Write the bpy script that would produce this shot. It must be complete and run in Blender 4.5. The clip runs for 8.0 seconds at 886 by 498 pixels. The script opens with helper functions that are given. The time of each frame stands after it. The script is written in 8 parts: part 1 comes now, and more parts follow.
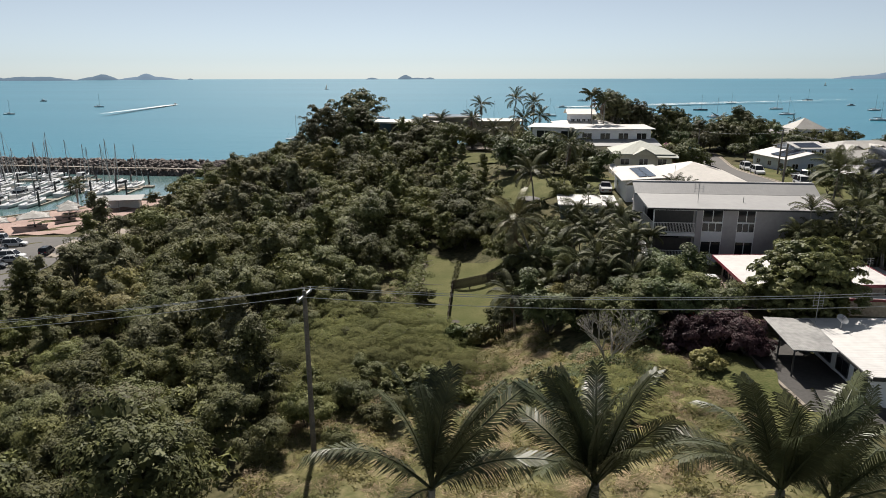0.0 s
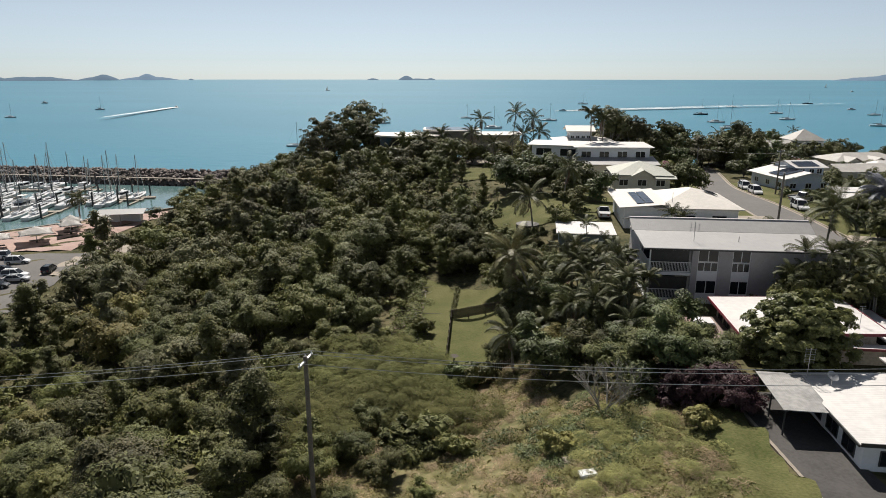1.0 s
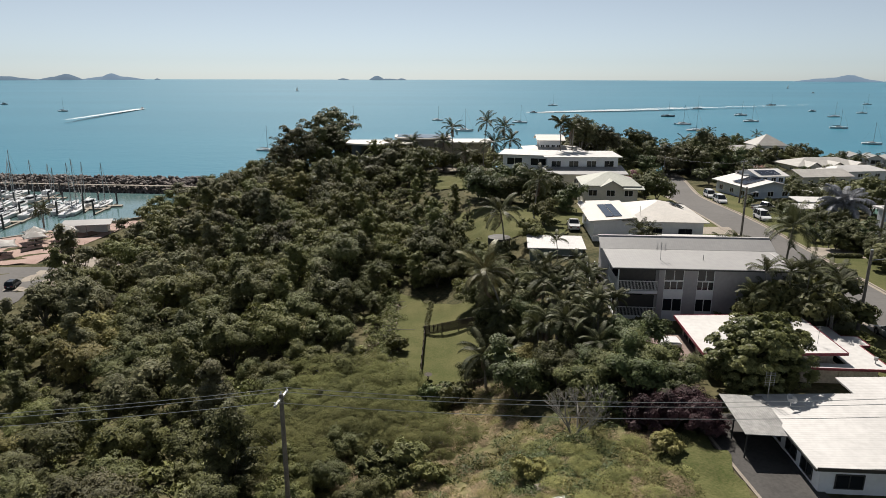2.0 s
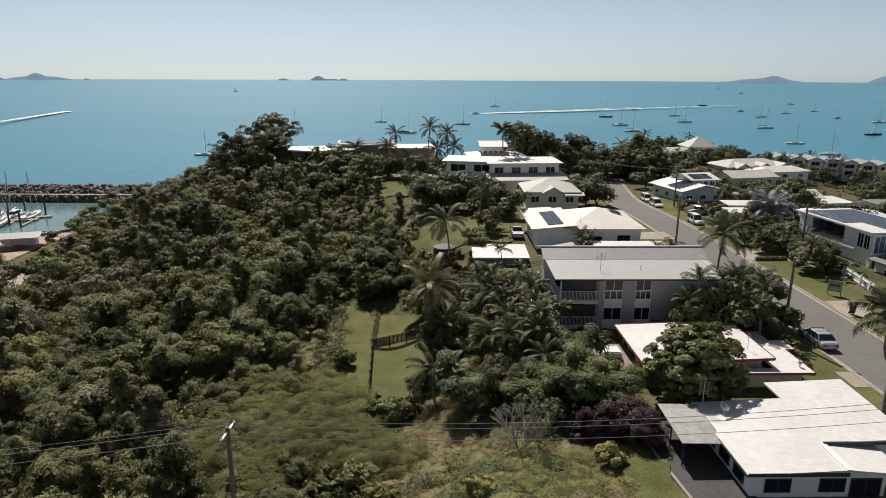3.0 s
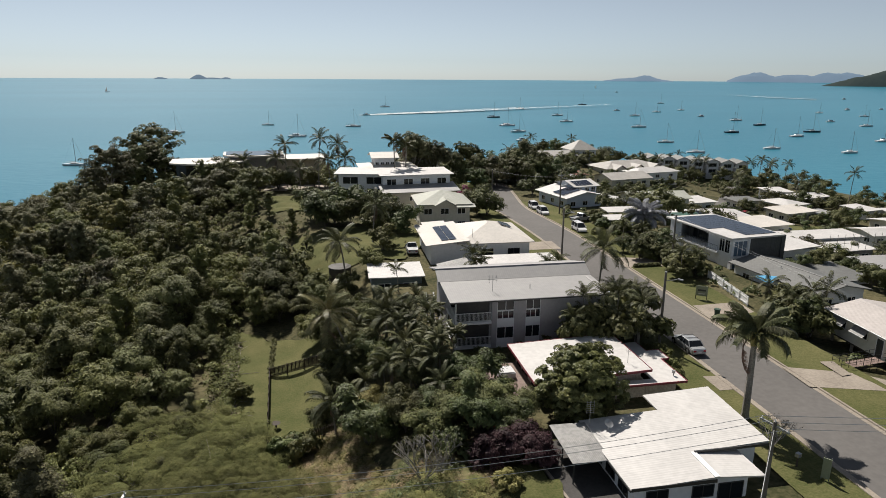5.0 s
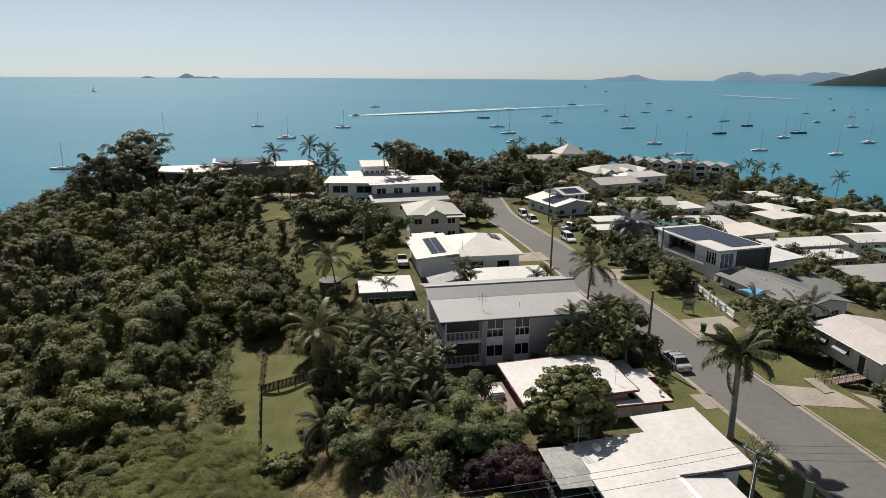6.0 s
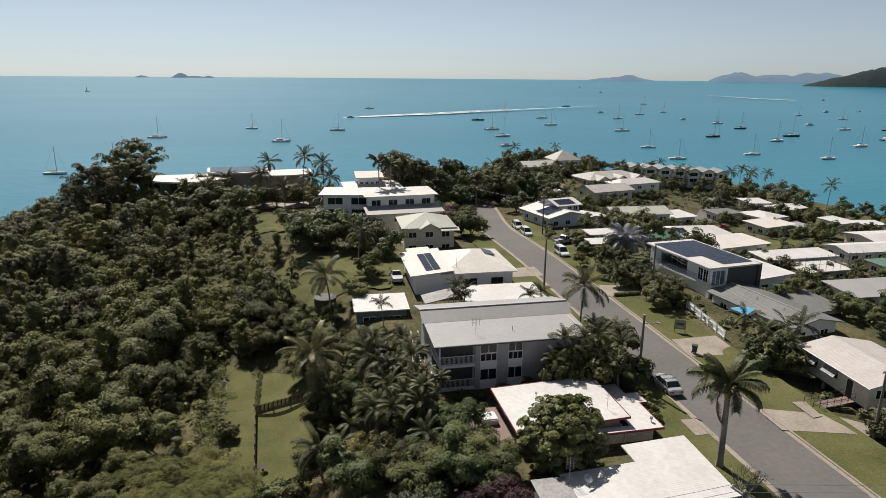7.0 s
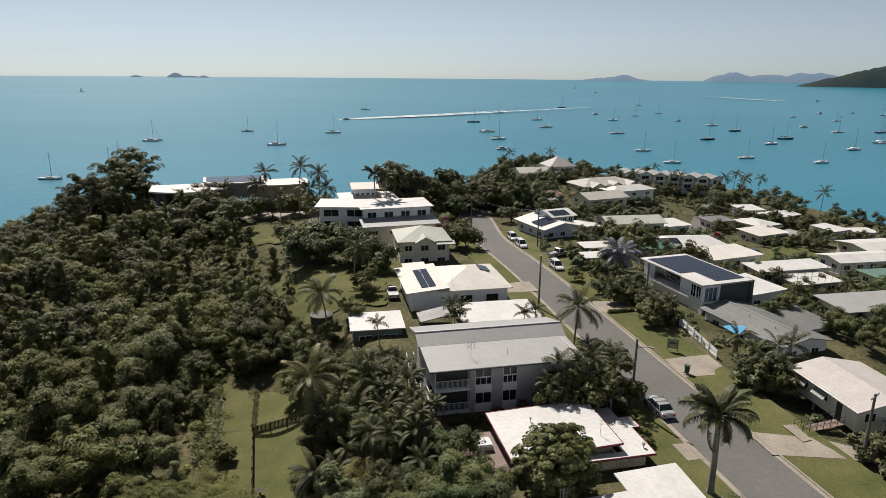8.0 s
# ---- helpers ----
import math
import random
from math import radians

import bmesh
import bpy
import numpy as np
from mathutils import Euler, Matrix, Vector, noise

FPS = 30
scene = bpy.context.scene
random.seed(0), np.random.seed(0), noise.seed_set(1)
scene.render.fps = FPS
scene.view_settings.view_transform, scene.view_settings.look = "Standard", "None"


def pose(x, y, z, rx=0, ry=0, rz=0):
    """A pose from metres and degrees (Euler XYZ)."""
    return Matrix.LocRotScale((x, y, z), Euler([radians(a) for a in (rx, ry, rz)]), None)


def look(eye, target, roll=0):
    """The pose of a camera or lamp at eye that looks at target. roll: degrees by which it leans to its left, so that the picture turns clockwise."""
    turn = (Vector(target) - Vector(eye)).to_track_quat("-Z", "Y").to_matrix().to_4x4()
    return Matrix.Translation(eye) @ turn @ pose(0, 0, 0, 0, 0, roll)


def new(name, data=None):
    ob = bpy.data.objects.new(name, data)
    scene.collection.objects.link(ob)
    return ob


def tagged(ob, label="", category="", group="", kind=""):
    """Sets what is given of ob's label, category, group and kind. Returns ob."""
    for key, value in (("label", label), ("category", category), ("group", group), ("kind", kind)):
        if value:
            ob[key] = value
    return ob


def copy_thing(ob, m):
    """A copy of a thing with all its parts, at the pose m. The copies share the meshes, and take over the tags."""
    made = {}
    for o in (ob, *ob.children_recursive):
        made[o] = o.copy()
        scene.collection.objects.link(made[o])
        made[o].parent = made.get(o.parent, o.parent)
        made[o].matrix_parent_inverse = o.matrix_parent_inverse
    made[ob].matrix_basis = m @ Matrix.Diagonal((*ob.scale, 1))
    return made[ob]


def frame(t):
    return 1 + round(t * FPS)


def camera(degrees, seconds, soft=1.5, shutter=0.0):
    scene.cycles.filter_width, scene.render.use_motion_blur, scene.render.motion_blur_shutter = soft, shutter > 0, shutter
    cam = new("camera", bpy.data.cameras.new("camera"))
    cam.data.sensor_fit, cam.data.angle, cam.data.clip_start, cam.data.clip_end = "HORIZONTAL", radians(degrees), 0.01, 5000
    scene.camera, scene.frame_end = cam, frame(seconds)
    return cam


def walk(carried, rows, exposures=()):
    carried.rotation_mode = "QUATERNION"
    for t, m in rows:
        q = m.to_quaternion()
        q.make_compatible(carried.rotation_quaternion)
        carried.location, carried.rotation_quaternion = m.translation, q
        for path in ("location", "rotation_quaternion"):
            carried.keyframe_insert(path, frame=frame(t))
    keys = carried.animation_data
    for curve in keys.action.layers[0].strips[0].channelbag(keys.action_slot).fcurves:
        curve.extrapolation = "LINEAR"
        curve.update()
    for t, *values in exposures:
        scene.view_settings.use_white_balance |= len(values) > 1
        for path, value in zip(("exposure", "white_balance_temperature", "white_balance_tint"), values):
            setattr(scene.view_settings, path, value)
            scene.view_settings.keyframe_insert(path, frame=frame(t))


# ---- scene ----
# a drone that climbs almost straight up and pans to its right: seconds, x, y, z, pan, tilt, roll
cam = camera(69.23, 8.0, soft=0.55)
ROWS = [
    (0.0, -0.002, 0.000, 36.000, -0.000, -14.988, -0.086),
    (0.5, 0.076, 0.099, 38.044, 0.021, -14.984, -0.014),
    (1.0, 0.130, 0.183, 39.887, 0.033, -14.972, 0.035),
    (1.2, 0.123, 0.151, 40.416, -0.020, -14.974, 0.058),
    (2.3, 0.087, -0.024, 42.704, -3.930, -14.984, 0.182),
    (2.5, 0.080, -0.056, 43.020, -4.875, -14.986, 0.205),
    (3.0, 0.120, -0.008, 43.799, -7.504, -14.956, 0.239),
    (3.5, 0.159, -0.001, 44.573, -10.244, -14.976, 0.285),
    (4.0, 0.213, -0.060, 45.336, -12.902, -14.970, 0.285),
    (4.5, 0.236, -0.079, 46.097, -15.387, -14.991, 0.303),
    (4.7, 0.243, -0.082, 46.416, -16.220, -15.012, 0.310),
    (5.8, 0.285, -0.102, 48.744, -17.860, -15.125, 0.351),
    (6.0, 0.292, -0.106, 49.293, -17.965, -15.145, 0.358),
    (6.5, 0.369, -0.061, 50.738, -18.201, -15.169, 0.416),
    (7.0, 0.386, -0.034, 52.206, -18.444, -15.189, 0.467),
    (7.5, 0.378, -0.009, 53.737, -18.648, -15.236, 0.498),
    (8.0, 0.422, -0.038, 55.200, -18.832, -15.232, 0.503),
]
walk(cam, [(t, pose(x, y, z, 90 + tilt, 0, pan) @ pose(0, 0, 0, 0, 0, roll)) for t, x, y, z, pan, tilt, roll in ROWS],
     exposures=((0.0, 0.56), (1.2, 0.52), (3.0, 0.44), (8.0, 0.40)))
# ---- the lie of the land: a ridge with a road on it, a gully beside it, a bay round it ----
def ss(a, b, v):
    t = np.clip((v - a) / (b - a), 0, 1)
    return t * t * (3 - 2 * t)


def road_x(y):
    return 47.0 + 0.128 * (y - 40) + 4.0 * ss(135, 175, y)


def road_z(y):
    return 18.0 - 1.6 * ss(100, 150, y)


def quay_y(x):
    return 146 + (x + 125) * 1.0


def height(x, y):
    x, y = np.asarray(x, float), np.asarray(y, float)
    top = road_z(y)
    edge = np.interp(y, [0, 40, 60, 100, 130, 160, 200], [14, 21, 21, 19, 16, 4, -5])
    foot = np.interp(y, [0, 40, 60, 100, 130, 160, 200], [-12, -4, 1, 3, -2, -14, -24])
    bench = np.interp(y, [0, 30, 37, 60, 85, 110, 150, 200], [15.5, 14.6, 14.0, 9.8, 9.6, 11.5, 12.5, 11])
    west = bench + (top - bench) * ss(foot, edge, x)
    west = west + (2.0 - west) * ss(0, 60, foot - x)
    east = np.interp(x, [86, 97, 110, 126, 145, 180, 240, 262, 320, 420], [0, 4.6, 7.6, 9.8, 11.6, 14.5, 16.2, 18.5, 24, 30])
    top = top - 1.0 * ss(57, 64, x) * ss(63, 55, y)
    z = np.where(x < 40, west, top - east * (1 - 0.55 * ss(190, 260, y) * ss(200, 150, x)))
    shore = np.interp(x, [-95, -60, -30, 0, 40, 70, 90, 110, 160, 220, 250, 265], [238, 246, 248, 232, 220, 214, 235, 290, 330, 318, 285, 230])
    z = np.minimum(z, -2 + (shore - y) * 0.55)
    z = np.where(x < -78, np.where(y > quay_y(x), -4.0, z), z)
    return np.maximum(z, -8.0)


# ---- sky, sun ----
SUN_AZ, SUN_EL = radians(-7.0), radians(50.0)   # azimuth from +y, towards +x
world = bpy.data.worlds.new("sky")
scene.world = world
world.use_nodes = True
wn = world.node_tree
sky = wn.nodes.new("ShaderNodeTexSky")
sky.sky_type, sky.sun_disc = "NISHITA", False
sky.sun_elevation, sky.sun_rotation = SUN_EL, SUN_AZ
sky.air_density, sky.dust_density, sky.ozone_density = 0.6, 0.3, 2.0
wn.nodes["Background"].inputs["Strength"].default_value = 0.058
haze = wn.nodes.new("ShaderNodeHueSaturation")   # sea haze pales the blue
haze.inputs["Saturation"].default_value = 0.44
wn.links.new(sky.outputs["Color"], haze.inputs["Color"])
cool = wn.nodes.new("ShaderNodeMix")
cool.data_type, cool.blend_type = "RGBA", "MULTIPLY"
cool.inputs["Factor"].default_value = 1.0
cool.inputs["B"].default_value = (0.935, 1.0, 1.025, 1)
wn.links.new(haze.outputs["Color"], cool.inputs["A"])
wn.links.new(cool.outputs["Result"], wn.nodes["Background"].inputs["Color"])
sun = new("sun", bpy.data.lights.new("sun", "SUN"))
sun.data.energy, sun.data.angle, sun.data.color = 5.0, radians(0.6), (1.0, 0.94, 0.86)
sun_way = Vector((math.sin(SUN_AZ) * math.cos(SUN_EL), math.cos(SUN_AZ) * math.cos(SUN_EL), math.sin(SUN_EL)))
sun.matrix_world = look((0, 0, 200), Vector((0, 0, 200)) - sun_way)


# ---- materials ----
def surf(name, c1, c2, size, rough=0.8, bump=0.0, fine=8.0, metal=0.0, spread=0.0, spec=0.5, ribs=0.0, rib_axis="X", local=False, rib_depth=0.008, contrast=0.25):
    """Two colours mixed at two scales (patches of about size metres, and a grain fine times smaller), with relief; ribs: spacing of a ribbed sheet."""
    c1, c2 = (tuple(0.8 * v for v in c) for c in (c1, c2))
    m = bpy.data.materials.new(name)
    m.use_nodes = True
    n, l = m.node_tree.nodes, m.node_tree.links
    b = n["Principled BSDF"]
    b.inputs["Roughness"].default_value, b.inputs["Metallic"].default_value = rough, metal
    b.inputs["Specular IOR Level"].default_value = spec
    if local or ribs:
        at = n.new("ShaderNodeTexCoord").outputs["Object"]
    else:
        at = n.new("ShaderNodeNewGeometry").outputs["Position"]
    big, small = n.new("ShaderNodeTexNoise"), n.new("ShaderNodeTexNoise")
    big.inputs["Scale"].default_value, small.inputs["Scale"].default_value = 1 / size, fine / size
    big.inputs["Detail"].default_value, small.inputs["Detail"].default_value = 4, 5
    for t in (big, small):
        l.new(at, t.inputs["Vector"])
    mix = n.new("ShaderNodeMath")
    mix.operation = "MULTIPLY_ADD"
    l.new(small.outputs["Fac"], mix.inputs[0])
    mix.inputs[1].default_value = 0.5
    half = n.new("ShaderNodeMath")
    half.operation = "MULTIPLY"
    half.inputs[1].default_value = 0.5
    l.new(big.outputs["Fac"], half.inputs[0])
    l.new(half.outputs[0], mix.inputs[2])
    ramp = n.new("ShaderNodeValToRGB")
    ramp.color_ramp.elements[0].position, ramp.color_ramp.elements[1].position = 0.5 - contrast / 2, 0.5 + contrast / 2
    ramp.color_ramp.elements[0].color, ramp.color_ramp.elements[1].color = (*c1, 1), (*c2, 1)
    l.new(mix.outputs[0], ramp.inputs["Fac"])
    colour = ramp.outputs["Color"]
    if spread:
        hue = n.new("ShaderNodeHueSaturation")
        info = n.new("ShaderNodeObjectInfo")
        isl = n.new("ShaderNodeNewGeometry")
        span = n.new("ShaderNodeMapRange")
        span.inputs["To Min"].default_value, span.inputs["To Max"].default_value = 1 - spread, 1 + spread
        add = n.new("ShaderNodeMath")
        add.operation = "MULTIPLY_ADD"
        add.inputs[1].default_value, add.inputs[2].default_value = 0.5, 0.0
        l.new(info.outputs["Random"], add.inputs[0])
        add2 = n.new("ShaderNodeMath")
        add2.operation = "MULTIPLY_ADD"
        add2.inputs[1].default_value = 0.5
        l.new(isl.outputs["Random Per Island"], add2.inputs[0])
        l.new(add.outputs[0], add2.inputs[2])
        l.new(add2.outputs[0], span.inputs["Value"])
        l.new(span.outputs["Result"], hue.inputs["Value"])
        tint = n.new("ShaderNodeMapRange")
        tint.inputs["To Min"].default_value, tint.inputs["To Max"].default_value = 0.488, 0.512
        l.new(info.outputs["Random"], tint.inputs["Value"])
        l.new(tint.outputs["Result"], hue.inputs["Hue"])
        l.new(colour, hue.inputs["Color"])
        colour = hue.outputs["Color"]
    l.new(colour, b.inputs["Base Color"])
    height_out = small.outputs["Fac"]
    if ribs:
        wave = n.new("ShaderNodeTexWave")
        wave.bands_direction = rib_axis
        wave.inputs["Scale"].default_value = 0.314 / ribs
        l.new(at, wave.inputs["Vector"])
        rb = n.new("ShaderNodeBump")
        rb.inputs["Distance"].default_value, rb.inputs["Strength"].default_value = rib_depth, 1.0
        l.new(wave.outputs["Fac"], rb.inputs["Height"])
        l.new(rb.outputs["Normal"], b.inputs["Normal"])
    elif bump:
        bp = n.new("ShaderNodeBump")
        bp.inputs["Distance"].default_value = bump
        l.new(height_out, bp.inputs["Height"])
        l.new(bp.outputs["Normal"], b.inputs["Normal"])
    return m


def leafy(name, c1, c2, size=6.0, spread=0.5, gloss=0.5, through_light=0.10):
    """Foliage: varied green, a little sheen, some light passing through."""
    c1, c2 = tuple(k * v for k, v in zip((0.99, 0.90, 1.0), c1)), tuple(k * v for k, v in zip((1.48, 1.35, 1.46), c2))
    m = surf(name, c1, c2, size, rough=gloss + 0.12, spread=spread, spec=0.2, contrast=0.35)
    n, l = m.node_tree.nodes, m.node_tree.links
    b = n["Principled BSDF"]
    tr, mx = n.new("ShaderNodeBsdfTranslucent"), n.new("ShaderNodeMixShader")
    l.new(b.inputs["Base Color"].links[0].from_socket, tr.inputs["Color"])
    mx.inputs["Fac"].default_value = through_light
    l.new(b.outputs[0], mx.inputs[1])
    l.new(tr.outputs[0], mx.inputs[2])
    l.new(mx.outputs[0], n["Material Output"].inputs["Surface"])
    return m


GRASS = surf("lawn grass", (0.058, 0.076, 0.022), (0.175, 0.160, 0.072), 4, 0.95, 0.06, 22, spec=0.1, contrast=0.42)
DRYGRASS = surf("dry grass", (0.105, 0.108, 0.045), (0.25, 0.215, 0.115), 6, 0.95, 0.05, 12, spec=0.1)
EARTH = surf("leaf litter and earth", (0.045, 0.05, 0.022), (0.15, 0.13, 0.07), 5, 0.95, 0.10, 10, spec=0.1)
ASPHALT = surf("asphalt", (0.105, 0.097, 0.091), (0.155, 0.144, 0.135), 7, 0.9, 0.006, 12, contrast=0.4)
CONCRETE = surf("concrete", (0.25, 0.21, 0.17), (0.37, 0.32, 0.26), 3, 0.9, 0.004, 14)
# dark concrete, darkened further to hold the carport's shadow in its colour
DARKSLAB = surf("dark concrete with shade painted in", (0.045, 0.041, 0.038), (0.075, 0.069, 0.064), 2, 0.9, 0.004, 10)
PAVING = surf("red brick paving", (0.31, 0.20, 0.165), (0.44, 0.31, 0.265), 3, 0.9, 0.004, 14)
WHITEROOF = surf("white ribbed roof sheet", (0.545, 0.525, 0.505), (0.665, 0.64, 0.615), 4, 0.55, ribs=0.25, rib_axis="Y", rib_depth=0.006)
WHITEROOFX = surf("white ribbed roof sheet across", (0.545, 0.525, 0.505), (0.665, 0.64, 0.615), 4, 0.55, ribs=0.25, rib_axis="X", rib_depth=0.006)
BEIGEROOF = surf("grey-beige roof sheet", (0.34, 0.32, 0.295), (0.46, 0.435, 0.40), 3, 0.65, ribs=0.3, rib_axis="X", rib_depth=0.02)
CREAMROOF = surf("cream roof sheet", (0.58, 0.54, 0.49), (0.68, 0.63, 0.57), 4, 0.6, ribs=0.25, rib_axis="X")
OLIVEROOF = surf("pale olive roof sheet", (0.36, 0.37, 0.31), (0.45, 0.45, 0.39), 3, 0.6, ribs=0.25, rib_axis="X")
GREYROOF = surf("light grey roof sheet", (0.315, 0.305, 0.30), (0.36, 0.35, 0.34), 4, 0.55, ribs=0.25, rib_axis="X", rib_depth=0.003)
DARKROOF = surf("mid grey roof sheet", (0.13, 0.13, 0.125), (0.18, 0.18, 0.17), 4, 0.6, ribs=0.25, rib_axis="X")
OLDROOF = surf("weathered grey roof sheet", (0.21, 0.205, 0.20), (0.37, 0.36, 0.345), 2.5, 0.7, ribs=0.15, rib_axis="X")
GREENROOF = surf("green roof sheet", (0.03, 0.10, 0.075), (0.05, 0.14, 0.10), 3, 0.6, ribs=0.25, rib_axis="X")
TILEROOF = surf("red tile roof", (0.22, 0.10, 0.07), (0.30, 0.15, 0.11), 3, 0.8, ribs=0.3, rib_axis="Y", rib_depth=0.04)
WHITEWALL = surf("white painted wall", (0.86, 0.86, 0.87), (0.97, 0.97, 0.98), 4, 0.8, 0.003, 10)
BLUEWALL = surf("pale blue weatherboard", (0.62, 0.69, 0.80), (0.72, 0.79, 0.90), 4, 0.75, ribs=0.2, rib_axis="Z", rib_depth=0.015)
CREAMWALL = surf("cream painted wall", (0.72, 0.68, 0.58), (0.84, 0.80, 0.70), 4, 0.8, ribs=0.2, rib_axis="Z", rib_depth=0.012)
GREYWALL = surf("grey rendered wall", (0.43, 0.405, 0.405), (0.51, 0.485, 0.485), 4, 0.85, 0.004, 12)
DARKWALL = surf("charcoal wall cladding", (0.075, 0.075, 0.073), (0.11, 0.11, 0.105), 4, 0.8, ribs=0.35, rib_axis="X", rib_depth=0.01)
BLOCKWALL = surf("stained concrete block wall", (0.42, 0.36, 0.28), (0.72, 0.65, 0.54), 2, 0.9, 0.005, 10)
TEALWALL = surf("grey-green painted wall", (0.13, 0.17, 0.17), (0.17, 0.21, 0.21), 3, 0.8, 0.003, 10)
WHITEPAINT = surf("white gloss paint", (0.90, 0.90, 0.89), (0.98, 0.98, 0.97), 2, 0.5)
REDTRIM = surf("dark red painted fascia", (0.24, 0.035, 0.055), (0.30, 0.05, 0.07), 2, 0.5)
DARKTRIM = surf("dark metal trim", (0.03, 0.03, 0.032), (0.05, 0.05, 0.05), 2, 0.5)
STEEL = surf("galvanised steel", (0.35, 0.36, 0.37), (0.5, 0.5, 0.5), 0.8, 0.45, metal=0.7)
TIMBER = surf("weathered dark timber", (0.045, 0.035, 0.028), (0.085, 0.065, 0.05), 1.0, 0.85, 0.01, 10)
POLEWOOD = surf("grey hardwood pole", (0.13, 0.115, 0.10), (0.24, 0.215, 0.19), 0.8, 0.9, 0.01, 10)
DECKWOOD = surf("reddish deck timber", (0.19, 0.13, 0.11), (0.29, 0.21, 0.18), 1.5, 0.8, ribs=0.14, rib_axis="X", rib_depth=0.008)
BARK = surf("bark", (0.06, 0.05, 0.04), (0.17, 0.145, 0.12), 1.2, 0.9, 0.03, 8, local=True)
PALEBARK = surf("pale bark", (0.20, 0.18, 0.155), (0.36, 0.33, 0.29), 1.2, 0.9, 0.02, 8, local=True)
WIRE = surf("bright aluminium wire", (0.55, 0.55, 0.54), (0.68, 0.68, 0.66), 1.0, 0.5)
LITTER = surf("dry sticks and stones", (0.13, 0.10, 0.07), (0.30, 0.24, 0.18), 1.0, 0.95, 0.02, 8)
TWIG = surf("grey twigs", (0.26, 0.24, 0.22), (0.48, 0.44, 0.40), 1.2, 0.9, 0.01, 8, local=True)
ROCK = surf("breakwater rock", (0.07, 0.058, 0.053), (0.29, 0.245, 0.22), 2.5, 0.9, 0.06, 6, spread=0.5, contrast=0.4)
SAIL = surf("white shade cloth", (0.72, 0.70, 0.67), (0.80, 0.78, 0.75), 3, 0.8)
BLUESAIL = surf("blue shade cloth", (0.07, 0.33, 0.58), (0.10, 0.40, 0.66), 2, 0.7)
HULL = surf("white gelcoat", (0.70, 0.70, 0.70), (0.78, 0.78, 0.78), 2, 0.3)
NAVY = surf("dark navy paint", (0.015, 0.02, 0.035), (0.03, 0.035, 0.05), 2, 0.35)
CARWHITE = surf("white car paint", (0.70, 0.70, 0.71), (0.74, 0.74, 0.75), 2, 0.25)
CARSILVER = surf("silver car paint", (0.48, 0.49, 0.50), (0.55, 0.56, 0.57), 2, 0.28, metal=0.4)
CARDARK = surf("dark car paint", (0.03, 0.035, 0.045), (0.05, 0.055, 0.06), 2, 0.25)
CARBLUE = surf("blue car paint", (0.02, 0.10, 0.30), (0.03, 0.13, 0.36), 2, 0.25)
CARRED = surf("red car paint", (0.30, 0.02, 0.03), (0.36, 0.03, 0.04), 2, 0.25)
RUBBER = surf("tyre rubber", (0.015, 0.015, 0.015), (0.03, 0.03, 0.03), 0.5, 0.9)
TEALTANK = surf("dark water tank steel", (0.05, 0.045, 0.04), (0.08, 0.07, 0.06), 1.5, 0.7, ribs=0.12, rib_axis="Z")
POOLWATER = surf("pool water", (0.03, 0.22, 0.24), (0.05, 0.28, 0.29), 2, 0.08)
GREENBIN = surf("dark green plastic", (0.015, 0.05, 0.03), (0.025, 0.065, 0.04), 1, 0.6)
SIGNGREEN = surf("green and cream sign board", (0.27, 0.30, 0.20), (0.33, 0.36, 0.25), 1, 0.6)


def glass_mat(name, tint, rough=0.06):
    m = surf(name, tint, tuple(1.4 * c for c in tint), 1.5, rough, spec=0.35, contrast=0.5)
    return m


GLASS = glass_mat("dark window glass", (0.018, 0.021, 0.025))
SOLAR = surf("solar cell glass", (0.012, 0.015, 0.026), (0.02, 0.024, 0.040), 1.2, 0.12, spec=0.6)
SKYGLASS = glass_mat("blue reflecting glass", (0.10, 0.14, 0.19), 0.08)

# sea: turbid turquoise water with small waves
SEA = bpy.data.materials.new("turquoise sea")
SEA.use_nodes = True
_n, _l = SEA.node_tree.nodes, SEA.node_tree.links
_b = _n["Principled BSDF"]
_b.inputs["Roughness"].default_value, _b.inputs["IOR"].default_value = 0.3, 1.33
_b.inputs["Specular IOR Level"].default_value = 0.3
_pos = _n.new("ShaderNodeNewGeometry").outputs["Position"]
_w1, _w2, _w3 = (_n.new("ShaderNodeTexNoise") for _ in range(3))
_stretch = _n.new("ShaderNodeMapping")
_stretch.inputs["Scale"].default_value = (0.35, 1.0, 1.0)
_l.new(_pos, _stretch.inputs["Vector"])
for _w, _s in ((_w1, 0.35), (_w2, 0.06), (_w3, 0.004)):
    _w.inputs["Scale"].default_value = _s
    _w.inputs["Detail"].default_value = 5
    _l.new(_stretch.outputs["Vector"], _w.inputs["Vector"])
_r = _n.new("ShaderNodeValToRGB")
_r.color_ramp.elements[0].position, _r.color_ramp.elements[1].position = 0.35, 0.65
_r.color_ramp.elements[0].color, _r.color_ramp.elements[1].color = (0.014, 0.132, 0.194, 1), (0.026, 0.164, 0.230, 1)
_l.new(_w3.outputs["Fac"], _r.inputs["Fac"])
_l.new(_r.outputs["Color"], _b.inputs["Base Color"])
_bp = _n.new("ShaderNodeBump")
_bp.inputs["Distance"].default_value, _bp.inputs["Strength"].default_value = 0.35, 0.5
_add = _n.new("ShaderNodeMath")
_l.new(_w1.outputs["Fac"], _add.inputs[0])
_l.new(_w2.outputs["Fac"], _add.inputs[1])
_l.new(_add.outputs[0], _bp.inputs["Height"])
_l.new(_bp.outputs["Normal"], _b.inputs["Normal"])

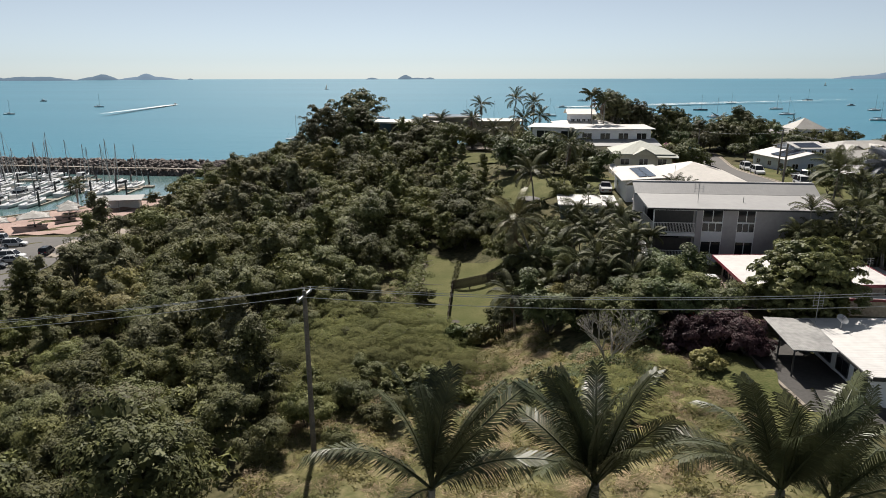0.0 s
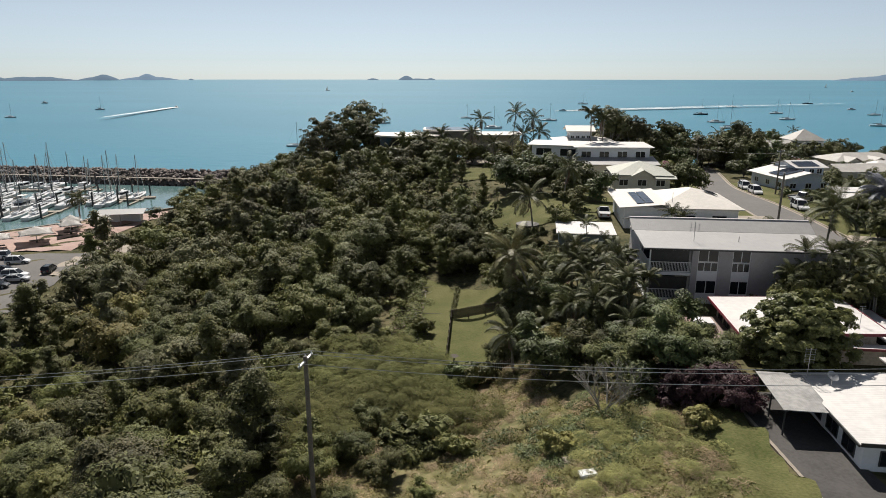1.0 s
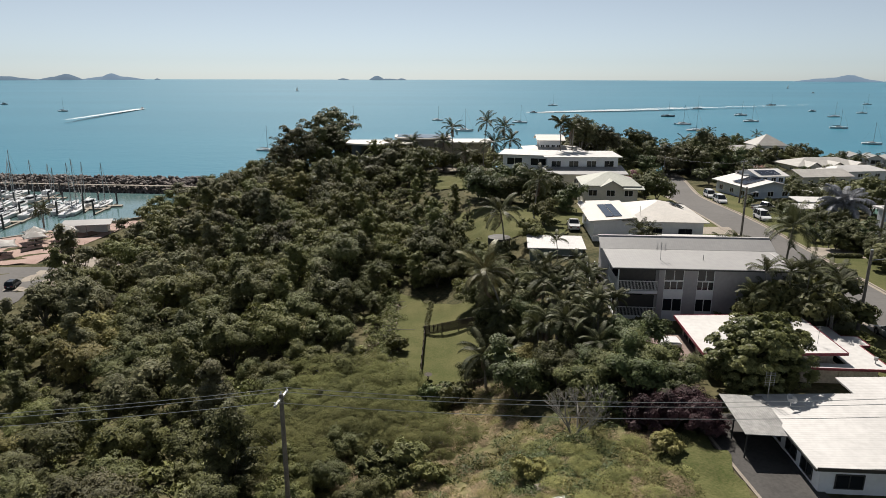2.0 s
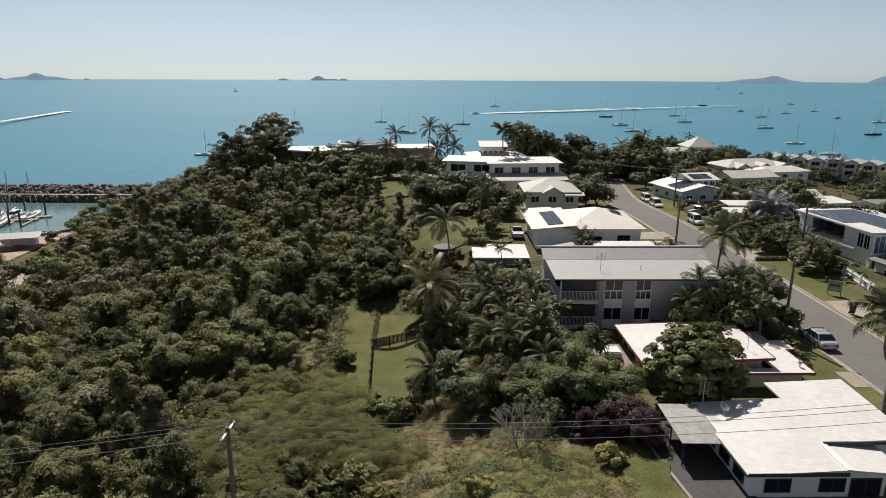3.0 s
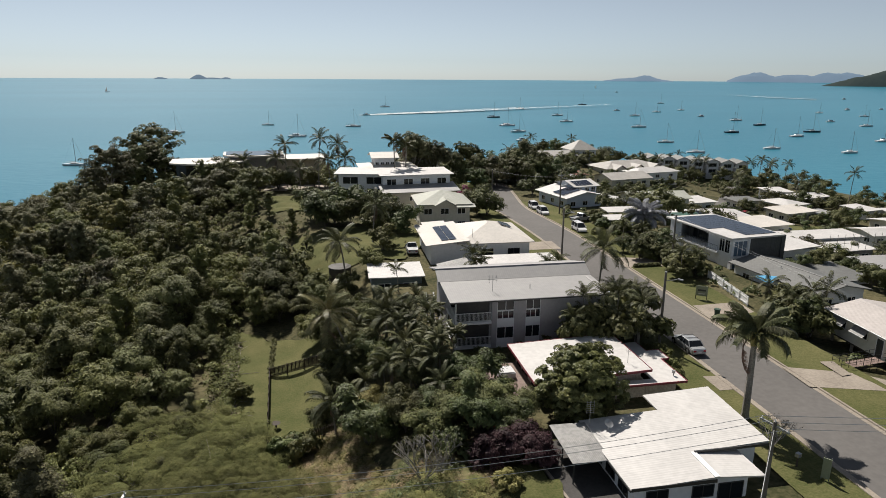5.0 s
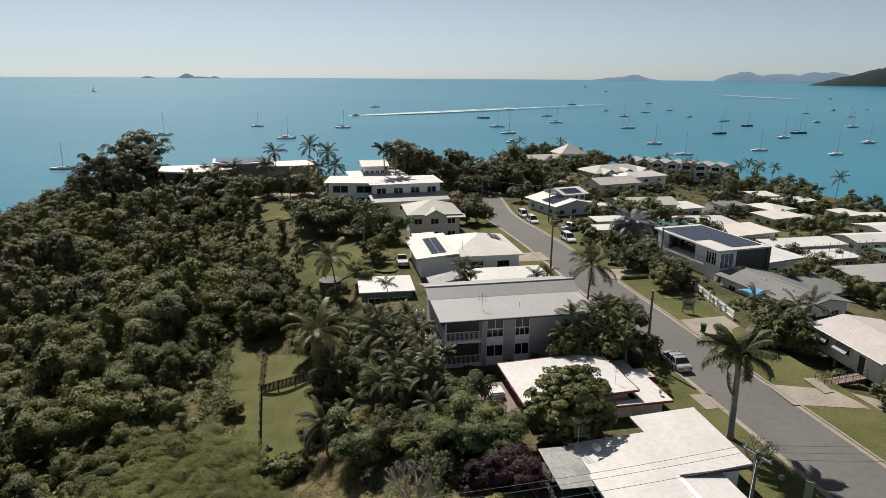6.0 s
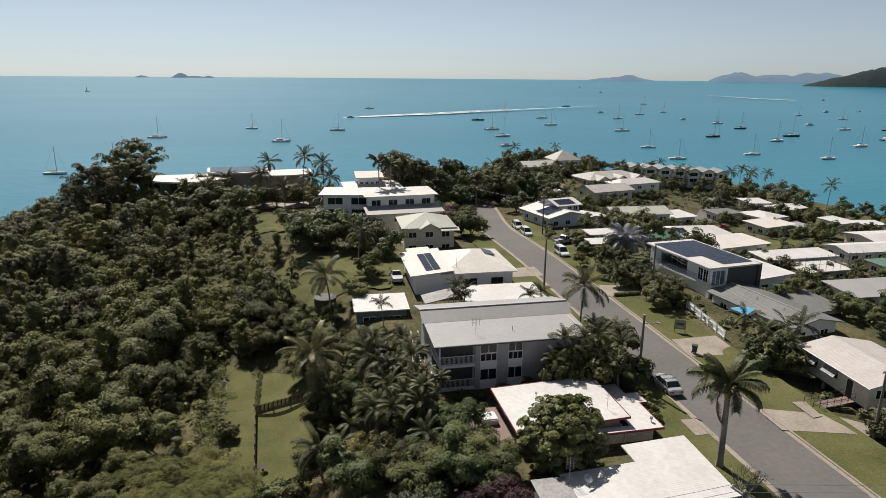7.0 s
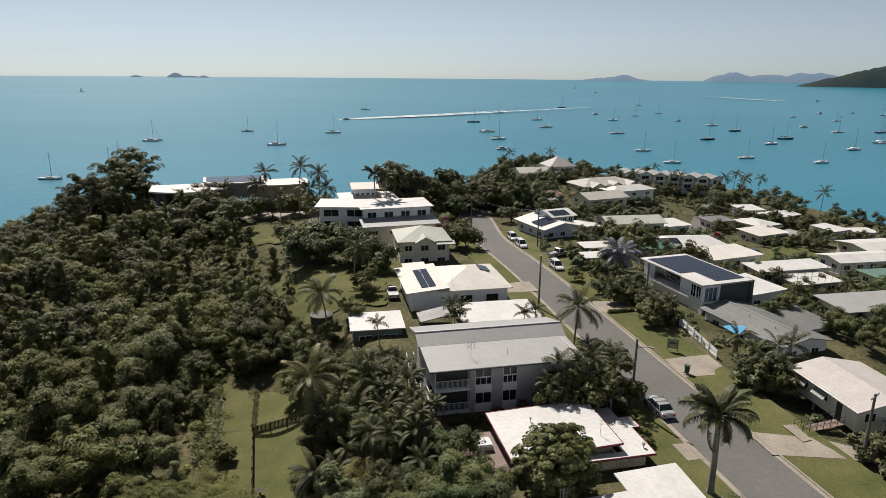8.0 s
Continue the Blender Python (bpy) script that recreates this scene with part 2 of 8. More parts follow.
LEAF_DARK = leafy("dark glossy leaves", (0.056, 0.070, 0.022), (0.136, 0.150, 0.052))
LEAF_MID = leafy("green leaves", (0.090, 0.110, 0.030), (0.165, 0.180, 0.055))
LEAF_LIGHT = leafy("yellowish green leaves", (0.14, 0.155, 0.042), (0.25, 0.24, 0.08))
LEAF_FEATHER = leafy("fine feathery leaves", (0.095, 0.115, 0.036), (0.175, 0.19, 0.066), gloss=0.75, through_light=0.35)
LEAF_STRAW = leafy("dry straw blades", (0.31, 0.275, 0.155), (0.50, 0.43, 0.265), gloss=0.75, through_light=0.45)
LEAF_GRASS = leafy("green grass blades", (0.165, 0.205, 0.07), (0.35, 0.36, 0.145), gloss=0.75, through_light=0.45)
LEAF_GUM = leafy("olive gum leaves", (0.078, 0.092, 0.038), (0.165, 0.170, 0.078))
LEAF_MANGO = leafy("bright green broad leaves", (0.105, 0.140, 0.042), (0.25, 0.275, 0.10), gloss=0.32, through_light=0.26)
LEAF_GARDEN = leafy("deep green garden leaves", (0.046, 0.072, 0.022), (0.118, 0.152, 0.052), gloss=0.4)
LEAF_PALM_NEAR = leafy("glossy young palm leaflets", (0.034, 0.048, 0.022), (0.088, 0.102, 0.046), gloss=0.26, through_light=0.06)
LEAF_PALM = leafy("palm leaflets", (0.040, 0.054, 0.022), (0.105, 0.116, 0.048), gloss=0.45)
LEAF_PALM_Y = leafy("yellowing palm leaflets", (0.09, 0.105, 0.035), (0.19, 0.18, 0.08), gloss=0.35)
LEAF_SILVER = leafy("silvery palm leaflets", (0.17, 0.20, 0.20), (0.28, 0.31, 0.31))
LEAF_PURPLE = leafy("purple brown leaves", (0.035, 0.022, 0.022), (0.075, 0.04, 0.04))
LEAF_PINK = leafy("magenta blossom", (0.13, 0.022, 0.07), (0.22, 0.05, 0.12))
LEAF_DEAD = leafy("dead brown palm leaflets", (0.13, 0.09, 0.06), (0.22, 0.16, 0.11))
LEAF_RED = leafy("red blossom", (0.45, 0.03, 0.02), (0.6, 0.06, 0.03))


# ---- mesh helpers ----
def link_mesh(name, me, mat, parent=None, label="", m=None):
    ob = new(name, me)
    if not me.materials:
        me.materials.append(mat)
    elif me.materials[0] != mat:
        ob.material_slots[0].link, ob.material_slots[0].material = "OBJECT", mat
    if parent:
        ob.parent = parent
    if m is not None:
        ob.matrix_basis = m
    if label:
        ob["label"] = label
    return ob


def part(name, bm, mat, parent=None, label="", smooth=False):
    bmesh.ops.recalc_face_normals(bm, faces=bm.faces)
    me = bpy.data.meshes.new(name)
    bm.to_mesh(me)
    bm.free()
    if smooth:
        for p in me.polygons:
            p.use_smooth = True
    return link_mesh(name, me, mat, parent, label)


def thing(name, m, label, category, group="", kind=""):
    ob = new(name)
    ob.empty_display_size = 0.3
    ob.matrix_basis = m
    return tagged(ob, label, category, group, kind)


def structure(ob, label="", category=""):
    return tagged(ob, label, category, kind="structure")


def box(bm, x0, x1, y0, y1, z0, z1):
    v = [bm.verts.new((x, y, z)) for z in (z0, z1) for x, y in ((x0, y0), (x1, y0), (x1, y1), (x0, y1))]
    for f in ((3, 2, 1, 0), (4, 5, 6, 7), (0, 1, 5, 4), (1, 2, 6, 5), (2, 3, 7, 6), (3, 0, 4, 7)):
        bm.faces.new([v[i] for i in f])
    return v


def boxed(*sides):
    bm = bmesh.new()
    for s in sides:
        box(bm, *s)
    return bm


def slab(bm, pts, thick):
    """A flat plate of any outline: the corners of its top, and its thickness downwards."""
    up = [bm.verts.new(p) for p in pts]
    dn = [bm.verts.new((p[0], p[1], p[2] - thick)) for p in pts]
    bm.faces.new(up)
    bm.faces.new(dn[::-1])
    k = len(pts)
    for i in range(k):
        bm.faces.new((up[i], dn[i], dn[(i + 1) % k], up[(i + 1) % k]))


def rod(bm, p, q, r0, r1=None, n=8, caps=True):
    p, q = Vector(p), Vector(q)
    r1 = r0 if r1 is None else r1
    d = (q - p).normalized()
    a = d.cross(Vector((0, 0, 1)) if abs(d.z) < 0.95 else Vector((1, 0, 0))).normalized()
    b = d.cross(a)
    rings = []
    for c, r in ((p, r0), (q, r1)):
        rings.append([bm.verts.new(c + r * (math.cos(2 * math.pi * i / n) * a + math.sin(2 * math.pi * i / n) * b)) for i in range(n)])
    for i in range(n):
        bm.faces.new((rings[0][i], rings[0][(i + 1) % n], rings[1][(i + 1) % n], rings[1][i]))
    if caps:
        bm.faces.new(rings[0][::-1])
        bm.faces.new(rings[1])


def tube(bm, pts, radii, n=7):
    """A bent, tapering tube along pts."""
    rings = []
    for i, c in enumerate(pts):
        d = (Vector(pts[min(i + 1, len(pts) - 1)]) - Vector(pts[max(i - 1, 0)])).normalized()
        a = d.cross(Vector((0.3, 1, 0.1))).normalized()
        b = d.cross(a)
        rings.append([bm.verts.new(Vector(c) + radii[i] * (math.cos(2 * math.pi * k / n) * a + math.sin(2 * math.pi * k / n) * b)) for k in range(n)])
    for r0, r1 in zip(rings, rings[1:]):
        for k in range(n):
            bm.faces.new((r0[k], r0[(k + 1) % n], r1[(k + 1) % n], r1[k]))
    bm.faces.new(rings[0][::-1])
    bm.faces.new(rings[-1])


def np_mesh(name, verts, faces):
    me = bpy.data.meshes.new(name)
    verts, faces = np.asarray(verts, np.float32), np.asarray(faces, np.int32)
    k = faces.shape[1]
    me.vertices.add(len(verts))
    me.vertices.foreach_set("co", verts.ravel())
    me.loops.add(faces.size)
    me.loops.foreach_set("vertex_index", faces.ravel())
    me.polygons.add(len(faces))
    me.polygons.foreach_set("loop_start", np.arange(0, faces.size, k, dtype=np.int32))
    me.update(calc_edges=True)
    return me


def ground(x, y):
    return float(height(x, y))


# ---- ground, sea, distance ----
def sheet(name, xs, ys, zf, mat, label, category, keep=None):
    """A grid over xs, ys with heights zf."""
    X, Y = np.meshgrid(xs, ys)
    Z = zf(X, Y)
    verts = np.stack([X.ravel(), Y.ravel(), Z.ravel()], 1)
    w = len(xs)
    i = (np.arange(len(ys) - 1)[:, None] * w + np.arange(w - 1)[None, :]).ravel()
    faces = np.stack([i, i + 1, i + 1 + w, i + w], 1)
    me = np_mesh(name, verts, faces)
    me.polygons.foreach_set("use_smooth", np.ones(len(faces), bool))
    ob = link_mesh(name, me, mat)
    return structure(ob, label, category)


def rough_ground(X, Y):
    Z = height(X, Y)
    bumps = 0.22 * np.sin(X * 0.9 + 1.3 * np.sin(Y * 0.37)) * np.sin(Y * 0.8 + np.sin(X * 0.5)) + 0.12 * np.sin(2.1 * X + Y) * np.sin(1.7 * Y - 0.6 * X)
    bumps = bumps * (1 - ss(-5, -2.5, X) * ss(13, 10, X) * ss(51, 55, Y) * ss(97, 92, Y))   # the mown lawn is even
    off_road = ss(6.0, 14.0, np.abs(X - road_x(Y)))
    return Z + bumps * off_road * ss(30, 12, X)


sheet("ground", np.concatenate([np.arange(-420, -80, 10.0), np.arange(-80, 130, 2.0), np.arange(130, 430, 6.0)]),
      np.concatenate([np.arange(-400, 0, 20.0), np.arange(0, 250, 2.0), np.arange(250, 400, 6.0)]),
      rough_ground, EARTH, "earth, leaf litter and dry grass of a coastal ridge", "ground")

# the sea is one round sheet; it lifts gently towards its rim so that the horizon lies at its true level
_rad = np.concatenate([[0], np.geomspace(30, 4880, 60)])
_ang = np.linspace(0, 2 * math.pi, 129)[:-1]
_R, _A = np.meshgrid(_rad[1:], _ang, indexing="ij")
_z = 24.0 * ss(2200, 4880, _R)
_v = np.concatenate([[[0, 0, -0.0]], np.stack([(_R * np.cos(_A)).ravel(), (_R * np.sin(_A)).ravel(), _z.ravel()], 1)])
_k = len(_ang)
_f = []
for _i in range(len(_rad) - 2):
    for _j in range(_k):
        _a, _b2 = 1 + _i * _k + _j, 1 + _i * _k + (_j + 1) % _k
        _f.append((_a, _a + _k, _b2 + _k, _b2))
sea = link_mesh("water", np_mesh("water", _v, _f), SEA)
for _p in sea.data.polygons:
    _p.use_smooth = True
structure(sea, "calm turquoise sea of a wide bay", "sea")


def drape(name, corners, mat, lift, label, category, n=(10, 10), soft=0.0):
    """A strip or patch laid on the ground: four corners, bilinear, following the land."""
    a, b, c, d = (np.array(p, float) for p in corners)
    U, V = np.meshgrid(np.linspace(0, 1, n[0] + 1), np.linspace(0, 1, n[1] + 1))
    P = (1 - U)[..., None] * (1 - V)[..., None] * a + U[..., None] * (1 - V)[..., None] * b + U[..., None] * V[..., None] * c + (1 - U)[..., None] * V[..., None] * d
    edge = np.minimum(np.minimum(U, 1 - U), np.minimum(V, 1 - V)) * 2
    Z = rough_ground(P[..., 0], P[..., 1]) + lift
    if soft:
        wob = soft * (np.sin(P[..., 0] * 1.7 + P[..., 1]) + np.sin(P[..., 1] * 2.3)) * 0.5
        P = P + (1 - np.clip(edge * 4, 0, 1))[..., None] * wob[..., None]
    verts = np.stack([P[..., 0].ravel(), P[..., 1].ravel(), Z.ravel()], 1)
    w = n[0] + 1
    i = (np.arange(n[1])[:, None] * w + np.arange(n[0])[None, :]).ravel()
    ob = link_mesh(name, np_mesh(name, verts, np.stack([i, i + 1, i + 1 + w, i + w], 1)), mat)
    for p in ob.data.polygons:
        p.use_smooth = True
    return structure(ob, label, category)


def ribbon(name, ys, left, right, mat, lift, label, category, cols=4):
    """A strip along the road from offsets left to right of its middle."""
    U, Y = np.meshgrid(np.linspace(left, right, cols + 1), ys)
    slope = (road_x(Y + 0.5) - road_x(Y - 0.5))
    X = road_x(Y) + U
    Z = road_z(Y) + lift + 0 * X
    verts = np.stack([X.ravel(), (Y - U * slope).ravel(), Z.ravel()], 1)
    w = cols + 1
    i = (np.arange(len(ys) - 1)[:, None] * w + np.arange(cols)[None, :]).ravel()
    ob = link_mesh(name, np_mesh(name, verts, np.stack([i, i + 1, i + 1 + w, i + w], 1)), mat)
    return structure(ob, label, category)


ys = np.arange(-60, 178, 2.0)
ribbon("road", ys, -4.0, 4.0, ASPHALT, 0.03, "grey asphalt street running along the ridge", "road")
for side in (-1, 1):
    bm = bmesh.new()
    prof = ((3.55, 0.045), (4.0, 0.035), (4.02, 0.16), (4.22, 0.16), (4.24, 0.0))
    rows = []
    for y in ys:
        sl = float(road_x(y + 0.5) - road_x(y - 0.5))
        rows.append([bm.verts.new((float(road_x(y)) + side * u, y - side * u * sl, float(road_z(y)) + z)) for u, z in prof])
    for r0, r1 in zip(rows, rows[1:]):
        for k in range(len(prof) - 1):
            bm.faces.new((r0[k], r0[k + 1], r1[k + 1], r1[k]))
    structure(part("kerb", bm, CONCRETE), "pale concrete kerb and gutter along the street", "kerb")
ribbon("verge_west", np.arange(-60, 160, 2.0), -9.0, -4.22, GRASS, 0.10, "mown grass verge beside the street", "verge", 6)
ribbon("verge_east", np.arange(-60, 150, 2.0), 4.22, 11.0, GRASS, 0.10, "mown grass verge beside the street", "verge", 6)


def hill(name, at, size, h, mat, label, bumps):
    """An island or a headland far off: a long hump with a few tops."""
    bm = bmesh.new()
    nx, ny = 120, 16
    rows = []
    for j in range(ny + 1):
        row = []
        for i in range(nx + 1):
            u, v = 2 * i / nx - 1, 2 * j / ny - 1
            z = 0
            for c, w, a in bumps:
                z = max(z, a * max(0.0, 1 - abs((u - c) / w) ** 1.7)) if abs(u - c) < w else z
            z = z * (1 - v * v) * h * (1 + 0.22 * noise.noise((u * size[0] / 70, v * 2.0, h)) + 0.10 * noise.noise((u * size[0] / 22, v * 5.0, h)))
            row.append(bm.verts.new((u * size[0], v * size[1], max(z, -1.0))))
        rows.append(row)
    for r0, r1 in zip(rows, rows[1:]):
        for i in range(nx):
            bm.faces.new((r0[i], r0[i + 1], r1[i + 1], r1[i]))
    ob = part(name, bm, mat, smooth=True)
    ob.matrix_basis = at
    return structure(ob, label, "island")


def far_at(px_right, dist):
    """A place at that azimuth (degrees to the right of +y) and distance, on the sea."""
    a = radians(px_right)
    return dist * math.sin(a), dist * math.cos(a), 24.0 * float(ss(2200, 4880, dist)) - 1.0


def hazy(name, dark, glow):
    """Far hills seen through sea haze: little of their own shade is left, the glow of the lit air is painted on as
    emission.
    """
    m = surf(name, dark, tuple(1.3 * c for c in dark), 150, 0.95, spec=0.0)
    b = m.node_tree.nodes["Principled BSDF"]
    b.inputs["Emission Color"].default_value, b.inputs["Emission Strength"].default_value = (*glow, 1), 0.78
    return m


ISLE_HAZE = hazy("distant wooded hills with haze glow", (0.03, 0.04, 0.05), (0.125, 0.175, 0.23))
ISLE_FAR = hazy("far hills with haze glow", (0.03, 0.04, 0.05), (0.17, 0.235, 0.31))
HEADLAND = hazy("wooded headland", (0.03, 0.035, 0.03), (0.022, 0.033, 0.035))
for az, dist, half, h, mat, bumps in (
        (-2.35, 4500, 135, 27, ISLE_HAZE, ((-0.5, 0.42, 1.0), (0.1, 0.6, 0.42), (0.72, 0.28, 0.5))),
        (-6.05, 4500, 46, 12, ISLE_HAZE, ((0, 1, 1.0),)),
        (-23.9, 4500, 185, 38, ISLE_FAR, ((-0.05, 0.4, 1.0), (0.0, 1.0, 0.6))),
        (-27.3, 4400, 130, 33, ISLE_HAZE, ((0.1, 0.7, 1.0), (-0.2, 0.8, 0.6))),
        (-33.0, 4300, 330, 36, ISLE_HAZE, ((-0.5, 0.5, 1.0), (0.3, 0.7, 0.6))),
        (-20.8, 4500, 20, 9, ISLE_HAZE, ((0, 1, 1.0),)),
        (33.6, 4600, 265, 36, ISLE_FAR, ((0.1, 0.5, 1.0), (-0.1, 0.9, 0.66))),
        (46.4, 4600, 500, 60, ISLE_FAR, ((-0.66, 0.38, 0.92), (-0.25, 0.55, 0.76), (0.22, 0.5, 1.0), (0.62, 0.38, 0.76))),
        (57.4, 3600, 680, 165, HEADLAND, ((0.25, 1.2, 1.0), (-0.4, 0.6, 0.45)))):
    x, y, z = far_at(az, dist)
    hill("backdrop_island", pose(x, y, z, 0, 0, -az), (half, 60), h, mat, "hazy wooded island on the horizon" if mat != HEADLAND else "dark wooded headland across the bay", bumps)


# ---- foliage ----
def leaf_cloud(centres, radii, count, size, rng, flat=0.75, up=0.35, hollow=0.62, broad=0.55, heart=None):
    """Pointed leaves on the shells of many small clumps; heart: the middle of the crown or of each clump's bough."""
    centres, radii = np.array(centres), np.array(radii)
    share = radii ** 2 / np.sum(radii ** 2)
    pick = rng.choice(len(centres), count, p=share)
    d = rng.normal(size=(count, 3))
    d /= np.linalg.norm(d, axis=1)[:, None]
    d[:, 2] = np.where(d[:, 2] < -0.3, -d[:, 2], d[:, 2])
    r = radii[pick] * (hollow + (1 - hollow) * rng.random(count) ** 0.5)
    c = centres[pick] + d * r[:, None] * np.array([1, 1, flat])
    out = d * 0.6
    if heart is not None:
        big = c - (heart[pick] if np.ndim(heart) == 2 else heart)
        out = out + 0.7 * big / (np.linalg.norm(big, axis=1)[:, None] + 0.01)
    nrm = out + rng.normal(size=(count, 3)) * 0.32 + np.array([0, 0, up])
    nrm /= np.linalg.norm(nrm, axis=1)[:, None]
    t = np.cross(nrm, rng.normal(size=(count, 3)))
    t /= np.linalg.norm(t, axis=1)[:, None]
    b = np.cross(nrm, t)
    s = size * (0.6 + 0.8 * rng.random(count))[:, None]
    blade = np.stack([c - t * s * 0.8 + b * s * broad, c + t * s * 1.2 - nrm * s * 0.15, c - t * s * 0.8 - b * s * broad], 1)
    return blade.reshape(-1, 3), np.arange(count * 3).reshape(-1, 3)


def tree_meshes(name, seed, h, spread_r, clumps, leaves, size, trunk_r, crown_low=0.35, shape="round", limbs=6, clump=(0.13, 0.17), broad=0.55, up=0.35):
    """Meshes of a tree standing at the origin: a forking tapered trunk, and a crown of clumps on its limbs."""
    rng = np.random.default_rng(seed)
    bm = bmesh.new()
    fork = h * crown_low
    lean = rng.normal(size=2) * 0.04 * h
    tube(bm, [(0, 0, -0.6), (lean[0] * 0.3, lean[1] * 0.3, fork * 0.6), (lean[0], lean[1], fork)], [trunk_r * 1.25, trunk_r, trunk_r * 0.8], 7)
    cs, rs, hs = [], [], []
    mid_z, half_z = h * (crown_low + 1) * 0.5, h * (1 - crown_low) * 0.5
    boughs = []   # a crown is a few billowing masses, each with its own clumps
    for i in range(5 + int(3 * rng.random())):
        a, k = 2 * math.pi * (i * 0.382 + 0.1 * rng.random()), 0.30 + 0.34 * rng.random()
        boughs.append((lean[0] + spread_r * k * math.cos(a), lean[1] + spread_r * k * math.sin(a), mid_z + half_z * (-0.45 + 0.9 * ((i * 0.618) % 1)), 0.36 + 0.18 * rng.random()))
    for i in range(limbs):
        a = 2 * math.pi * (i + rng.random() * 0.6) / limbs
        rr = spread_r * (0.30 + 0.32 * rng.random())
        top = h * (0.52 + 0.22 * rng.random())
        tip = (lean[0] + rr * math.cos(a), lean[1] + rr * math.sin(a), top)
        mid = (lean[0] + 0.45 * rr * math.cos(a), lean[1] + 0.45 * rr * math.sin(a), fork + (top - fork) * 0.55)
        tube(bm, [(lean[0], lean[1], fork * 0.95), mid, tip], [trunk_r * 0.6, trunk_r * 0.36, trunk_r * 0.1], 5)
    for i in range(clumps):
        u = rng.random()
        a = 2 * math.pi * rng.random()
        if shape == "tall":
            z = h * (crown_low + (1 - crown_low) * u * 0.95)
            r = spread_r * (0.25 + 0.75 * math.sin(math.pi * min(1, 0.15 + 0.85 * u))) * rng.random() ** 0.5
        elif shape == "flat":
            r = spread_r * rng.random() ** 0.5
            z = h * (0.50 + 0.42 * rng.random() ** 0.7) - 0.25 * h * (r / spread_r) ** 2
        elif shape == "cone":
            z = h * (0.06 + 0.9 * u)
            r = spread_r * (1 - u) ** 0.8 * rng.random() ** 0.4
        elif shape == "dome":
            ph, k = math.acos(1 - 1.9 * u), 0.72 + 0.28 * rng.random()
            z, r = mid_z + k * math.cos(ph) * half_z, spread_r * k * math.sin(ph)
        else:
            bx, by, bz, br = boughs[i % len(boughs)]
            ph = math.acos(1 - 1.75 * u)
            k = 0.65 + 0.35 * rng.random()
            cs.append((bx + spread_r * br * k * math.sin(ph) * math.cos(a), by + spread_r * br * k * math.sin(ph) * math.sin(a), max(0.25, bz + half_z * br * k * math.cos(ph))))
            rs.append(spread_r * (clump[0] + clump[1] * rng.random()))
            hs.append((bx, by, bz - 0.1 * half_z))
            continue
        cs.append((lean[0] + r * math.cos(a), lean[1] + r * math.sin(a), z))
        hs.append((lean[0], lean[1], max(z - 0.3 * spread_r, 0.55 * z)))
        rs.append(spread_r * (clump[0] + clump[1] * rng.random()) if shape != "cone" else spread_r * 0.35 * (1.1 - u))
    bmesh.ops.recalc_face_normals(bm, faces=bm.faces)
    trunk = bpy.data.meshes.new(name + "_trunk")
    bm.to_mesh(trunk)
    bm.free()
    v, f = leaf_cloud(cs, rs, leaves, size, rng, up=up, broad=broad, heart=np.array(hs), hollow=0.7)
    if shape in ("round", "tall", "dome"):   # the inner foliage, larger and fewer
        inner = [tuple(np.array(q) + 0.62 * (np.array(c) - np.array(q))) for c, q in zip(cs, hs)]
        v2, f2 = leaf_cloud(inner, [0.8 * r for r in rs], leaves // 5, min(size * 3.2, 0.42), rng, up=up, hollow=0.05, broad=0.7)
        v, f = np.concatenate([v, v2]), np.concatenate([f, f2 + len(v)])
    return trunk, np_mesh(name + "_crown", v, f)


def plant(kind, meshes, mats, x, y, turn, scale, label, category, group="", z=None):
    """One tree: an Empty at its base with trunk and crown."""
    z = ground(x, y) if z is None else z
    sx = scale if isinstance(scale, tuple) else (scale, scale, scale)
    e = thing(kind, pose(x, y, z, 0, 0, turn) @ Matrix.Diagonal((*sx, 1)), label, category, group)
    for nm, me, mat in zip(("trunk", "crown"), meshes, mats):
        link_mesh(nm, me, mat, e)
    return e


rnd = random.Random(7)
BUSH_TREES = [tree_meshes("bush", 10 + i, 8.0, 4.2, 64, 7200, 0.115, 0.11, 0.04, clump=(0.13, 0.15)) for i in range(4)]
BUSH_FAR = [tree_meshes("bush", 210 + i, 8.0, 4.2, 52, 3000, 0.175, 0.11, 0.04, clump=(0.13, 0.15)) for i in range(4)]
TALL_TREES = [tree_meshes("tall", 20 + i, 9.5, 2.6, 60, 6000, 0.115, 0.11, 0.05, "tall", clump=(0.16, 0.2)) for i in range(3)]
TALL_FAR = [tree_meshes("tall", 220 + i, 9.5, 2.6, 46, 2500, 0.175, 0.11, 0.05, "tall", clump=(0.16, 0.2)) for i in range(3)]
GUM_TREES = [tree_meshes("gum", 30 + i, 13.0, 4.8, 110, 9000, 0.15, 0.28, 0.2, "round", 9, (0.07, 0.10)) for i in range(3)]
POINT_GUMS = [tree_meshes("point_gum", 330 + i, 13.0, 5.2, 58, 6400, 0.17, 0.26, 0.34, "dome", 10, (0.09, 0.12)) for i in range(2)]
FEATHER_TREES = [tree_meshes("feather", 40 + i, 4.6, 5.4, 95, 11500, 0.22, 0.14, 0.30, "flat", 9, (0.08, 0.12), 0.12, 0.9) for i in range(2)]
GARDEN_TREES = [tree_meshes("garden", 50 + i, 6.5, 3.9, 56, 6400, 0.11, 0.12, 0.02, clump=(0.13, 0.15)) for i in range(3)]
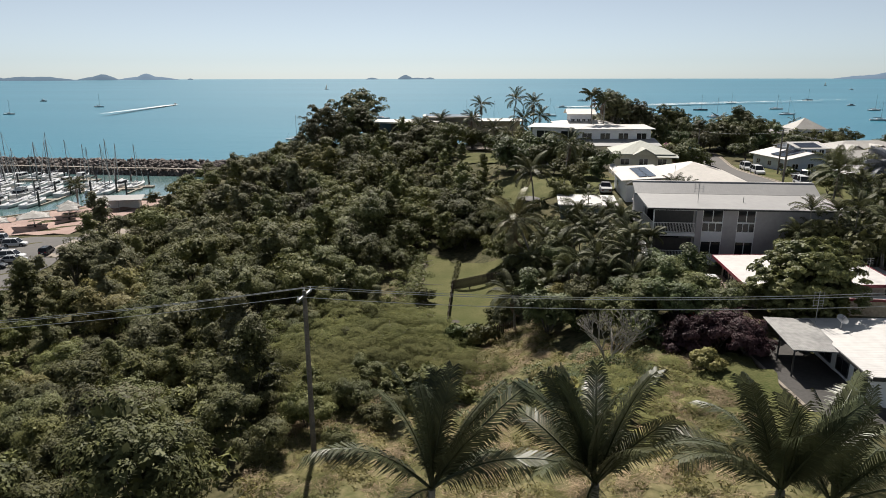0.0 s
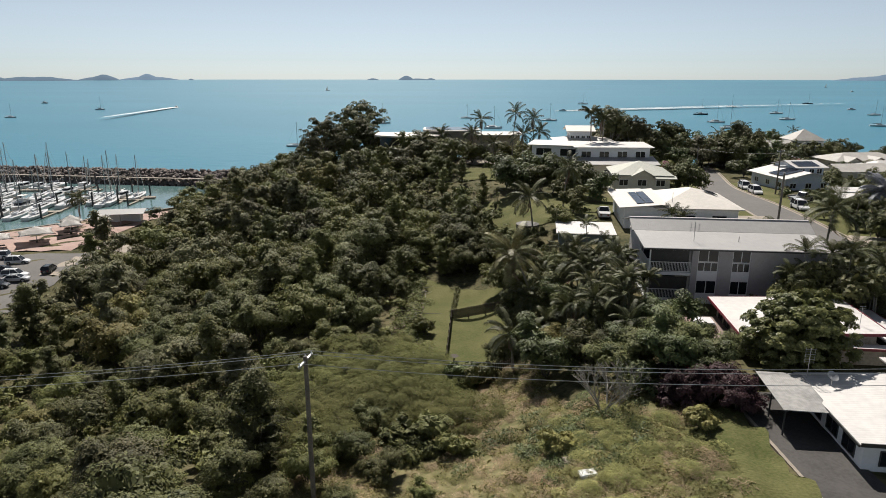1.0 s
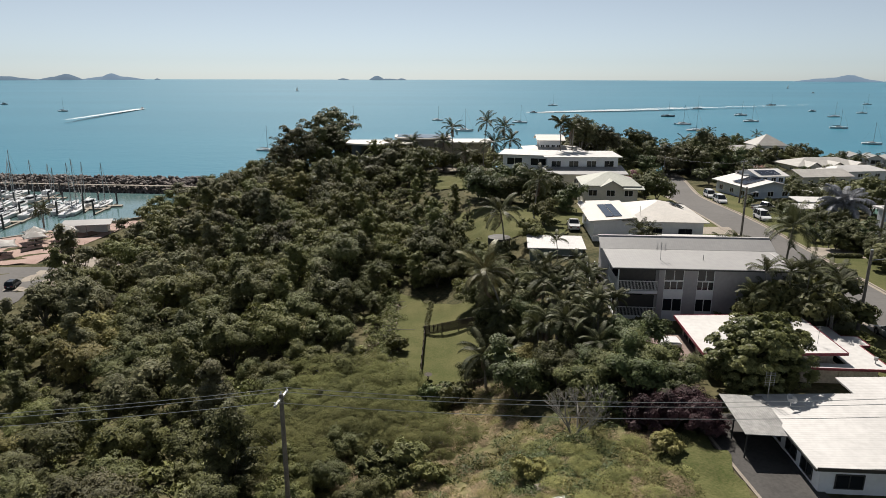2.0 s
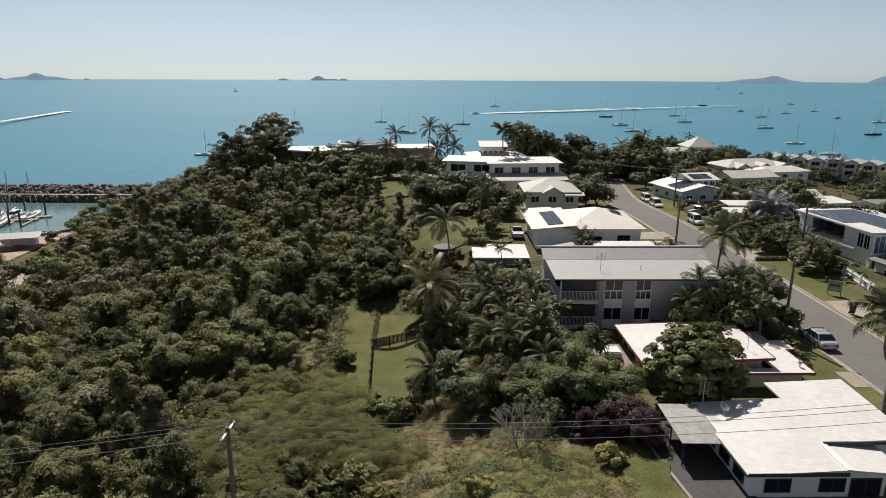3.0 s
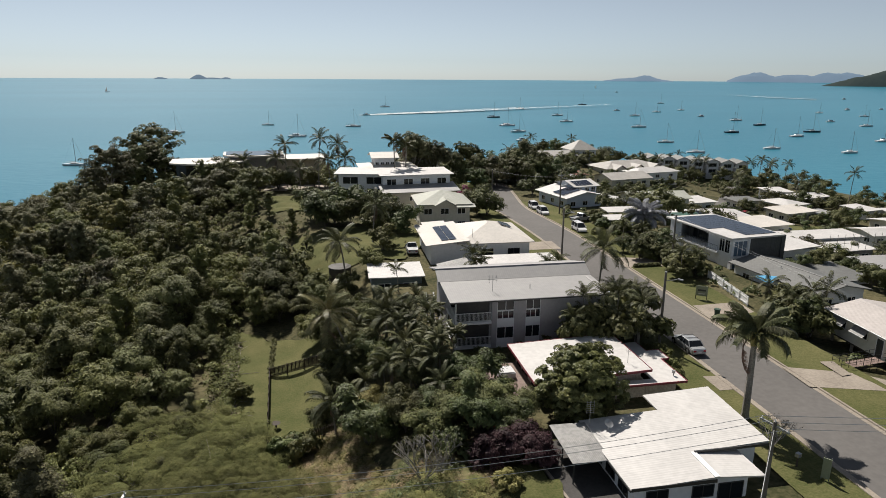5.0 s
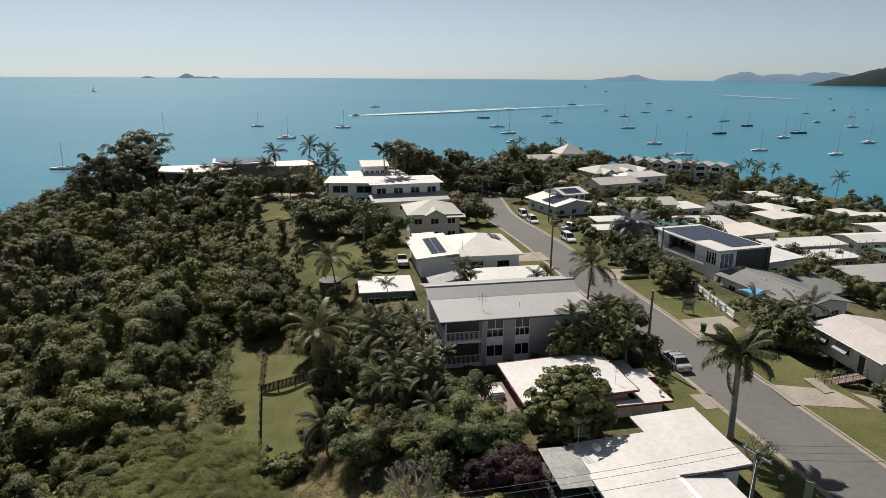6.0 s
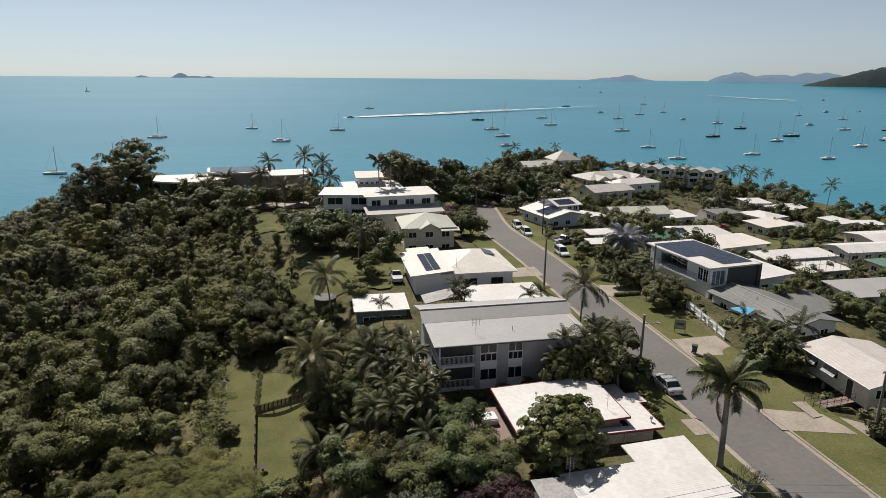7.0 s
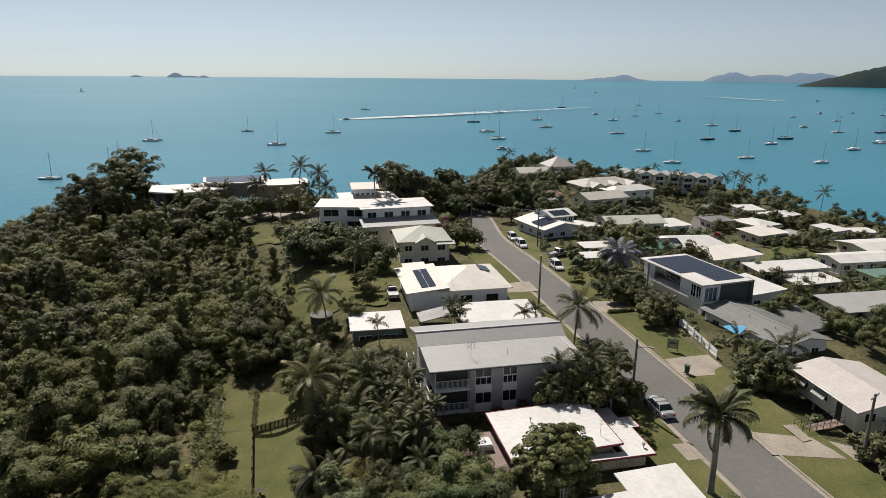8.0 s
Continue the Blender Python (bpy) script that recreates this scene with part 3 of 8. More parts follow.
GARDEN_FAR = [tree_meshes("garden", 250 + i, 6.5, 3.9, 46, 2700, 0.17, 0.12, 0.02, clump=(0.13, 0.15)) for i in range(3)]
MANGO_TREE = tree_meshes("mango", 60, 7.4, 3.5, 320, 30000, 0.115, 0.22, 0.0, "dome", clump=(0.06, 0.06), up=0.25)
LOW_TREES = [tree_meshes("lowland", 100 + i, 7.0, 4.4, 40, 2000, 0.22, 0.16, 0.04, clump=(0.13, 0.15)) for i in range(3)]
SHRUBS = [tree_meshes("shrub", 70 + i, 2.2, 1.5, 30, 1500, 0.10, 0.05, 0.02) for i in range(3)]
PURPLE_BUSH = tree_meshes("purple", 75, 3.2, 2.3, 55, 6000, 0.075, 0.06, 0.02)
CONIFER = tree_meshes("conifer", 80, 8.0, 1.4, 30, 2600, 0.16, 0.15, 0.05, "cone")


def twigs(seed, h, spread):
    """A leafless tree: a short trunk forking again and again into fine crooked twigs, with a few leaves left."""
    rng = random.Random(seed)
    bm = bmesh.new()
    ends = []

    def grow(p, d, length, r, depth):
        mid = p + d * length * 0.5 + Vector((rng.uniform(-1, 1), rng.uniform(-1, 1), rng.uniform(-1, 1))) * length * 0.08
        q = p + d * length
        tube(bm, [tuple(p), tuple(mid), tuple(q)], [r, r * 0.85, r * 0.65], 5 if depth > 2 else 3)
        if depth == 0:
            ends.append(tuple(q))
            return
        for k in range(3):
            e = (d + Vector((rng.uniform(-1, 1), rng.uniform(-1, 1), rng.uniform(-0.35, 0.75))) * spread).normalized()
            grow(q, e, length * rng.uniform(0.55, 0.8), r * 0.6, depth - 1)

    for k in range(6):
        a = 2 * math.pi * (k + rng.random() * 0.5) / 6
        grow(Vector((0.12 * math.cos(a), 0.12 * math.sin(a), -0.4)), Vector((0.55 * math.cos(a), 0.55 * math.sin(a), 1)).normalized(), h * 0.26, 0.075, 4)
    me = bpy.data.meshes.new("twigs")
    bm.to_mesh(me)
    bm.free()
    v, f = leaf_cloud(ends, [0.18] * len(ends), 260, 0.06, np.random.default_rng(seed))
    return me, np_mesh("last_leaves", v, f)


BARE = twigs(90, 4.8, 0.7)

LAWNS = (  # x0, x1, y0, y1 of clear ground in the gully and behind the houses
    (-3.5, 7.5, 55, 93), (6.5, 24, 100, 127), (4, 14, 150, 170), (-12, 20, 22, 44), (-5.5, -2.0, 60, 80))


def clear(x, y, grow=0.0):
    return any(a - grow < x < b + grow and c - grow < y < d + grow for a, b, c, d in LAWNS)


def forest_edge(y):
    return float(np.interp(y, [30, 42, 55, 64, 93, 100, 128, 146, 172, 200, 240], [-9, -3, -2, -5, 1, 6, 10, 5, 1, -8, -10]))


# the wooded slope
spots, tries = [], 0
while len(spots) < 400 and tries < 30000:
    tries += 1
    y = rnd.uniform(26, 240)
    x = rnd.uniform(-78, forest_edge(y))
    if y > 150 and x < -62 + (y - 150) * 0.05:
        continue
    if x < -58 and 84 < y < 178 and not (x > -70 and 118 < y < 150 and rnd.random() < 0.2):
        continue
    g = ground(x, y)
    if 43 < y < 69 and x > -17:
        continue
    if g < 0.8 or clear(x, y, 1.2) or (y < 40 and x > -10):
        continue
    need = 3.6 + 0.012 * y
    if any((x - a) ** 2 + (y - b) ** 2 < need * need for a, b in spots):
        continue
    spots.append((x, y))
def bush_leaf(x, y):
    """Lighter olive growth on the seaward side, dark growth in the gully."""
    if x < -38 or y > 150 and x < -8:
        return rnd.choice((LEAF_GUM, LEAF_GUM, LEAF_LIGHT, LEAF_MID, LEAF_MID, LEAF_DARK))
    if 72 < y < 150:
        return rnd.choice((LEAF_DARK, LEAF_DARK, LEAF_DARK, LEAF_MID, LEAF_MID if x > -20 else LEAF_GUM))
    return rnd.choice((LEAF_DARK, LEAF_DARK, LEAF_MID, LEAF_GUM) if y < 66 and x > -30 else (LEAF_DARK, LEAF_DARK, LEAF_DARK, LEAF_GUM))


for x, y in spots:
    k = rnd.random()
    s = rnd.choice((rnd.uniform(0.55, 0.85), rnd.uniform(0.8, 1.1), rnd.uniform(1.0, 1.4))) * (0.75 if y < 70 else 1.0)
    if 112 < y < 152 and x > -13 or 70 < y < 93 and x > -11:
        s *= 0.66   # low scrub beside the lawns
    turn = rnd.uniform(0, 360)
    if k < 0.55:
        plant("bushland_tree", rnd.choice(BUSH_TREES if y < 105 else BUSH_FAR), (BARK, bush_leaf(x, y)), x, y, turn, s, "dense dark green tree of the bushland slope", "tree", "bushland trees")
    elif k < 0.85:
        plant("slender_bush_tree", rnd.choice(TALL_TREES if y < 105 else TALL_FAR), (BARK, bush_leaf(x, y)), x, y, turn, s * 0.95, "slender upright tree of the bushland slope", "tree", "slender bushland trees")
    else:
        plant("spreading_bush_tree", rnd.choice(GARDEN_TREES if y < 105 else GARDEN_FAR), (BARK, bush_leaf(x, y)), x, y, turn, s * 1.1, "low spreading tree of the bushland slope", "tree", "spreading bushland trees")
for x, y, sc in ((-70, 158, 0.9), (-64, 164, 1.0), (-72, 172, 1.0), (-66, 178, 1.1), (-61, 186, 1.0), (-74, 184, 0.9), (-68, 192, 1.1), (-63, 200, 1.2), (-72, 203, 1.0), (-60, 211, 1.1), (-68, 214, 1.1), (-62, 224, 1.0), (-56, 232, 1.0), (-75, 194, 0.9)):
    plant("bushland_tree", rnd.choice(BUSH_FAR), (BARK, rnd.choice((LEAF_GUM, LEAF_MID, LEAF_LIGHT))), x, y, rnd.uniform(0, 360), sc, "olive green tree at the edge of the marina", "tree", "bushland trees")


def undergrowth(name, n, seed, inside, size, mat, label, low=0.1, high=1.4, per=60):
    """Low scrub: small clumps of leaves on the ground, too many to count."""
    rng = np.random.default_rng(seed)
    cs, rs = [], []
    r2 = random.Random(seed)
    while len(cs) < n:
        x, y = inside(r2)
        z = ground(x, y)
        if z < 0.6:
            continue
        r = r2.uniform(0.35, 1.0)
        cs.append((x, y, z + r2.uniform(low, high)))
        rs.append(r)
    v, f = leaf_cloud(cs, rs, n * per, size, rng, 0.8)
    ob = link_mesh(name, np_mesh(name, v, f), mat)
    return tagged(ob, label, "scrub", kind="stuff")


def in_forest(r2):
    while True:
        y = r2.uniform(26, 240)
        x = r2.uniform(-76, forest_edge(y) + 1)
        if not clear(x, y) and not (x < -60 and y > 84) and not (43 < y < 69 and x > -16):
            return x, y


undergrowth("undergrowth", 2600, 1, in_forest, 0.22, LEAF_MID, "tangled green undergrowth between the bushland trees", 0.0, 2.2)
def on_slope(r):
    y = r.choice((r.uniform(22, 45), r.uniform(22, 45), r.uniform(45, 58)))
    return (r.uniform(-11, 17) if y < 45 else r.uniform(-6, 9)), y


undergrowth("scrub_weeds", 520, 2, on_slope, 0.075, LEAF_LIGHT, "bright green weeds on the rough slope", -0.15, 0.3, 110)


undergrowth("creeping_weeds", 170, 12, lambda r: (r.gauss(9.0, 2.6), r.gauss(38.5, 2.4)), 0.07, LEAF_GARDEN, "dark green creeping weeds among the dry grass", -0.1, 0.3, 140)
undergrowth("lawn_edge_weeds", 260, 13, lambda r: (lambda y: (-3.9 + r.gauss(0, 0.8), y))(r.uniform(58, 94)), 0.10, LEAF_MID, "ragged weeds along the lawn's edge", 0.0, 0.5, 70)


def grass_tufts(name, n, seed, inside, mat, label, tall=0.6, blades=16, width=0.024):
    """Coarse grass: tufts of narrow bent blades, too many to count."""
    rng, r2 = np.random.default_rng(seed), random.Random(seed)
    at = np.array([(x, y, float(rough_ground(np.float64(x), np.float64(y))) + 0.14) for x, y in (inside(r2) for _ in range(n))])
    at = np.repeat(at, blades, 0)
    m = len(at)
    a = rng.random(m) * 2 * math.pi
    lean = 0.25 + rng.random(m) * 1.0
    hgt = tall * np.repeat(0.5 + 0.8 * rng.random(n), blades) * (0.6 + 0.5 * rng.random(m))
    foot = at + np.stack([rng.normal(size=m) * 0.14, rng.normal(size=m) * 0.14, np.full(m, -0.05)], 1)
    out = np.stack([np.cos(a), np.sin(a), np.zeros(m)], 1)
    side = np.stack([-np.sin(a), np.cos(a), np.zeros(m)], 1) * width
    up = np.array([0, 0, 1.0])
    mid = foot + hgt[:, None] * (0.6 * up + 0.35 * lean[:, None] * out)
    tip = foot + hgt[:, None] * ((1 - 0.5 * lean[:, None]) * up + 0.95 * lean[:, None] * out)
    v = np.stack([foot - side, foot + side, mid + side, tip, mid - side], 1).reshape(-1, 3)
    f = np.arange(5 * m).reshape(-1, 5)
    return tagged(link_mesh(name, np_mesh(name, v, f), mat), label, "grass", kind="stuff")


def grass_mounds(name, n, leaves, seed, inside, mat, label, low=0.0):
    """Soft mounds of fine grass blades lying over one another."""
    rng, r2 = np.random.default_rng(seed), random.Random(seed)
    cs, rs = [], []
    for _ in range(n):
        x, y = inside(r2)
        cs.append((x, y, float(rough_ground(np.float64(x), np.float64(y))) + 0.15 + low))
        rs.append(r2.uniform(0.4, 1.0))
    v, f = leaf_cloud(cs, rs, leaves, 0.17, rng, 0.45, 1.3, 0.5, 0.10)
    return tagged(link_mesh(name, np_mesh(name, v, f), mat), label, "grass", kind="stuff")


grass_mounds("coarse_grass", 560, 70000, 21, on_slope, LEAF_GRASS, "bright green coarse grass on the rough slope")
grass_mounds("tall_grass", 110, 24000, 24, lambda r: (r.gauss(11.5, 2.2), r.gauss(36, 3.5)), LEAF_GRASS, "tall yellowish green grass clumps", 0.2)
grass_mounds("dry_grass", 760, 85000, 22, on_slope, LEAF_STRAW, "straw-coloured dry grass on the rough slope")
grass_tufts("grass_tufts", 1300, 23, on_slope, LEAF_GRASS, "scattered upright grass tufts on the rough slope", 0.4, 9, 0.012)


# ---- palms ----
def frond_mesh(name, length, droop, leaflet, pairs, seed, lift=0.5, wide=1.0, hang=0.0, sweep=0.55):
    """A feather palm leaf along +x: a bent rib with narrow hanging leaflets."""
    rng = np.random.default_rng(seed)
    pts = []
    n = 9
    ang = lift
    p = np.zeros(3)
    for i in range(n + 1):
        pts.append(p.copy())
        p = p + length / n * np.array([math.cos(ang), 0, math.sin(ang)])
        ang -= droop / n * (0.5 + i / n)
    pts = np.array(pts)
    bm = bmesh.new()
    tube(bm, [tuple(q) for q in pts], [0.045 * (1 - 0.85 * i / n) for i in range(n + 1)], 4)
    for k in range(pairs):
        s = 0.12 + 0.86 * (k + 0.5) / pairs
        j = s * n
        i = int(min(j, n - 1))
        at = pts[i] + (pts[i + 1] - pts[i]) * (j - i)
        d = (pts[i + 1] - pts[i]) / np.linalg.norm(pts[i + 1] - pts[i])
        ll = leaflet * (math.sin(math.pi * (0.12 + 0.8 * s)) ** 0.6) * (0.85 + 0.3 * rng.random())
        for side in (-1, 1):
            out = np.array([d[0] * sweep, side * 0.75, d[2] * sweep + 0.18 * rng.random()])
            out /= np.linalg.norm(out)
            w = d * (0.028 + 0.022 * leaflet) * wide
            mid = at + out * ll * 0.55 - np.array([0, 0, 0.06 * ll])
            end = at + out * ll - np.array([0, 0, (0.38 + hang + 0.25 * rng.random()) * ll])
            a0, a1, b0, b1, c = (bm.verts.new(tuple(q)) for q in (at - w, at + w, mid - w * 1.1, mid + w * 1.1, end))
            bm.faces.new((a0, a1, b1, b0))
            bm.faces.new((b0, b1, c))
    me = bpy.data.meshes.new(name)
    bm.to_mesh(me)
    bm.free()
    return me


FRONDS = {"young": [frond_mesh("frond", 3.4, d, 0.8, 72, 30 + i, li, 0.36, -0.05, 0.85) for i, (d, li) in enumerate(((0.35, 1.5), (0.6, 1.38), (0.9, 1.2), (1.2, 0.9), (1.5, 0.5)))],
          "coconut": [frond_mesh("frond", 4.6, d, 0.95, 56, i, li, 0.55, 0.25) for i, (d, li) in enumerate(((1.1, 1.15), (1.5, 0.75), (1.7, 0.3), (1.5, -0.25)))],
          "cane": [frond_mesh("frond", 2.3, d, 0.55, 30, 10 + i, li, 0.55, 0.15) for i, (d, li) in enumerate(((1.2, 1.2), (1.7, 0.85), (1.9, 0.4)))],
          "royal": [frond_mesh("frond", 3.4, d, 0.8, 64, 20 + i, li, 0.6, 0.35) for i, (d, li) in enumerate(((1.2, 1.15), (1.6, 0.8), (1.9, 0.4)))]}
TRUNKS, DEAD = {}, {}


def trunk_mesh(h, bend, r):
    key = (round(h), round(bend, 1), r)
    if key not in TRUNKS:
        bm = bmesh.new()
        n = 7
        tube(bm, [(bend * (i / n) ** 2, 0, -0.5 + (h + 0.5) * i / n) for i in range(n + 1)], [r * (1.45 if i == 0 else 1.0 - 0.35 * i / n) for i in range(n + 1)], 8)
        bmesh.ops.recalc_face_normals(bm, faces=bm.faces)
        me = bpy.data.meshes.new("palm_trunk")
        bm.to_mesh(me)
        bm.free()
        TRUNKS[key] = me
    return TRUNKS[key]


def palm(x, y, h, kind="coconut", fronds=15, scale=1.0, bend=0.6, leaf=None, seed=0, label="", r=0.15, z=None, turn=None, dead=1, fronds_of=None):
    r2 = random.Random(seed * 131 + int(x * 7) + int(y * 13))
    z = ground(x, y) if z is None else z
    turn = r2.uniform(0, 360) if turn is None else turn
    e = thing({"coconut": "coconut_palm", "cane": "cane_palm", "royal": "royal_palm"}[kind], pose(x, y, z, 0, 0, turn), label or {"coconut": "coconut palm with long drooping feathery fronds", "cane": "bushy cane palm with arching green fronds", "royal": "tall palm with plume-like green fronds"}[kind], "palm tree")
    me = trunk_mesh(round(h), bend, r)
    tr = link_mesh("trunk", me, PALEBARK, e)
    top = Vector((bend, 0, round(h)))
    leaf = leaf or LEAF_PALM
    set_ = FRONDS[fronds_of or kind]
    for i in range(fronds):
        a = 360 * (i * 0.382 + r2.uniform(-0.04, 0.04))
        k = i / fronds
        me = set_[min(int(k * len(set_)), len(set_) - 1)]
        s = scale * r2.uniform(0.85, 1.1)
        link_mesh("frond", me, leaf, e, m=Matrix.Translation(top) @ pose(0, 0, 0, r2.uniform(-14, 14) * (2.2 if fronds_of else 1), r2.uniform(-12, 12), a + (r2.uniform(-25, 25) if fronds_of else 0)) @ Matrix.Scale(s, 4))
    for i in range(dead):
        link_mesh("frond", dead_frond(kind), LEAF_DEAD, e, "dead brown hanging frond", m=Matrix.Translation(top) @ pose(0, 0, 0, 0, 62, r2.uniform(0, 360)) @ Matrix.Scale(scale * 0.8, 4))
    return e


def dead_frond(kind):
    if kind not in DEAD:
        DEAD[kind] = FRONDS[kind][-1].copy()
        DEAD[kind].materials.clear()
    return DEAD[kind]


# ---- houses ----
WIN = {}


def window(parent, face, u, z, w, h, W, D, frame_mat=None, split=2, pane=None, name="window"):
    """A framed window on a wall: face 'f' front, 'b' back, 'l' left, 'r' right; u along it, z of its sill."""
    frame_mat, pane = frame_mat or WHITEPAINT, pane or GLASS
    key = (round(w, 2), round(h, 2), split)
    if key not in WIN:
        t = 0.07
        bars = [(0, w, -0.05, 0.02, 0, t), (0, w, -0.05, 0.02, h - t, h), (0, t, -0.05, 0.02, t, h - t), (w - t, w, -0.05, 0.02, t, h - t)]
        bars += [(w * i / split - t / 2, w * i / split + t / 2, -0.045, 0.02, t, h - t) for i in range(1, split)]
        f, g = boxed(*bars), boxed((t * 0.5, w - t * 0.5, -0.02, 0.0, t * 0.5, h - t * 0.5))
        pair = []
        for nm, bm in (("window", f), ("pane", g)):
            bmesh.ops.recalc_face_normals(bm, faces=bm.faces)
            me = bpy.data.meshes.new(nm)
            bm.to_mesh(me)
            bm.free()
            pair.append(me)
        WIN[key] = pair
    m = {"f": pose(u, 0, z), "b": pose(W - u, D, z, 0, 0, 180), "l": pose(0, D - u, z, 0, 0, -90), "r": pose(W, u, z, 0, 0, 90)}[face]
    ob = link_mesh(name, WIN[key][0], frame_mat, parent, m=m)
    link_mesh("pane", WIN[key][1], pane, ob)
    return ob


def roof(parent, kind, x0, x1, y0, y1, z, rise, mat, thick=0.14, trim=None, name="roof", ridge=0.5):
    """A metal roof over the rectangle; z is the eave. Kinds: rise_x, rise_y (one slope), gable_x, gable_y (ridge along x or y), hip."""
    bm = bmesh.new()
    if kind == "rise_x":
        slab(bm, [(x0, y0, z), (x1, y0, z + rise), (x1, y1, z + rise), (x0, y1, z)], thick)
    elif kind == "rise_y":
        slab(bm, [(x0, y0, z), (x1, y0, z), (x1, y1, z + rise), (x0, y1, z + rise)], thick)
    elif kind == "gable_x":
        ym = y0 + (y1 - y0) * ridge
        slab(bm, [(x0, y0, z), (x1, y0, z), (x1, ym, z + rise), (x0, ym, z + rise)], thick)
        slab(bm, [(x0, ym, z + rise), (x1, ym, z + rise), (x1, y1, z), (x0, y1, z)], thick)
    elif kind == "gable_y":
        xm = x0 + (x1 - x0) * ridge
        slab(bm, [(x0, y0, z), (xm, y0, z + rise), (xm, y1, z + rise), (x0, y1, z)], thick)
        slab(bm, [(xm, y0, z + rise), (x1, y0, z), (x1, y1, z), (xm, y1, z + rise)], thick)
    else:
        w, d = x1 - x0, y1 - y0
        k = min(w, d) / 2
        if w >= d:
            a, b = (x0 + k, y0 + k, z + rise), (x1 - k, y0 + k, z + rise)
            faces = ([(x0, y0, z), (x1, y0, z), b, a], [(x1, y1, z), (x0, y1, z), a, b], [(x0, y1, z), (x0, y0, z), a], [(x1, y0, z), (x1, y1, z), b])
        else:
            a, b = (x0 + k, y0 + k, z + rise), (x0 + k, y1 - k, z + rise)
            faces = ([(x0, y0, z), (x1, y0, z), a], [(x1, y1, z), (x0, y1, z), b], [(x0, y1, z), (x0, y0, z), a, b], [(x1, y0, z), (x1, y1, z), b, a])
        for f in faces:
            slab(bm, f, thick)
    r = part(name, bm, mat, parent)
    if trim and kind in ("rise_x", "rise_y", "hip"):
        e = 0.03
        zz = lambda x, y: z + (rise * (x - x0) / (x1 - x0) if kind == "rise_x" else rise * (y - y0) / (y1 - y0) if kind == "rise_y" else 0)
        for (ax, ay), (bx, by) in (((x0 - e, y0 - e), (x1 + e, y0 - e)), ((x1 + e, y0 - e), (x1 + e, y1 + e)), ((x1 + e, y1 + e), (x0 - e, y1 + e)), ((x0 - e, y1 + e), (x0 - e, y0 - e))):
            bm = bmesh.new()
            d = Vector((bx - ax, by - ay, 0)).normalized()
            o = Vector((d.y, -d.x, 0)) * 0.04
            za, zb = zz(ax, ay), zz(bx, by)
            v = []
            for s in (0, 1):
                for (px_, py_, pz_) in ((ax, ay, za), (bx, by, zb)):
                    for dz in (-0.2, 0.04):
                        v.append(bm.verts.new((px_ + o.x * s, py_ + o.y * s, pz_ + dz)))
            for f in ((0, 1, 3, 2), (4, 6, 7, 5), (0, 2, 6, 4), (1, 5, 7, 3), (0, 4, 5, 1), (2, 3, 7, 6)):
                bm.faces.new([v[i] for i in f])
            part("fascia", bm, trim, r)
    return r


def gable_wall(parent, axis, x0, x1, y0, y1, z, rise, mat, t=0.15, ridge=0.5):
    """The triangles of wall under the two ends of a gable."""
    for end in (0, 1):
        bm = bmesh.new()
        if axis == "y":
            yy = y0 if end == 0 else y1 - t
            pts = [(x0, z), (x1, z), (x0 + (x1 - x0) * ridge, z + rise)]
            vs = [[bm.verts.new((a, yy + s * t, c)) for a, c in pts] for s in (0, 1)]
        else:
            xx = x0 if end == 0 else x1 - t
            pts = [(y0, z), (y1, z), (y0 + (y1 - y0) * ridge, z + rise)]
            vs = [[bm.verts.new((xx + s * t, a, c)) for a, c in pts] for s in (0, 1)]
        bm.faces.new(vs[0])
        bm.faces.new(vs[1][::-1])
        for i in range(3):
            bm.faces.new((vs[0][i], vs[1][i], vs[1][(i + 1) % 3], vs[0][(i + 1) % 3]))
        part("gable", bm, mat, parent)


def walls(parent, x0, x1, y0, y1, z0, z1, mat, t=0.2):
    """Four walls of a storey, butted end to end, and a floor slab."""
    for nm, s in (("front_wall", (x0, x1, y0, y0 + t, z0, z1)), ("back_wall", (x0, x1, y1 - t, y1, z0, z1)), ("left_wall", (x0, x0 + t, y0 + t, y1 - t, z0, z1)), ("right_wall", (x1 - t, x1, y0 + t, y1 - t, z0, z1))):
        part(nm, boxed(s), mat, parent)


def panels(parent, rows, cols, w, h, m, gap=0.09, skip=(0, 0)):
    """A solar array: framed modules in rows, each its own part."""
    key = ("solar", round(w, 2), round(h, 2))
    if key not in WIN:
        bm = boxed((0, w - gap, 0, h - gap, 0, 0.05))
        me = bpy.data.meshes.new("solar_panel")
        bm.to_mesh(me)
        bm.free()
        WIN[key] = me
    for i in range(cols):
        for j in range(rows):
            if i < skip[0] and j < skip[1]:
                continue
            link_mesh("solar_panel", WIN[key], SOLAR, parent, m=m @ pose(i * w, j * h, 0))


def railing(parent, x0, x1, y, z, h=1.0, gap=0.14, name="railing", mat=None, along="x"):
    bm = bmesh.new()
    def bx(a, b, c, d, e, f):
        if along == "x":
            box(bm, a, b, c, d, e, f)
        else:
            box(bm, c, d, a, b, e, f)
    bx(x0, x1, y - 0.03, y + 0.03, z + h - 0.06, z + h)
    bx(x0, x1, y - 0.02, y + 0.02, z + 0.08, z + 0.13)
    k = int((x1 - x0) / gap)
    for i in range(k + 1):
        x = x0 + (x1 - x0) * i / k
        bx(x - 0.015, x + 0.015, y - 0.012, y + 0.012, z + 0.13, z + h - 0.06)
    return part(name, bm, mat or WHITEPAINT, parent)


YAW = -6.5


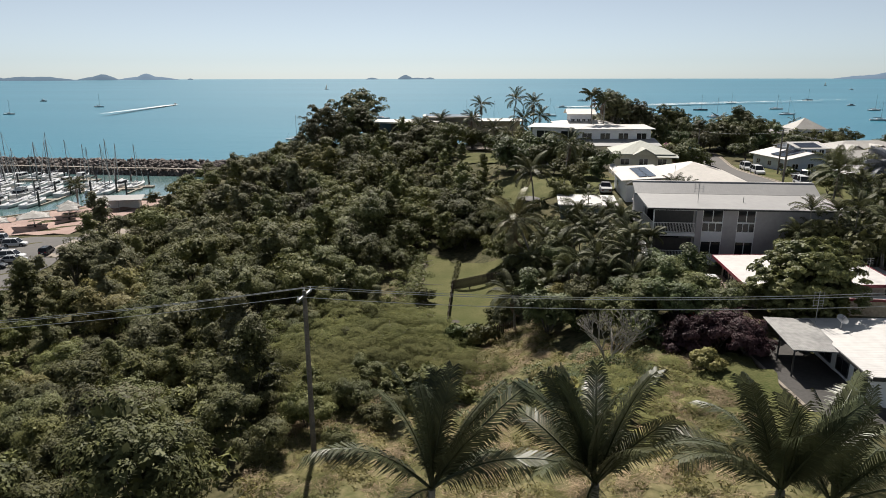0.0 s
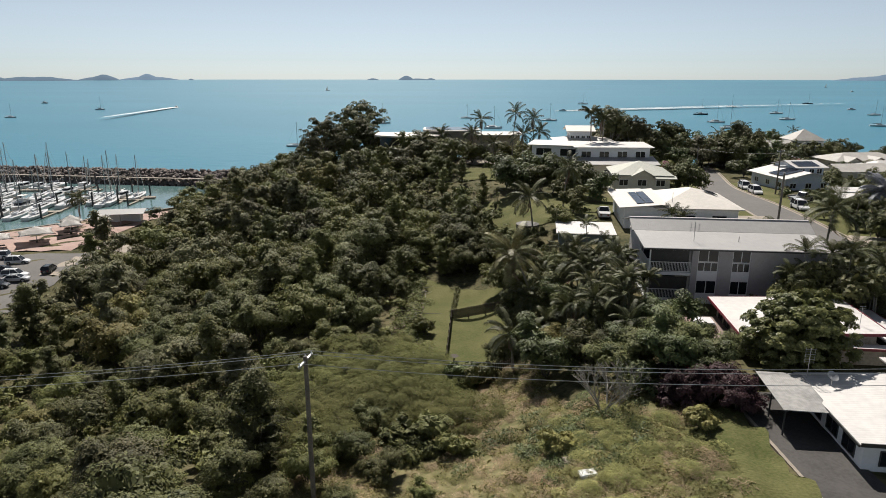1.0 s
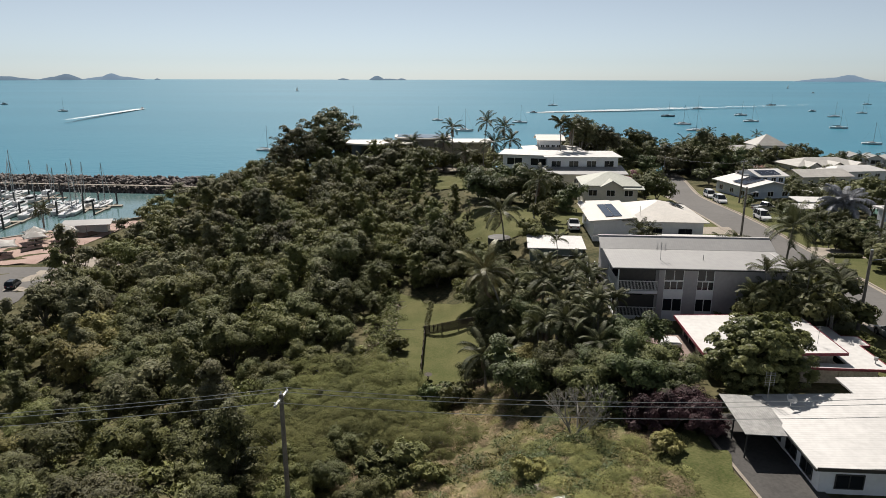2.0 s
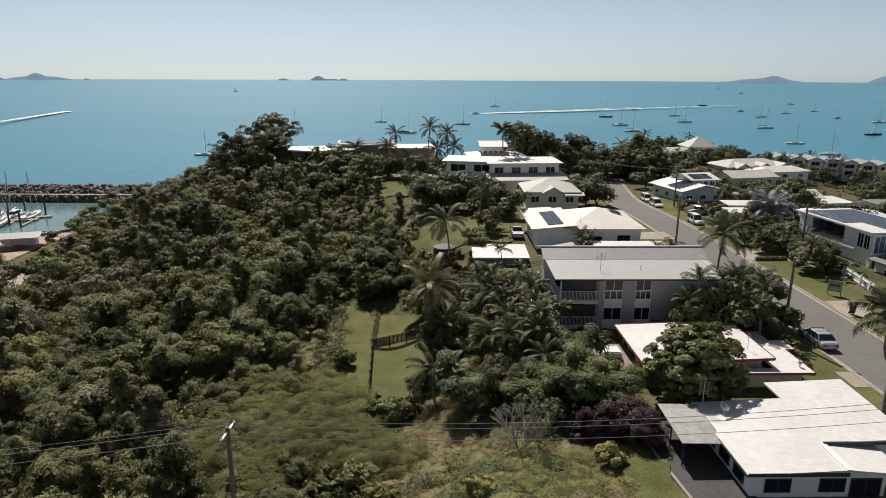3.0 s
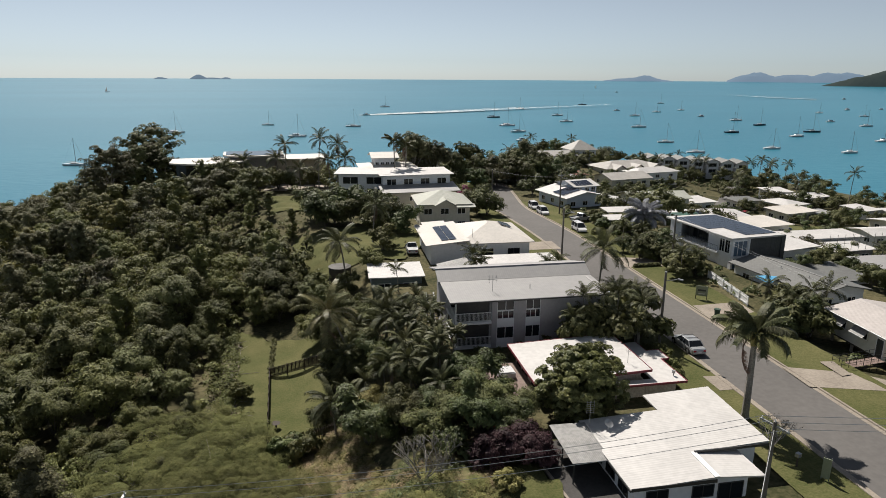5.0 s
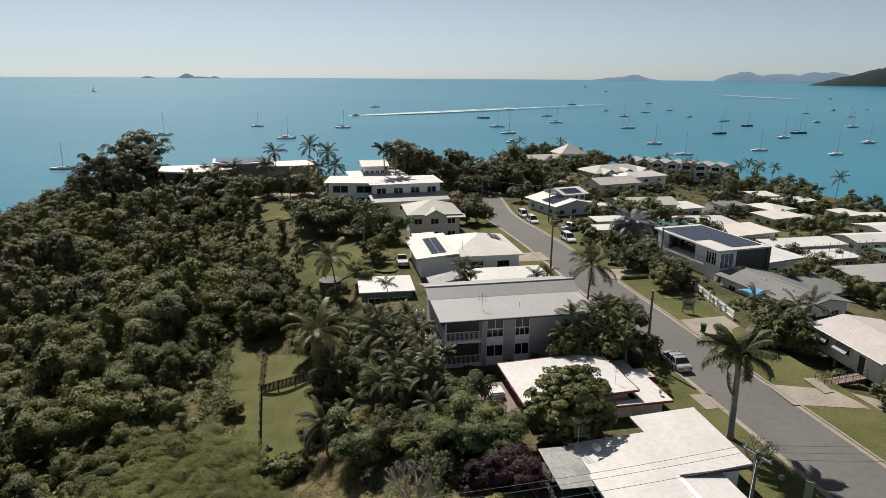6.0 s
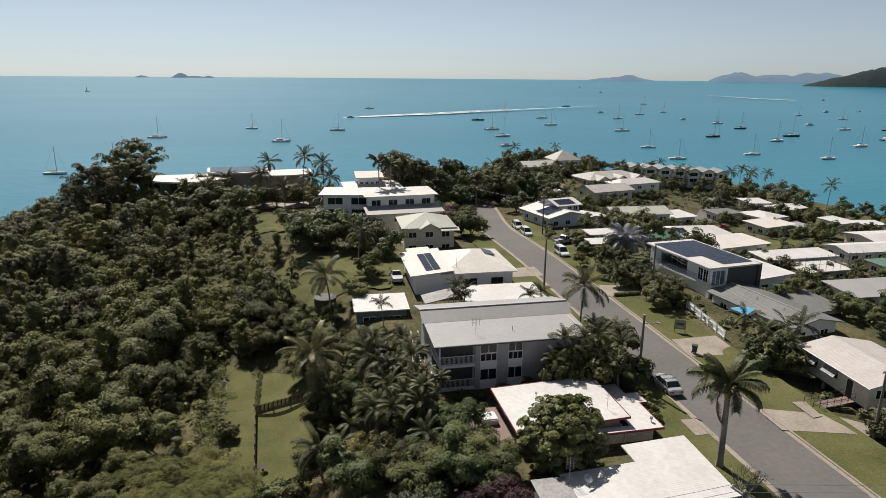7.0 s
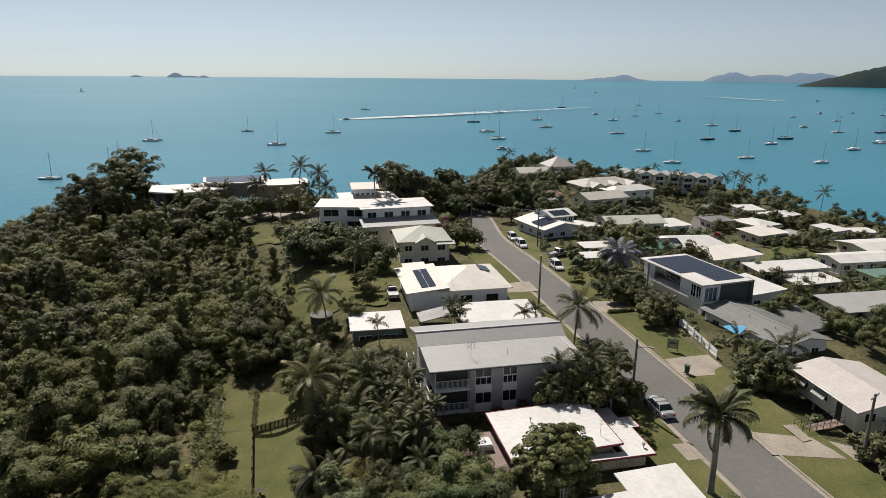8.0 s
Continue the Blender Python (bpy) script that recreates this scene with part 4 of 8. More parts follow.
def spot(x, y, z, yaw=YAW):
    return pose(x, y, z, 0, 0, yaw)


def simple_house(x, y, yaw, W, D, zg, eave, kind, rise, roofmat, wallmat, label, wins=(), over=0.6, storeys=1, trim=None, ridge=0.5, name="house"):
    """A detached house with windows on the walls named in wins (face, count, width, height)."""
    h = thing(name, spot(x, y, zg, yaw), label, "house")
    top = eave - zg
    walls(h, 0, W, 0, D, -2.5, top, wallmat)
    roof(h, kind, -over, W + over, -over, D + over, top + 0.14 - (0.0 if kind in ("rise_x", "rise_y") else 0.1), rise, roofmat, trim=trim, ridge=ridge)
    if kind == "gable_y":
        gable_wall(h, "y", 0, W, 0, D, top, rise * 0.9, wallmat, ridge=ridge)
    elif kind == "gable_x":
        gable_wall(h, "x", 0, W, 0, D, top, rise * 0.9, wallmat, ridge=ridge)
    elif kind == "rise_y":
        bm = boxed((0.02, W - 0.02, D - 0.2, D, top, top + rise * 0.9))
        part("clerestory", bm, wallmat, h)
    for face, count, w, hh in wins:
        length = W if face in "fb" else D
        for s in range(storeys):
            for i in range(count):
                u = length * (i + 0.5) / count - w / 2
                window(h, face, u, top - 2.15 - 2.75 * s + (1.3 - hh) * 0.5, w, hh, W, D)
    return h


# -- the white-roofed house nearest the camera, with its carport --
def near_house():
    zg = 17.2
    h = thing("near_house", spot(23.6, 32.2, zg), "low white bungalow with a broad white ribbed metal roof", "house")
    e = 2.75
    walls(h, 0.5, 9.2, 0.5, 9.0, -0.4, e - 0.05, WHITEWALL)
    walls(h, 9.25, 12.2, 3.9, 10.9, -0.4, e + 0.3, WHITEWALL)
    bm = bmesh.new()   # one broad slope that rises towards the street, stepped in outline
    zz = lambda x: e + 0.045 * x
    slab(bm, [(x, y, zz(x)) for x, y in ((0, 0), (6.4, 0), (6.4, 3.1), (12.7, 3.1), (13.1, 11.9), (6.9, 11.9), (6.9, 9.3), (0, 9.3))], 0.12)
    part("roof", bm, WHITEROOF, h)
    bm = bmesh.new()   # the smaller slope over the front corner
    slab(bm, [(6.42, 0, zz(6.4)), (10.2, 0, e - 0.05), (10.2, 3.4, e - 0.05), (6.42, 3.4, zz(6.4) - 0.02)], 0.12)
    part("front_roof", bm, WHITEROOF, h)
    part("ridge_cap", boxed((6.2, 6.6, -0.02, 3.1, zz(6.4) + 0.0, zz(6.4) + 0.05)), WHITEPAINT, h)
    part("fascia", boxed((0, 6.4, -0.06, -0.005, e - 0.12, e + 0.12), ), DARKTRIM, h)
    part("gutter", boxed((6.45, 12.7, 2.98, 3.09, e + 0.22, e + 0.42)), DARKTRIM, h, "dark gutter along the step of the roof")
    part("left_gutter", boxed((-0.08, -0.005, 0, 9.3, e - 0.16, e - 0.02)), DARKTRIM, h)
    W, D = 9.2, 8.5
    for f, u, z, w, hh in (("f", 0.9, 1.15, 1.7, 1.0), ("f", 4.4, 1.15, 1.7, 1.0)):
        wd = window(h, f, u, z, w, hh, W, D, DARKTRIM)
        wd.matrix_basis = pose(0.5 + u, 0.5, z)
    wd = window(h, "f", 6.7, 0.1, 2.0, 2.05, W, D, DARKTRIM, name="sliding_door")
    wd.matrix_basis = pose(6.9, 0.5, 0.1)
    for y, w in ((1.3, 1.5), (3.4, 1.5), (5.6, 1.6)):
        wd = window(h, "l", 0, 1.1, w, 1.0, W, D, DARKTRIM)
        wd.matrix_basis = pose(0.5, y + w, 1.1, 0, 0, -90)
    c = thing("carport", spot(21.6, 36.2, 17.9), "open carport with a weathered corrugated roof beside the bungalow", "carport")
    bm = bmesh.new()
    slab(bm, [(-0.3, -0.1, 2.05), (2.7, -0.1, 2.0), (2.7, 5.0, 2.2), (-0.3, 5.0, 2.25)], 0.05)
    part("roof", bm, OLDROOF, c)
    for x, y in ((-0.1, 0.1), (-0.1, 4.8), (-0.1, 2.4)):
        part("post", boxed((x - 0.04, x + 0.04, y - 0.04, y + 0.04, -1.0, 2.03)), DARKTRIM, c)
    part("beam", boxed((-0.16, -0.04, -0.1, 5.0, 1.92, 2.03)), DARKTRIM, c)
    structure(part("carport_slab", boxed((20.5, 24.6, 30.0, 42.0, 16.8, 18.1)), DARKSLAB), "dark concrete slab under the carport, shade painted in", "slab")
    structure(part("slab_edge", boxed((20.28, 20.495, 30.0, 42.0, 16.8, 18.12)), CONCRETE), "pale concrete edging of the carport slab", "edging")
    a = thing("tv_aerial", spot(24.9, 40.2, 20.1), "tall lattice television aerial on the roof", "aerial")
    bm = bmesh.new()
    rod(bm, (0, 0, 0), (0, 0, 2.2), 0.025, n=6)
    part("mast", bm, STEEL, a)
    for p, q in [((-0.35, 1.2 + 0.18 * k), (0.35, 1.2 + 0.18 * k)) for k in range(6)] + [((x, 1.1), (x, 2.2)) for x in (-0.3, 0.3)]:
        bm = bmesh.new()
        rod(bm, (p[0], 0, p[1]), (q[0], 0, q[1]), 0.012, n=4)
        part("element", bm, STEEL, a)
    d = thing("satellite_dish", spot(26.0, 39.2, 20.1), "grey satellite dish on a short mast", "dish")
    dish(d, 0.38, 0.6)
    return h


def dish(parent, r, up):
    bm = bmesh.new()
    rings = []
    for k in range(5):
        q = k / 4
        rings.append([bm.verts.new((r * q * math.cos(a), r * q * math.sin(a) * 1.0, 0.22 * r * q * q)) for a in np.linspace(0, 2 * math.pi, 17)[:-1]] if k else [bm.verts.new((0, 0, 0))])
    for k in range(16):
        bm.faces.new((rings[0][0], rings[1][k], rings[1][(k + 1) % 16]))
        for a, b in zip(rings[1:], rings[2:]):
            bm.faces.new((a[k], b[k], b[(k + 1) % 16], a[(k + 1) % 16]))
    bmesh.ops.transform(bm, matrix=pose(0, 0, up, 38, 0, 20), verts=bm.verts)
    part("reflector", bm, STEEL, parent, smooth=True)
    bm = bmesh.new()
    rod(bm, (0, 0, 0), (0, 0, up), 0.03, n=6)
    rod(bm, (0, 0, up), (0, -0.25, up + r * 0.9), 0.015, n=5)
    part("mast", bm, STEEL, parent)


near_house()


# -- the house with dark red fascias --
def red_house():
    zg = 17.0
    h = thing("red_trimmed_house", spot(23.9, 48.2, zg), "white-roofed house with dark red fascias and a block side wall", "house")
    e = 3.1
    walls(h, 0.7, 10.7, 0.7, 8.2, -1.5, e, BLOCKWALL)
    roof(h, "rise_x", 0, 11.4, 0, 8.9, e, 0.42, WHITEROOF, trim=REDTRIM)
    walls(h, 10.75, 13.8, -0.4, 8.0, -0.6, e - 0.75, BLOCKWALL)
    part("side_wall", boxed((3.6, 10.7, -0.4, -0.2, -0.6, e - 0.75)), BLOCKWALL, h, "stained block wall under the lower roof")
    bm = bmesh.new()
    slab(bm, [(x, y, e - 0.5) for x, y in ((3.2, -1.0), (14.5, -1.0), (14.5, 3.9), (15.4, 3.9), (15.4, 6.0), (14.0, 6.0), (14.0, 8.3), (11.45, 8.3), (11.45, -0.05), (3.2, -0.05))], 0.12)
    part("lower_roof", bm, WHITEROOF, h)
    for s in ((3.2, 14.55, -1.06, -1.005, e - 0.68, e - 0.46), (14.505, 14.56, -1.0, 3.85, e - 0.68, e - 0.46), (15.405, 15.46, 3.9, 6.0, e - 0.68, e - 0.46), (14.505, 15.4, 3.845, 3.895, e - 0.68, e - 0.46), (14.005, 15.4, 6.005, 6.06, e - 0.68, e - 0.46), (14.005, 14.06, 6.06, 8.3, e - 0.68, e - 0.46)):
        part("fascia", boxed(s), REDTRIM, h)
    for y, w in ((1.2, 1.8), (4.2, 1.8), (6.4, 1.2)):
        wd = window(h, "l", 0, 0.9, w, 1.5, 12, 8, DARKTRIM)
        wd.matrix_basis = pose(0.7, y + w, 0.9, 0, 0, -90)
    for x, y, z, hh in ((4.0, 6.0, e + 0.14, 0.35), (9.9, 1.9, e + 0.37, 1.6)):
        bm = bmesh.new()
        rod(bm, (x, y, z - 0.1), (x, y, z + hh), 0.04 if hh < 1 else 0.02, n=6)
        if hh < 1:
            rod(bm, (x, y, z + hh), (x, y, z + hh + 0.18), 0.13, n=8)
        else:
            for k in range(4):
                rod(bm, (x - 0.25, y, z + hh - 0.15 * k), (x + 0.25, y, z + hh - 0.15 * k), 0.012, n=4)
        part("vent" if hh < 1 else "aerial", bm, STEEL, h)
    bm = bmesh.new()
    rod(bm, (13.8, 0.2, e - 0.6), (13.8, 0.2, e - 0.2), 0.05, n=8)
    rod(bm, (13.8, 0.2, e - 0.2), (13.8, 0.2, e + 0.05), 0.16, n=10)
    part("whirly_vent", bm, STEEL, h)
    d = thing("timber_deck", spot(20.4, 48.4, 18.05), "raised reddish timber deck with a metal rail", "deck")
    for i in range(24):
        part("deck_board", boxed((0.175 * i, 0.175 * i + 0.165, 0, 8.2, 0.40, 0.45)), DECKWOOD, d)
    for x, y in ((0.1, 0.1), (0.1, 3.9), (0.1, 7.9), (3.1, 0.1)):
        part("post", boxed((x - 0.06, x + 0.06, y - 0.06, y + 0.06, -2.8, 0.35)), TIMBER, d)
    railing(d, 0, 8.0, 0.05, 0.5, 1.0, 0.3, mat=TIMBER, along="y")
    railing(d, 0, 3.3, 0.05, 0.5, 1.0, 0.3, mat=TIMBER)
    t = thing("spa_cover", spot(22.2, 52.6, 18.52), "white and blue covered tub on the deck", "tub")
    bm = boxed((0, 1.7, 0, 1.7, 0, 0.7))
    bmesh.ops.bevel(bm, geom=bm.edges[:], offset=0.12, segments=2, affect="EDGES")
    part("cover", bm, HULL, t)


red_house()


# -- the grey apartment house with balconies --
def apartments():
    zg, x0, y0 = 15.6, 20.6, 61.5
    h = thing("apartment_house", spot(x0, y0, zg), "grey three-level apartment house with balconies and white window bays", "building")
    W, D, e = 17.0, 11.5, 8.2
    f1, f2 = 2.8, 5.6
    t = 0.25
    # front wall in piers, with the balcony bay open at its left end
    for xa, xb in ((4.05, 4.65), (6.6, 7.9), (9.6, W)):
        part("front_wall", boxed((xa, xb, 0, t, -1.5, e)), GREYWALL, h)
    for x, w in ((4.65, 1.95), (7.9, 1.7)):
        for z0, z1 in ((-1.5, f1 + 0.65), (f1 + 2.05, f2 + 0.15), (f2 + 2.4, e)):
            part("bay_panel", boxed((x, x + w, 0.04, t, z0, z1)), WHITEWALL, h, "white panel between the windows")
        for z, hh, sp in ((f1 + 0.65, 1.4, 2), (f2 + 0.15, 0.95, 3), (f2 + 1.12, 1.28, 2)):
            wd = window(h, "f", x, z, w, hh, W, D, WHITEPAINT, sp, GLASS)
            wd.matrix_basis = pose(x, 0.10, z)
    part("left_wall", boxed((0, t, 5.2, D, -1.5, e)), GREYWALL, h)
    part("back_wall", boxed((t, W, D - t, D, -1.5, e + 0.4)), GREYWALL, h)
    part("right_wall", boxed((W - t, W, t, D - t, -1.5, e + 0.3)), GREYWALL, h)
    part("balcony_side_wall", boxed((3.85, 4.04, t, 5.0, -1.5, e)), GREYWALL, h)
    part("balcony_back_wall", boxed((0.3, 3.84, 5.0, 5.2, -1.5, e)), GREYWALL, h)
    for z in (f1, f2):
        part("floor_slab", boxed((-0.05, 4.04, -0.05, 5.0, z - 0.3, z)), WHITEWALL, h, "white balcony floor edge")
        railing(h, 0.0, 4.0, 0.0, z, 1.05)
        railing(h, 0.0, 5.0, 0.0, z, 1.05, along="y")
        # added dark sheet: the balcony's deep shade made as a surface
        part("shade_sheet", boxed((0.12, 3.84, 0.32, 0.34, z, z + 2.25)), DARKTRIM, h, "dark sheet standing in for the balcony's deep shade")
        # full-width dark glass, added to deepen the shade inside
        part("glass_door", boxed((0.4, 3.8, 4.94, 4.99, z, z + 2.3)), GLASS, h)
    part("lintel", boxed((0, 4.05, 0, 0.2, e - 0.35, e - 0.02)), WHITEWALL, h)
    for x, y in ((0.06, 0.06), (0.06, 4.9)):
        part("post", boxed((x - 0.06, x + 0.06, y - 0.06, y + 0.06, -1.5, e)), WHITEPAINT, h)
    # near-flat front roof, steeper middle, long back slope
    bm = bmesh.new()
    slab(bm, [(-0.7, -0.6, e), (W + 0.6, -0.6, e), (W + 0.6, 5.6, e + 0.32), (-0.7, 5.6, e + 0.32)], 0.16)
    part("front_roof", bm, GREYROOF, h, "light grey ribbed roof sheets")
    bm = bmesh.new()
    slab(bm, [(-0.9, 5.6, e + 0.34), (W + 0.7, 5.6, e + 0.34), (W + 0.7, 7.7, e + 1.32), (-0.9, 7.7, e + 1.32)], 0.16)
    slab(bm, [(-0.9, 7.71, e + 1.32), (W + 0.7, 7.71, e + 1.32), (W + 0.7, D + 0.6, e + 0.25), (-0.9, D + 0.6, e + 0.25)], 0.16)
    part("main_roof", bm, GREYROOF, h)
    part("gutter", boxed((-0.7, W + 0.6, -0.72, -0.605, e - 0.16, e - 0.02)), DARKTRIM, h)
    part("ridge_cap", boxed((-0.92, W + 0.72, 7.55, 7.86, e + 1.27, e + 1.36)), GREYWALL, h)
    bm = bmesh.new()
    rod(bm, (4.6, 2.0, e + 0.1), (4.6, 2.0, e + 2.1), 0.025, n=6)
    for x in (4.2, 4.6, 5.0):
        for k in range(5):
            rod(bm, (x - 0.12, 2.0, e + 1.2 + 0.17 * k), (x + 0.12, 2.0, e + 1.2 + 0.17 * k), 0.012, n=4)
        rod(bm, (x, 2.0, e + 1.1), (x, 2.0, e + 2.0), 0.012, n=4)
    rod(bm, (4.2, 2, e + 1.5), (5.0, 2, e + 1.5), 0.012, n=4)
    part("aerial", bm, STEEL, h)
    bm = bmesh.new()
    rod(bm, (9.0, 2.2, e), (9.0, 2.2, e + 0.7), 0.04, n=6)
    part("vent_pipe", bm, STEEL, h)
    # outside stair with white stringers at the left end
    for k in range(2):
        z0 = f1 * k + (0.2 if k == 0 else 0)
        part("stair_stringer", slanted(-0.6, 4.6, z0, -0.6, 10.6 if k else 10.0, z0 + f1), WHITEPAINT, h)
        part("stair_stringer", slanted(-1.5, 4.6, z0, -1.5, 10.6 if k else 10.0, z0 + f1), WHITEPAINT, h)
        for i in range(14):
            q = (i + 0.5) / 14
            part("tread", boxed((-1.5, -0.6, 4.6 + 5.6 * q - 0.14, 4.6 + 5.6 * q + 0.14, z0 + f1 * q - 0.03, z0 + f1 * q + 0.02)), TIMBER, h)
    return h


def slanted(x0, y0, z0, x1, y1, z1, r=0.07):
    bm = bmesh.new()
    rod(bm, (x0, y0, z0), (x1, y1, z1), r, n=4)
    return bm


apartments()

# -- further houses along the ridge --
shed = simple_house(16.2, 86.4, -8, 7.2, 5.8, 15.6, 19.1, "rise_y", 0.25, WHITEROOFX, TEALWALL, "small grey-green garden studio with a white skillion roof", (("f", 2, 1.9, 1.2), ("l", 1, 1.4, 1.1)), 0.45, name="garden_studio")


def house_two():
    zg = 17.4
    h = thing("hip_roofed_house", spot(27.2, 94.2, zg, -7), "white house with a cream hip roof and solar panels", "house")
    walls(h, 0, 16.2, 0, 12.6, -2.0, 3.9, WHITEWALL)
    roof(h, "hip", 4.2, 16.9, -0.7, 13.3, 3.95, 2.0, CREAMROOF)
    roof(h, "rise_x", -0.9, 6.2, -0.72, 13.6, 3.9, 0.62, CREAMROOF, name="side_roof")
    for u in (8.2, 12.6):
        window(h, "f", u, 1.6, 2.0, 1.2, 16.2, 12.6, DARKTRIM)
    window(h, "l", 3.0, 1.6, 1.6, 1.2, 16.2, 12.6)
    roof(h, "rise_x", 0.8, 5.0, 13.4, 17.0, 3.7, 0.2, CREAMROOF, name="back_roof")
    panels(h, 6, 2, 1.25, 1.62, pose(1.9, 1.0, 4.22, 0, -5, 0))
    panels(h, 3, 2, 1.0, 1.0, pose(13.0, 6.0, 5.35, 0, 16, 0))
    for x, y in ((7.0, 1.2),):
        bm = bmesh.new()
        rod(bm, (x, y, 4.2), (x, y, 6.0), 0.035, n=6)
        part("aerial", bm, STEEL, h)
    for x in (10.2, 11.1):
        part("air_conditioner", boxed((x, x + 0.8, -0.4, -0.02, 0.9, 1.5)), WHITEPAINT, h)
    d = thing("satellite_dish", spot(27.4, 103.4, 21.45), "grey satellite dish on the roof", "dish")
    dish(d, 0.55, 0.6)
    c = thing("double_carport", spot(31.8, 82.6, 17.4, -7), "wide carport with a flat white roof", "carport")
    roof(c, "rise_y", 0, 12.6, 0, 8.0, 2.5, 0.15, WHITEROOFX)
    for x, y in ((0.2, 0.2), (12.4, 0.2), (0.2, 7.8), (12.4, 7.8), (6.3, 0.2), (6.3, 7.8)):
        part("post", boxed((x - 0.06, x + 0.06, y - 0.06, y + 0.06, -0.5, 2.45)), STEEL, c)
    s = thing("lean_to_roof", spot(26.4, 86.2, 17.0, -7), "low weathered skillion roof between the buildings", "roof")
    roof(s, "rise_x", 0, 4.6, 0, 4.0, 2.3, 0.9, OLDROOF)
    for x, y in ((0.2, 0.2), (4.4, 0.2), (0.2, 3.8), (4.4, 3.8)):
        part("post", boxed((x - 0.05, x + 0.05, y - 0.05, y + 0.05, -1.0, 2.3 + 0.16 * x)), STEEL, s)


house_two()
h3 = simple_house(33.4, 124.2, -8, 10.4, 10.5, 16.3, 21.7, "hip", 2.1, OLIVEROOF, CREAMWALL, "two-storey cream weatherboard house with a pale olive roof", (("f", 3, 1.7, 1.25), ("l", 2, 1.5, 1.2)), 0.6, 2)
roof(h3, "gable_y", 3.0, 7.4, -1.4, 3.4, 5.35, 1.2, OLIVEROOF, name="front_gable")
gable_wall(h3, "y", 3.4, 7.0, -0.9, 0.3, 5.3, 1.0, CREAMWALL)
roof(h3, "rise_y", 7.2, 11.4, -1.6, 0.2, 5.0, 0.35, OLIVEROOF, name="window_hood")
simple_house(30.0, 144.2, -2, 16.0, 8.0, 17.0, 24.8, "rise_y", 0.35, WHITEROOFX, WHITEWALL, "long white two-storey house with a flat white roof", (("f", 4, 2.2, 1.4), ("l", 1, 1.8, 1.2)), 0.8, 2, name="long_house")
# the wing's wide dark windows stand in for a deeply shaded verandah
simple_house(20.6, 149.5, -18, 11.0, 7.0, 17.0, 24.9, "rise_y", 0.3, WHITEROOFX, WHITEWALL, "white wing with a deep-eaved flat roof", (("f", 2, 3.6, 1.7),), 1.0, 2, name="house_wing")
simple_house(29.6, 139.6, -2, 16.4, 4.6, 16.5, 21.6, "rise_y", 1.1, GREYROOF, CREAMWALL, "low wing with a pale metal roof and a shaded verandah", (("f", 4, 1.4, 1.0),), 0.9, 1, name="verandah_wing")
simple_house(30.6, 157.0, -4, 5.2, 6.0, 17.0, 27.4, "gable_x", 1.1, CREAMROOF, WHITEWALL, "white upper-storey pavilion with a low gable roof", (("f", 4, 0.9, 0.9), ("r", 3, 1.0, 0.9)), 0.9, 1, name="pavilion")
lower = thing("low_house", spot(27.5, 155.0, 17.0, -4), "low cream house with a pale hip roof round the pavilion", "house")
walls(lower, 0, 12.5, 0, 9, -2, 8.2, CREAMWALL)
roof(lower, "hip", -1, 13.5, -1, 10, 8.2, 0.9, CREAMROOF)
h5 = simple_house(72.4, 134.8, 6, 10.4, 12.6, 15.6, 19.2, "gable_y", 1.3, WHITEROOF, BLUEWALL, "pale blue house with a white gable roof and solar panels", (("f", 3, 1.4, 1.1), ("l", 3, 1.4, 1.1)), 0.8, 1)
panels(h5, 3, 5, 1.0, 1.6, pose(0.2, 2.0, 4.05, 0, -11.5, 0))
panels(h5, 2, 5, 1.0, 1.5, pose(5.6, 4.6, 5.62, 13, 0, 0))

walls(h5, 5.2, 11.6, 4.6, 12.4, 3.5, 5.3, BLUEWALL)
roof(h5, "gable_x", 4.6, 12.3, 3.9, 13.1, 5.35, 1.1, WHITEROOF, name="upper_roof")
gable_wall(h5, "x", 5.2, 11.6, 4.6, 12.4, 5.3, 0.95, BLUEWALL)
for u in (6.0, 8.2, 10.0):
    wd = window(h5, "f", u, 3.9, 1.2, 1.1, 11, 12)
    wd.matrix_basis = pose(u, 4.58, 3.9)
bm = bmesh.new()
rod(bm, (2.9, 7.4, 5.2), (4.5, 7.4, 5.2), 0.28, n=12)
part("water_heater", bm, WHITEPAINT, h5, "white solar hot water cylinder on the ridge")

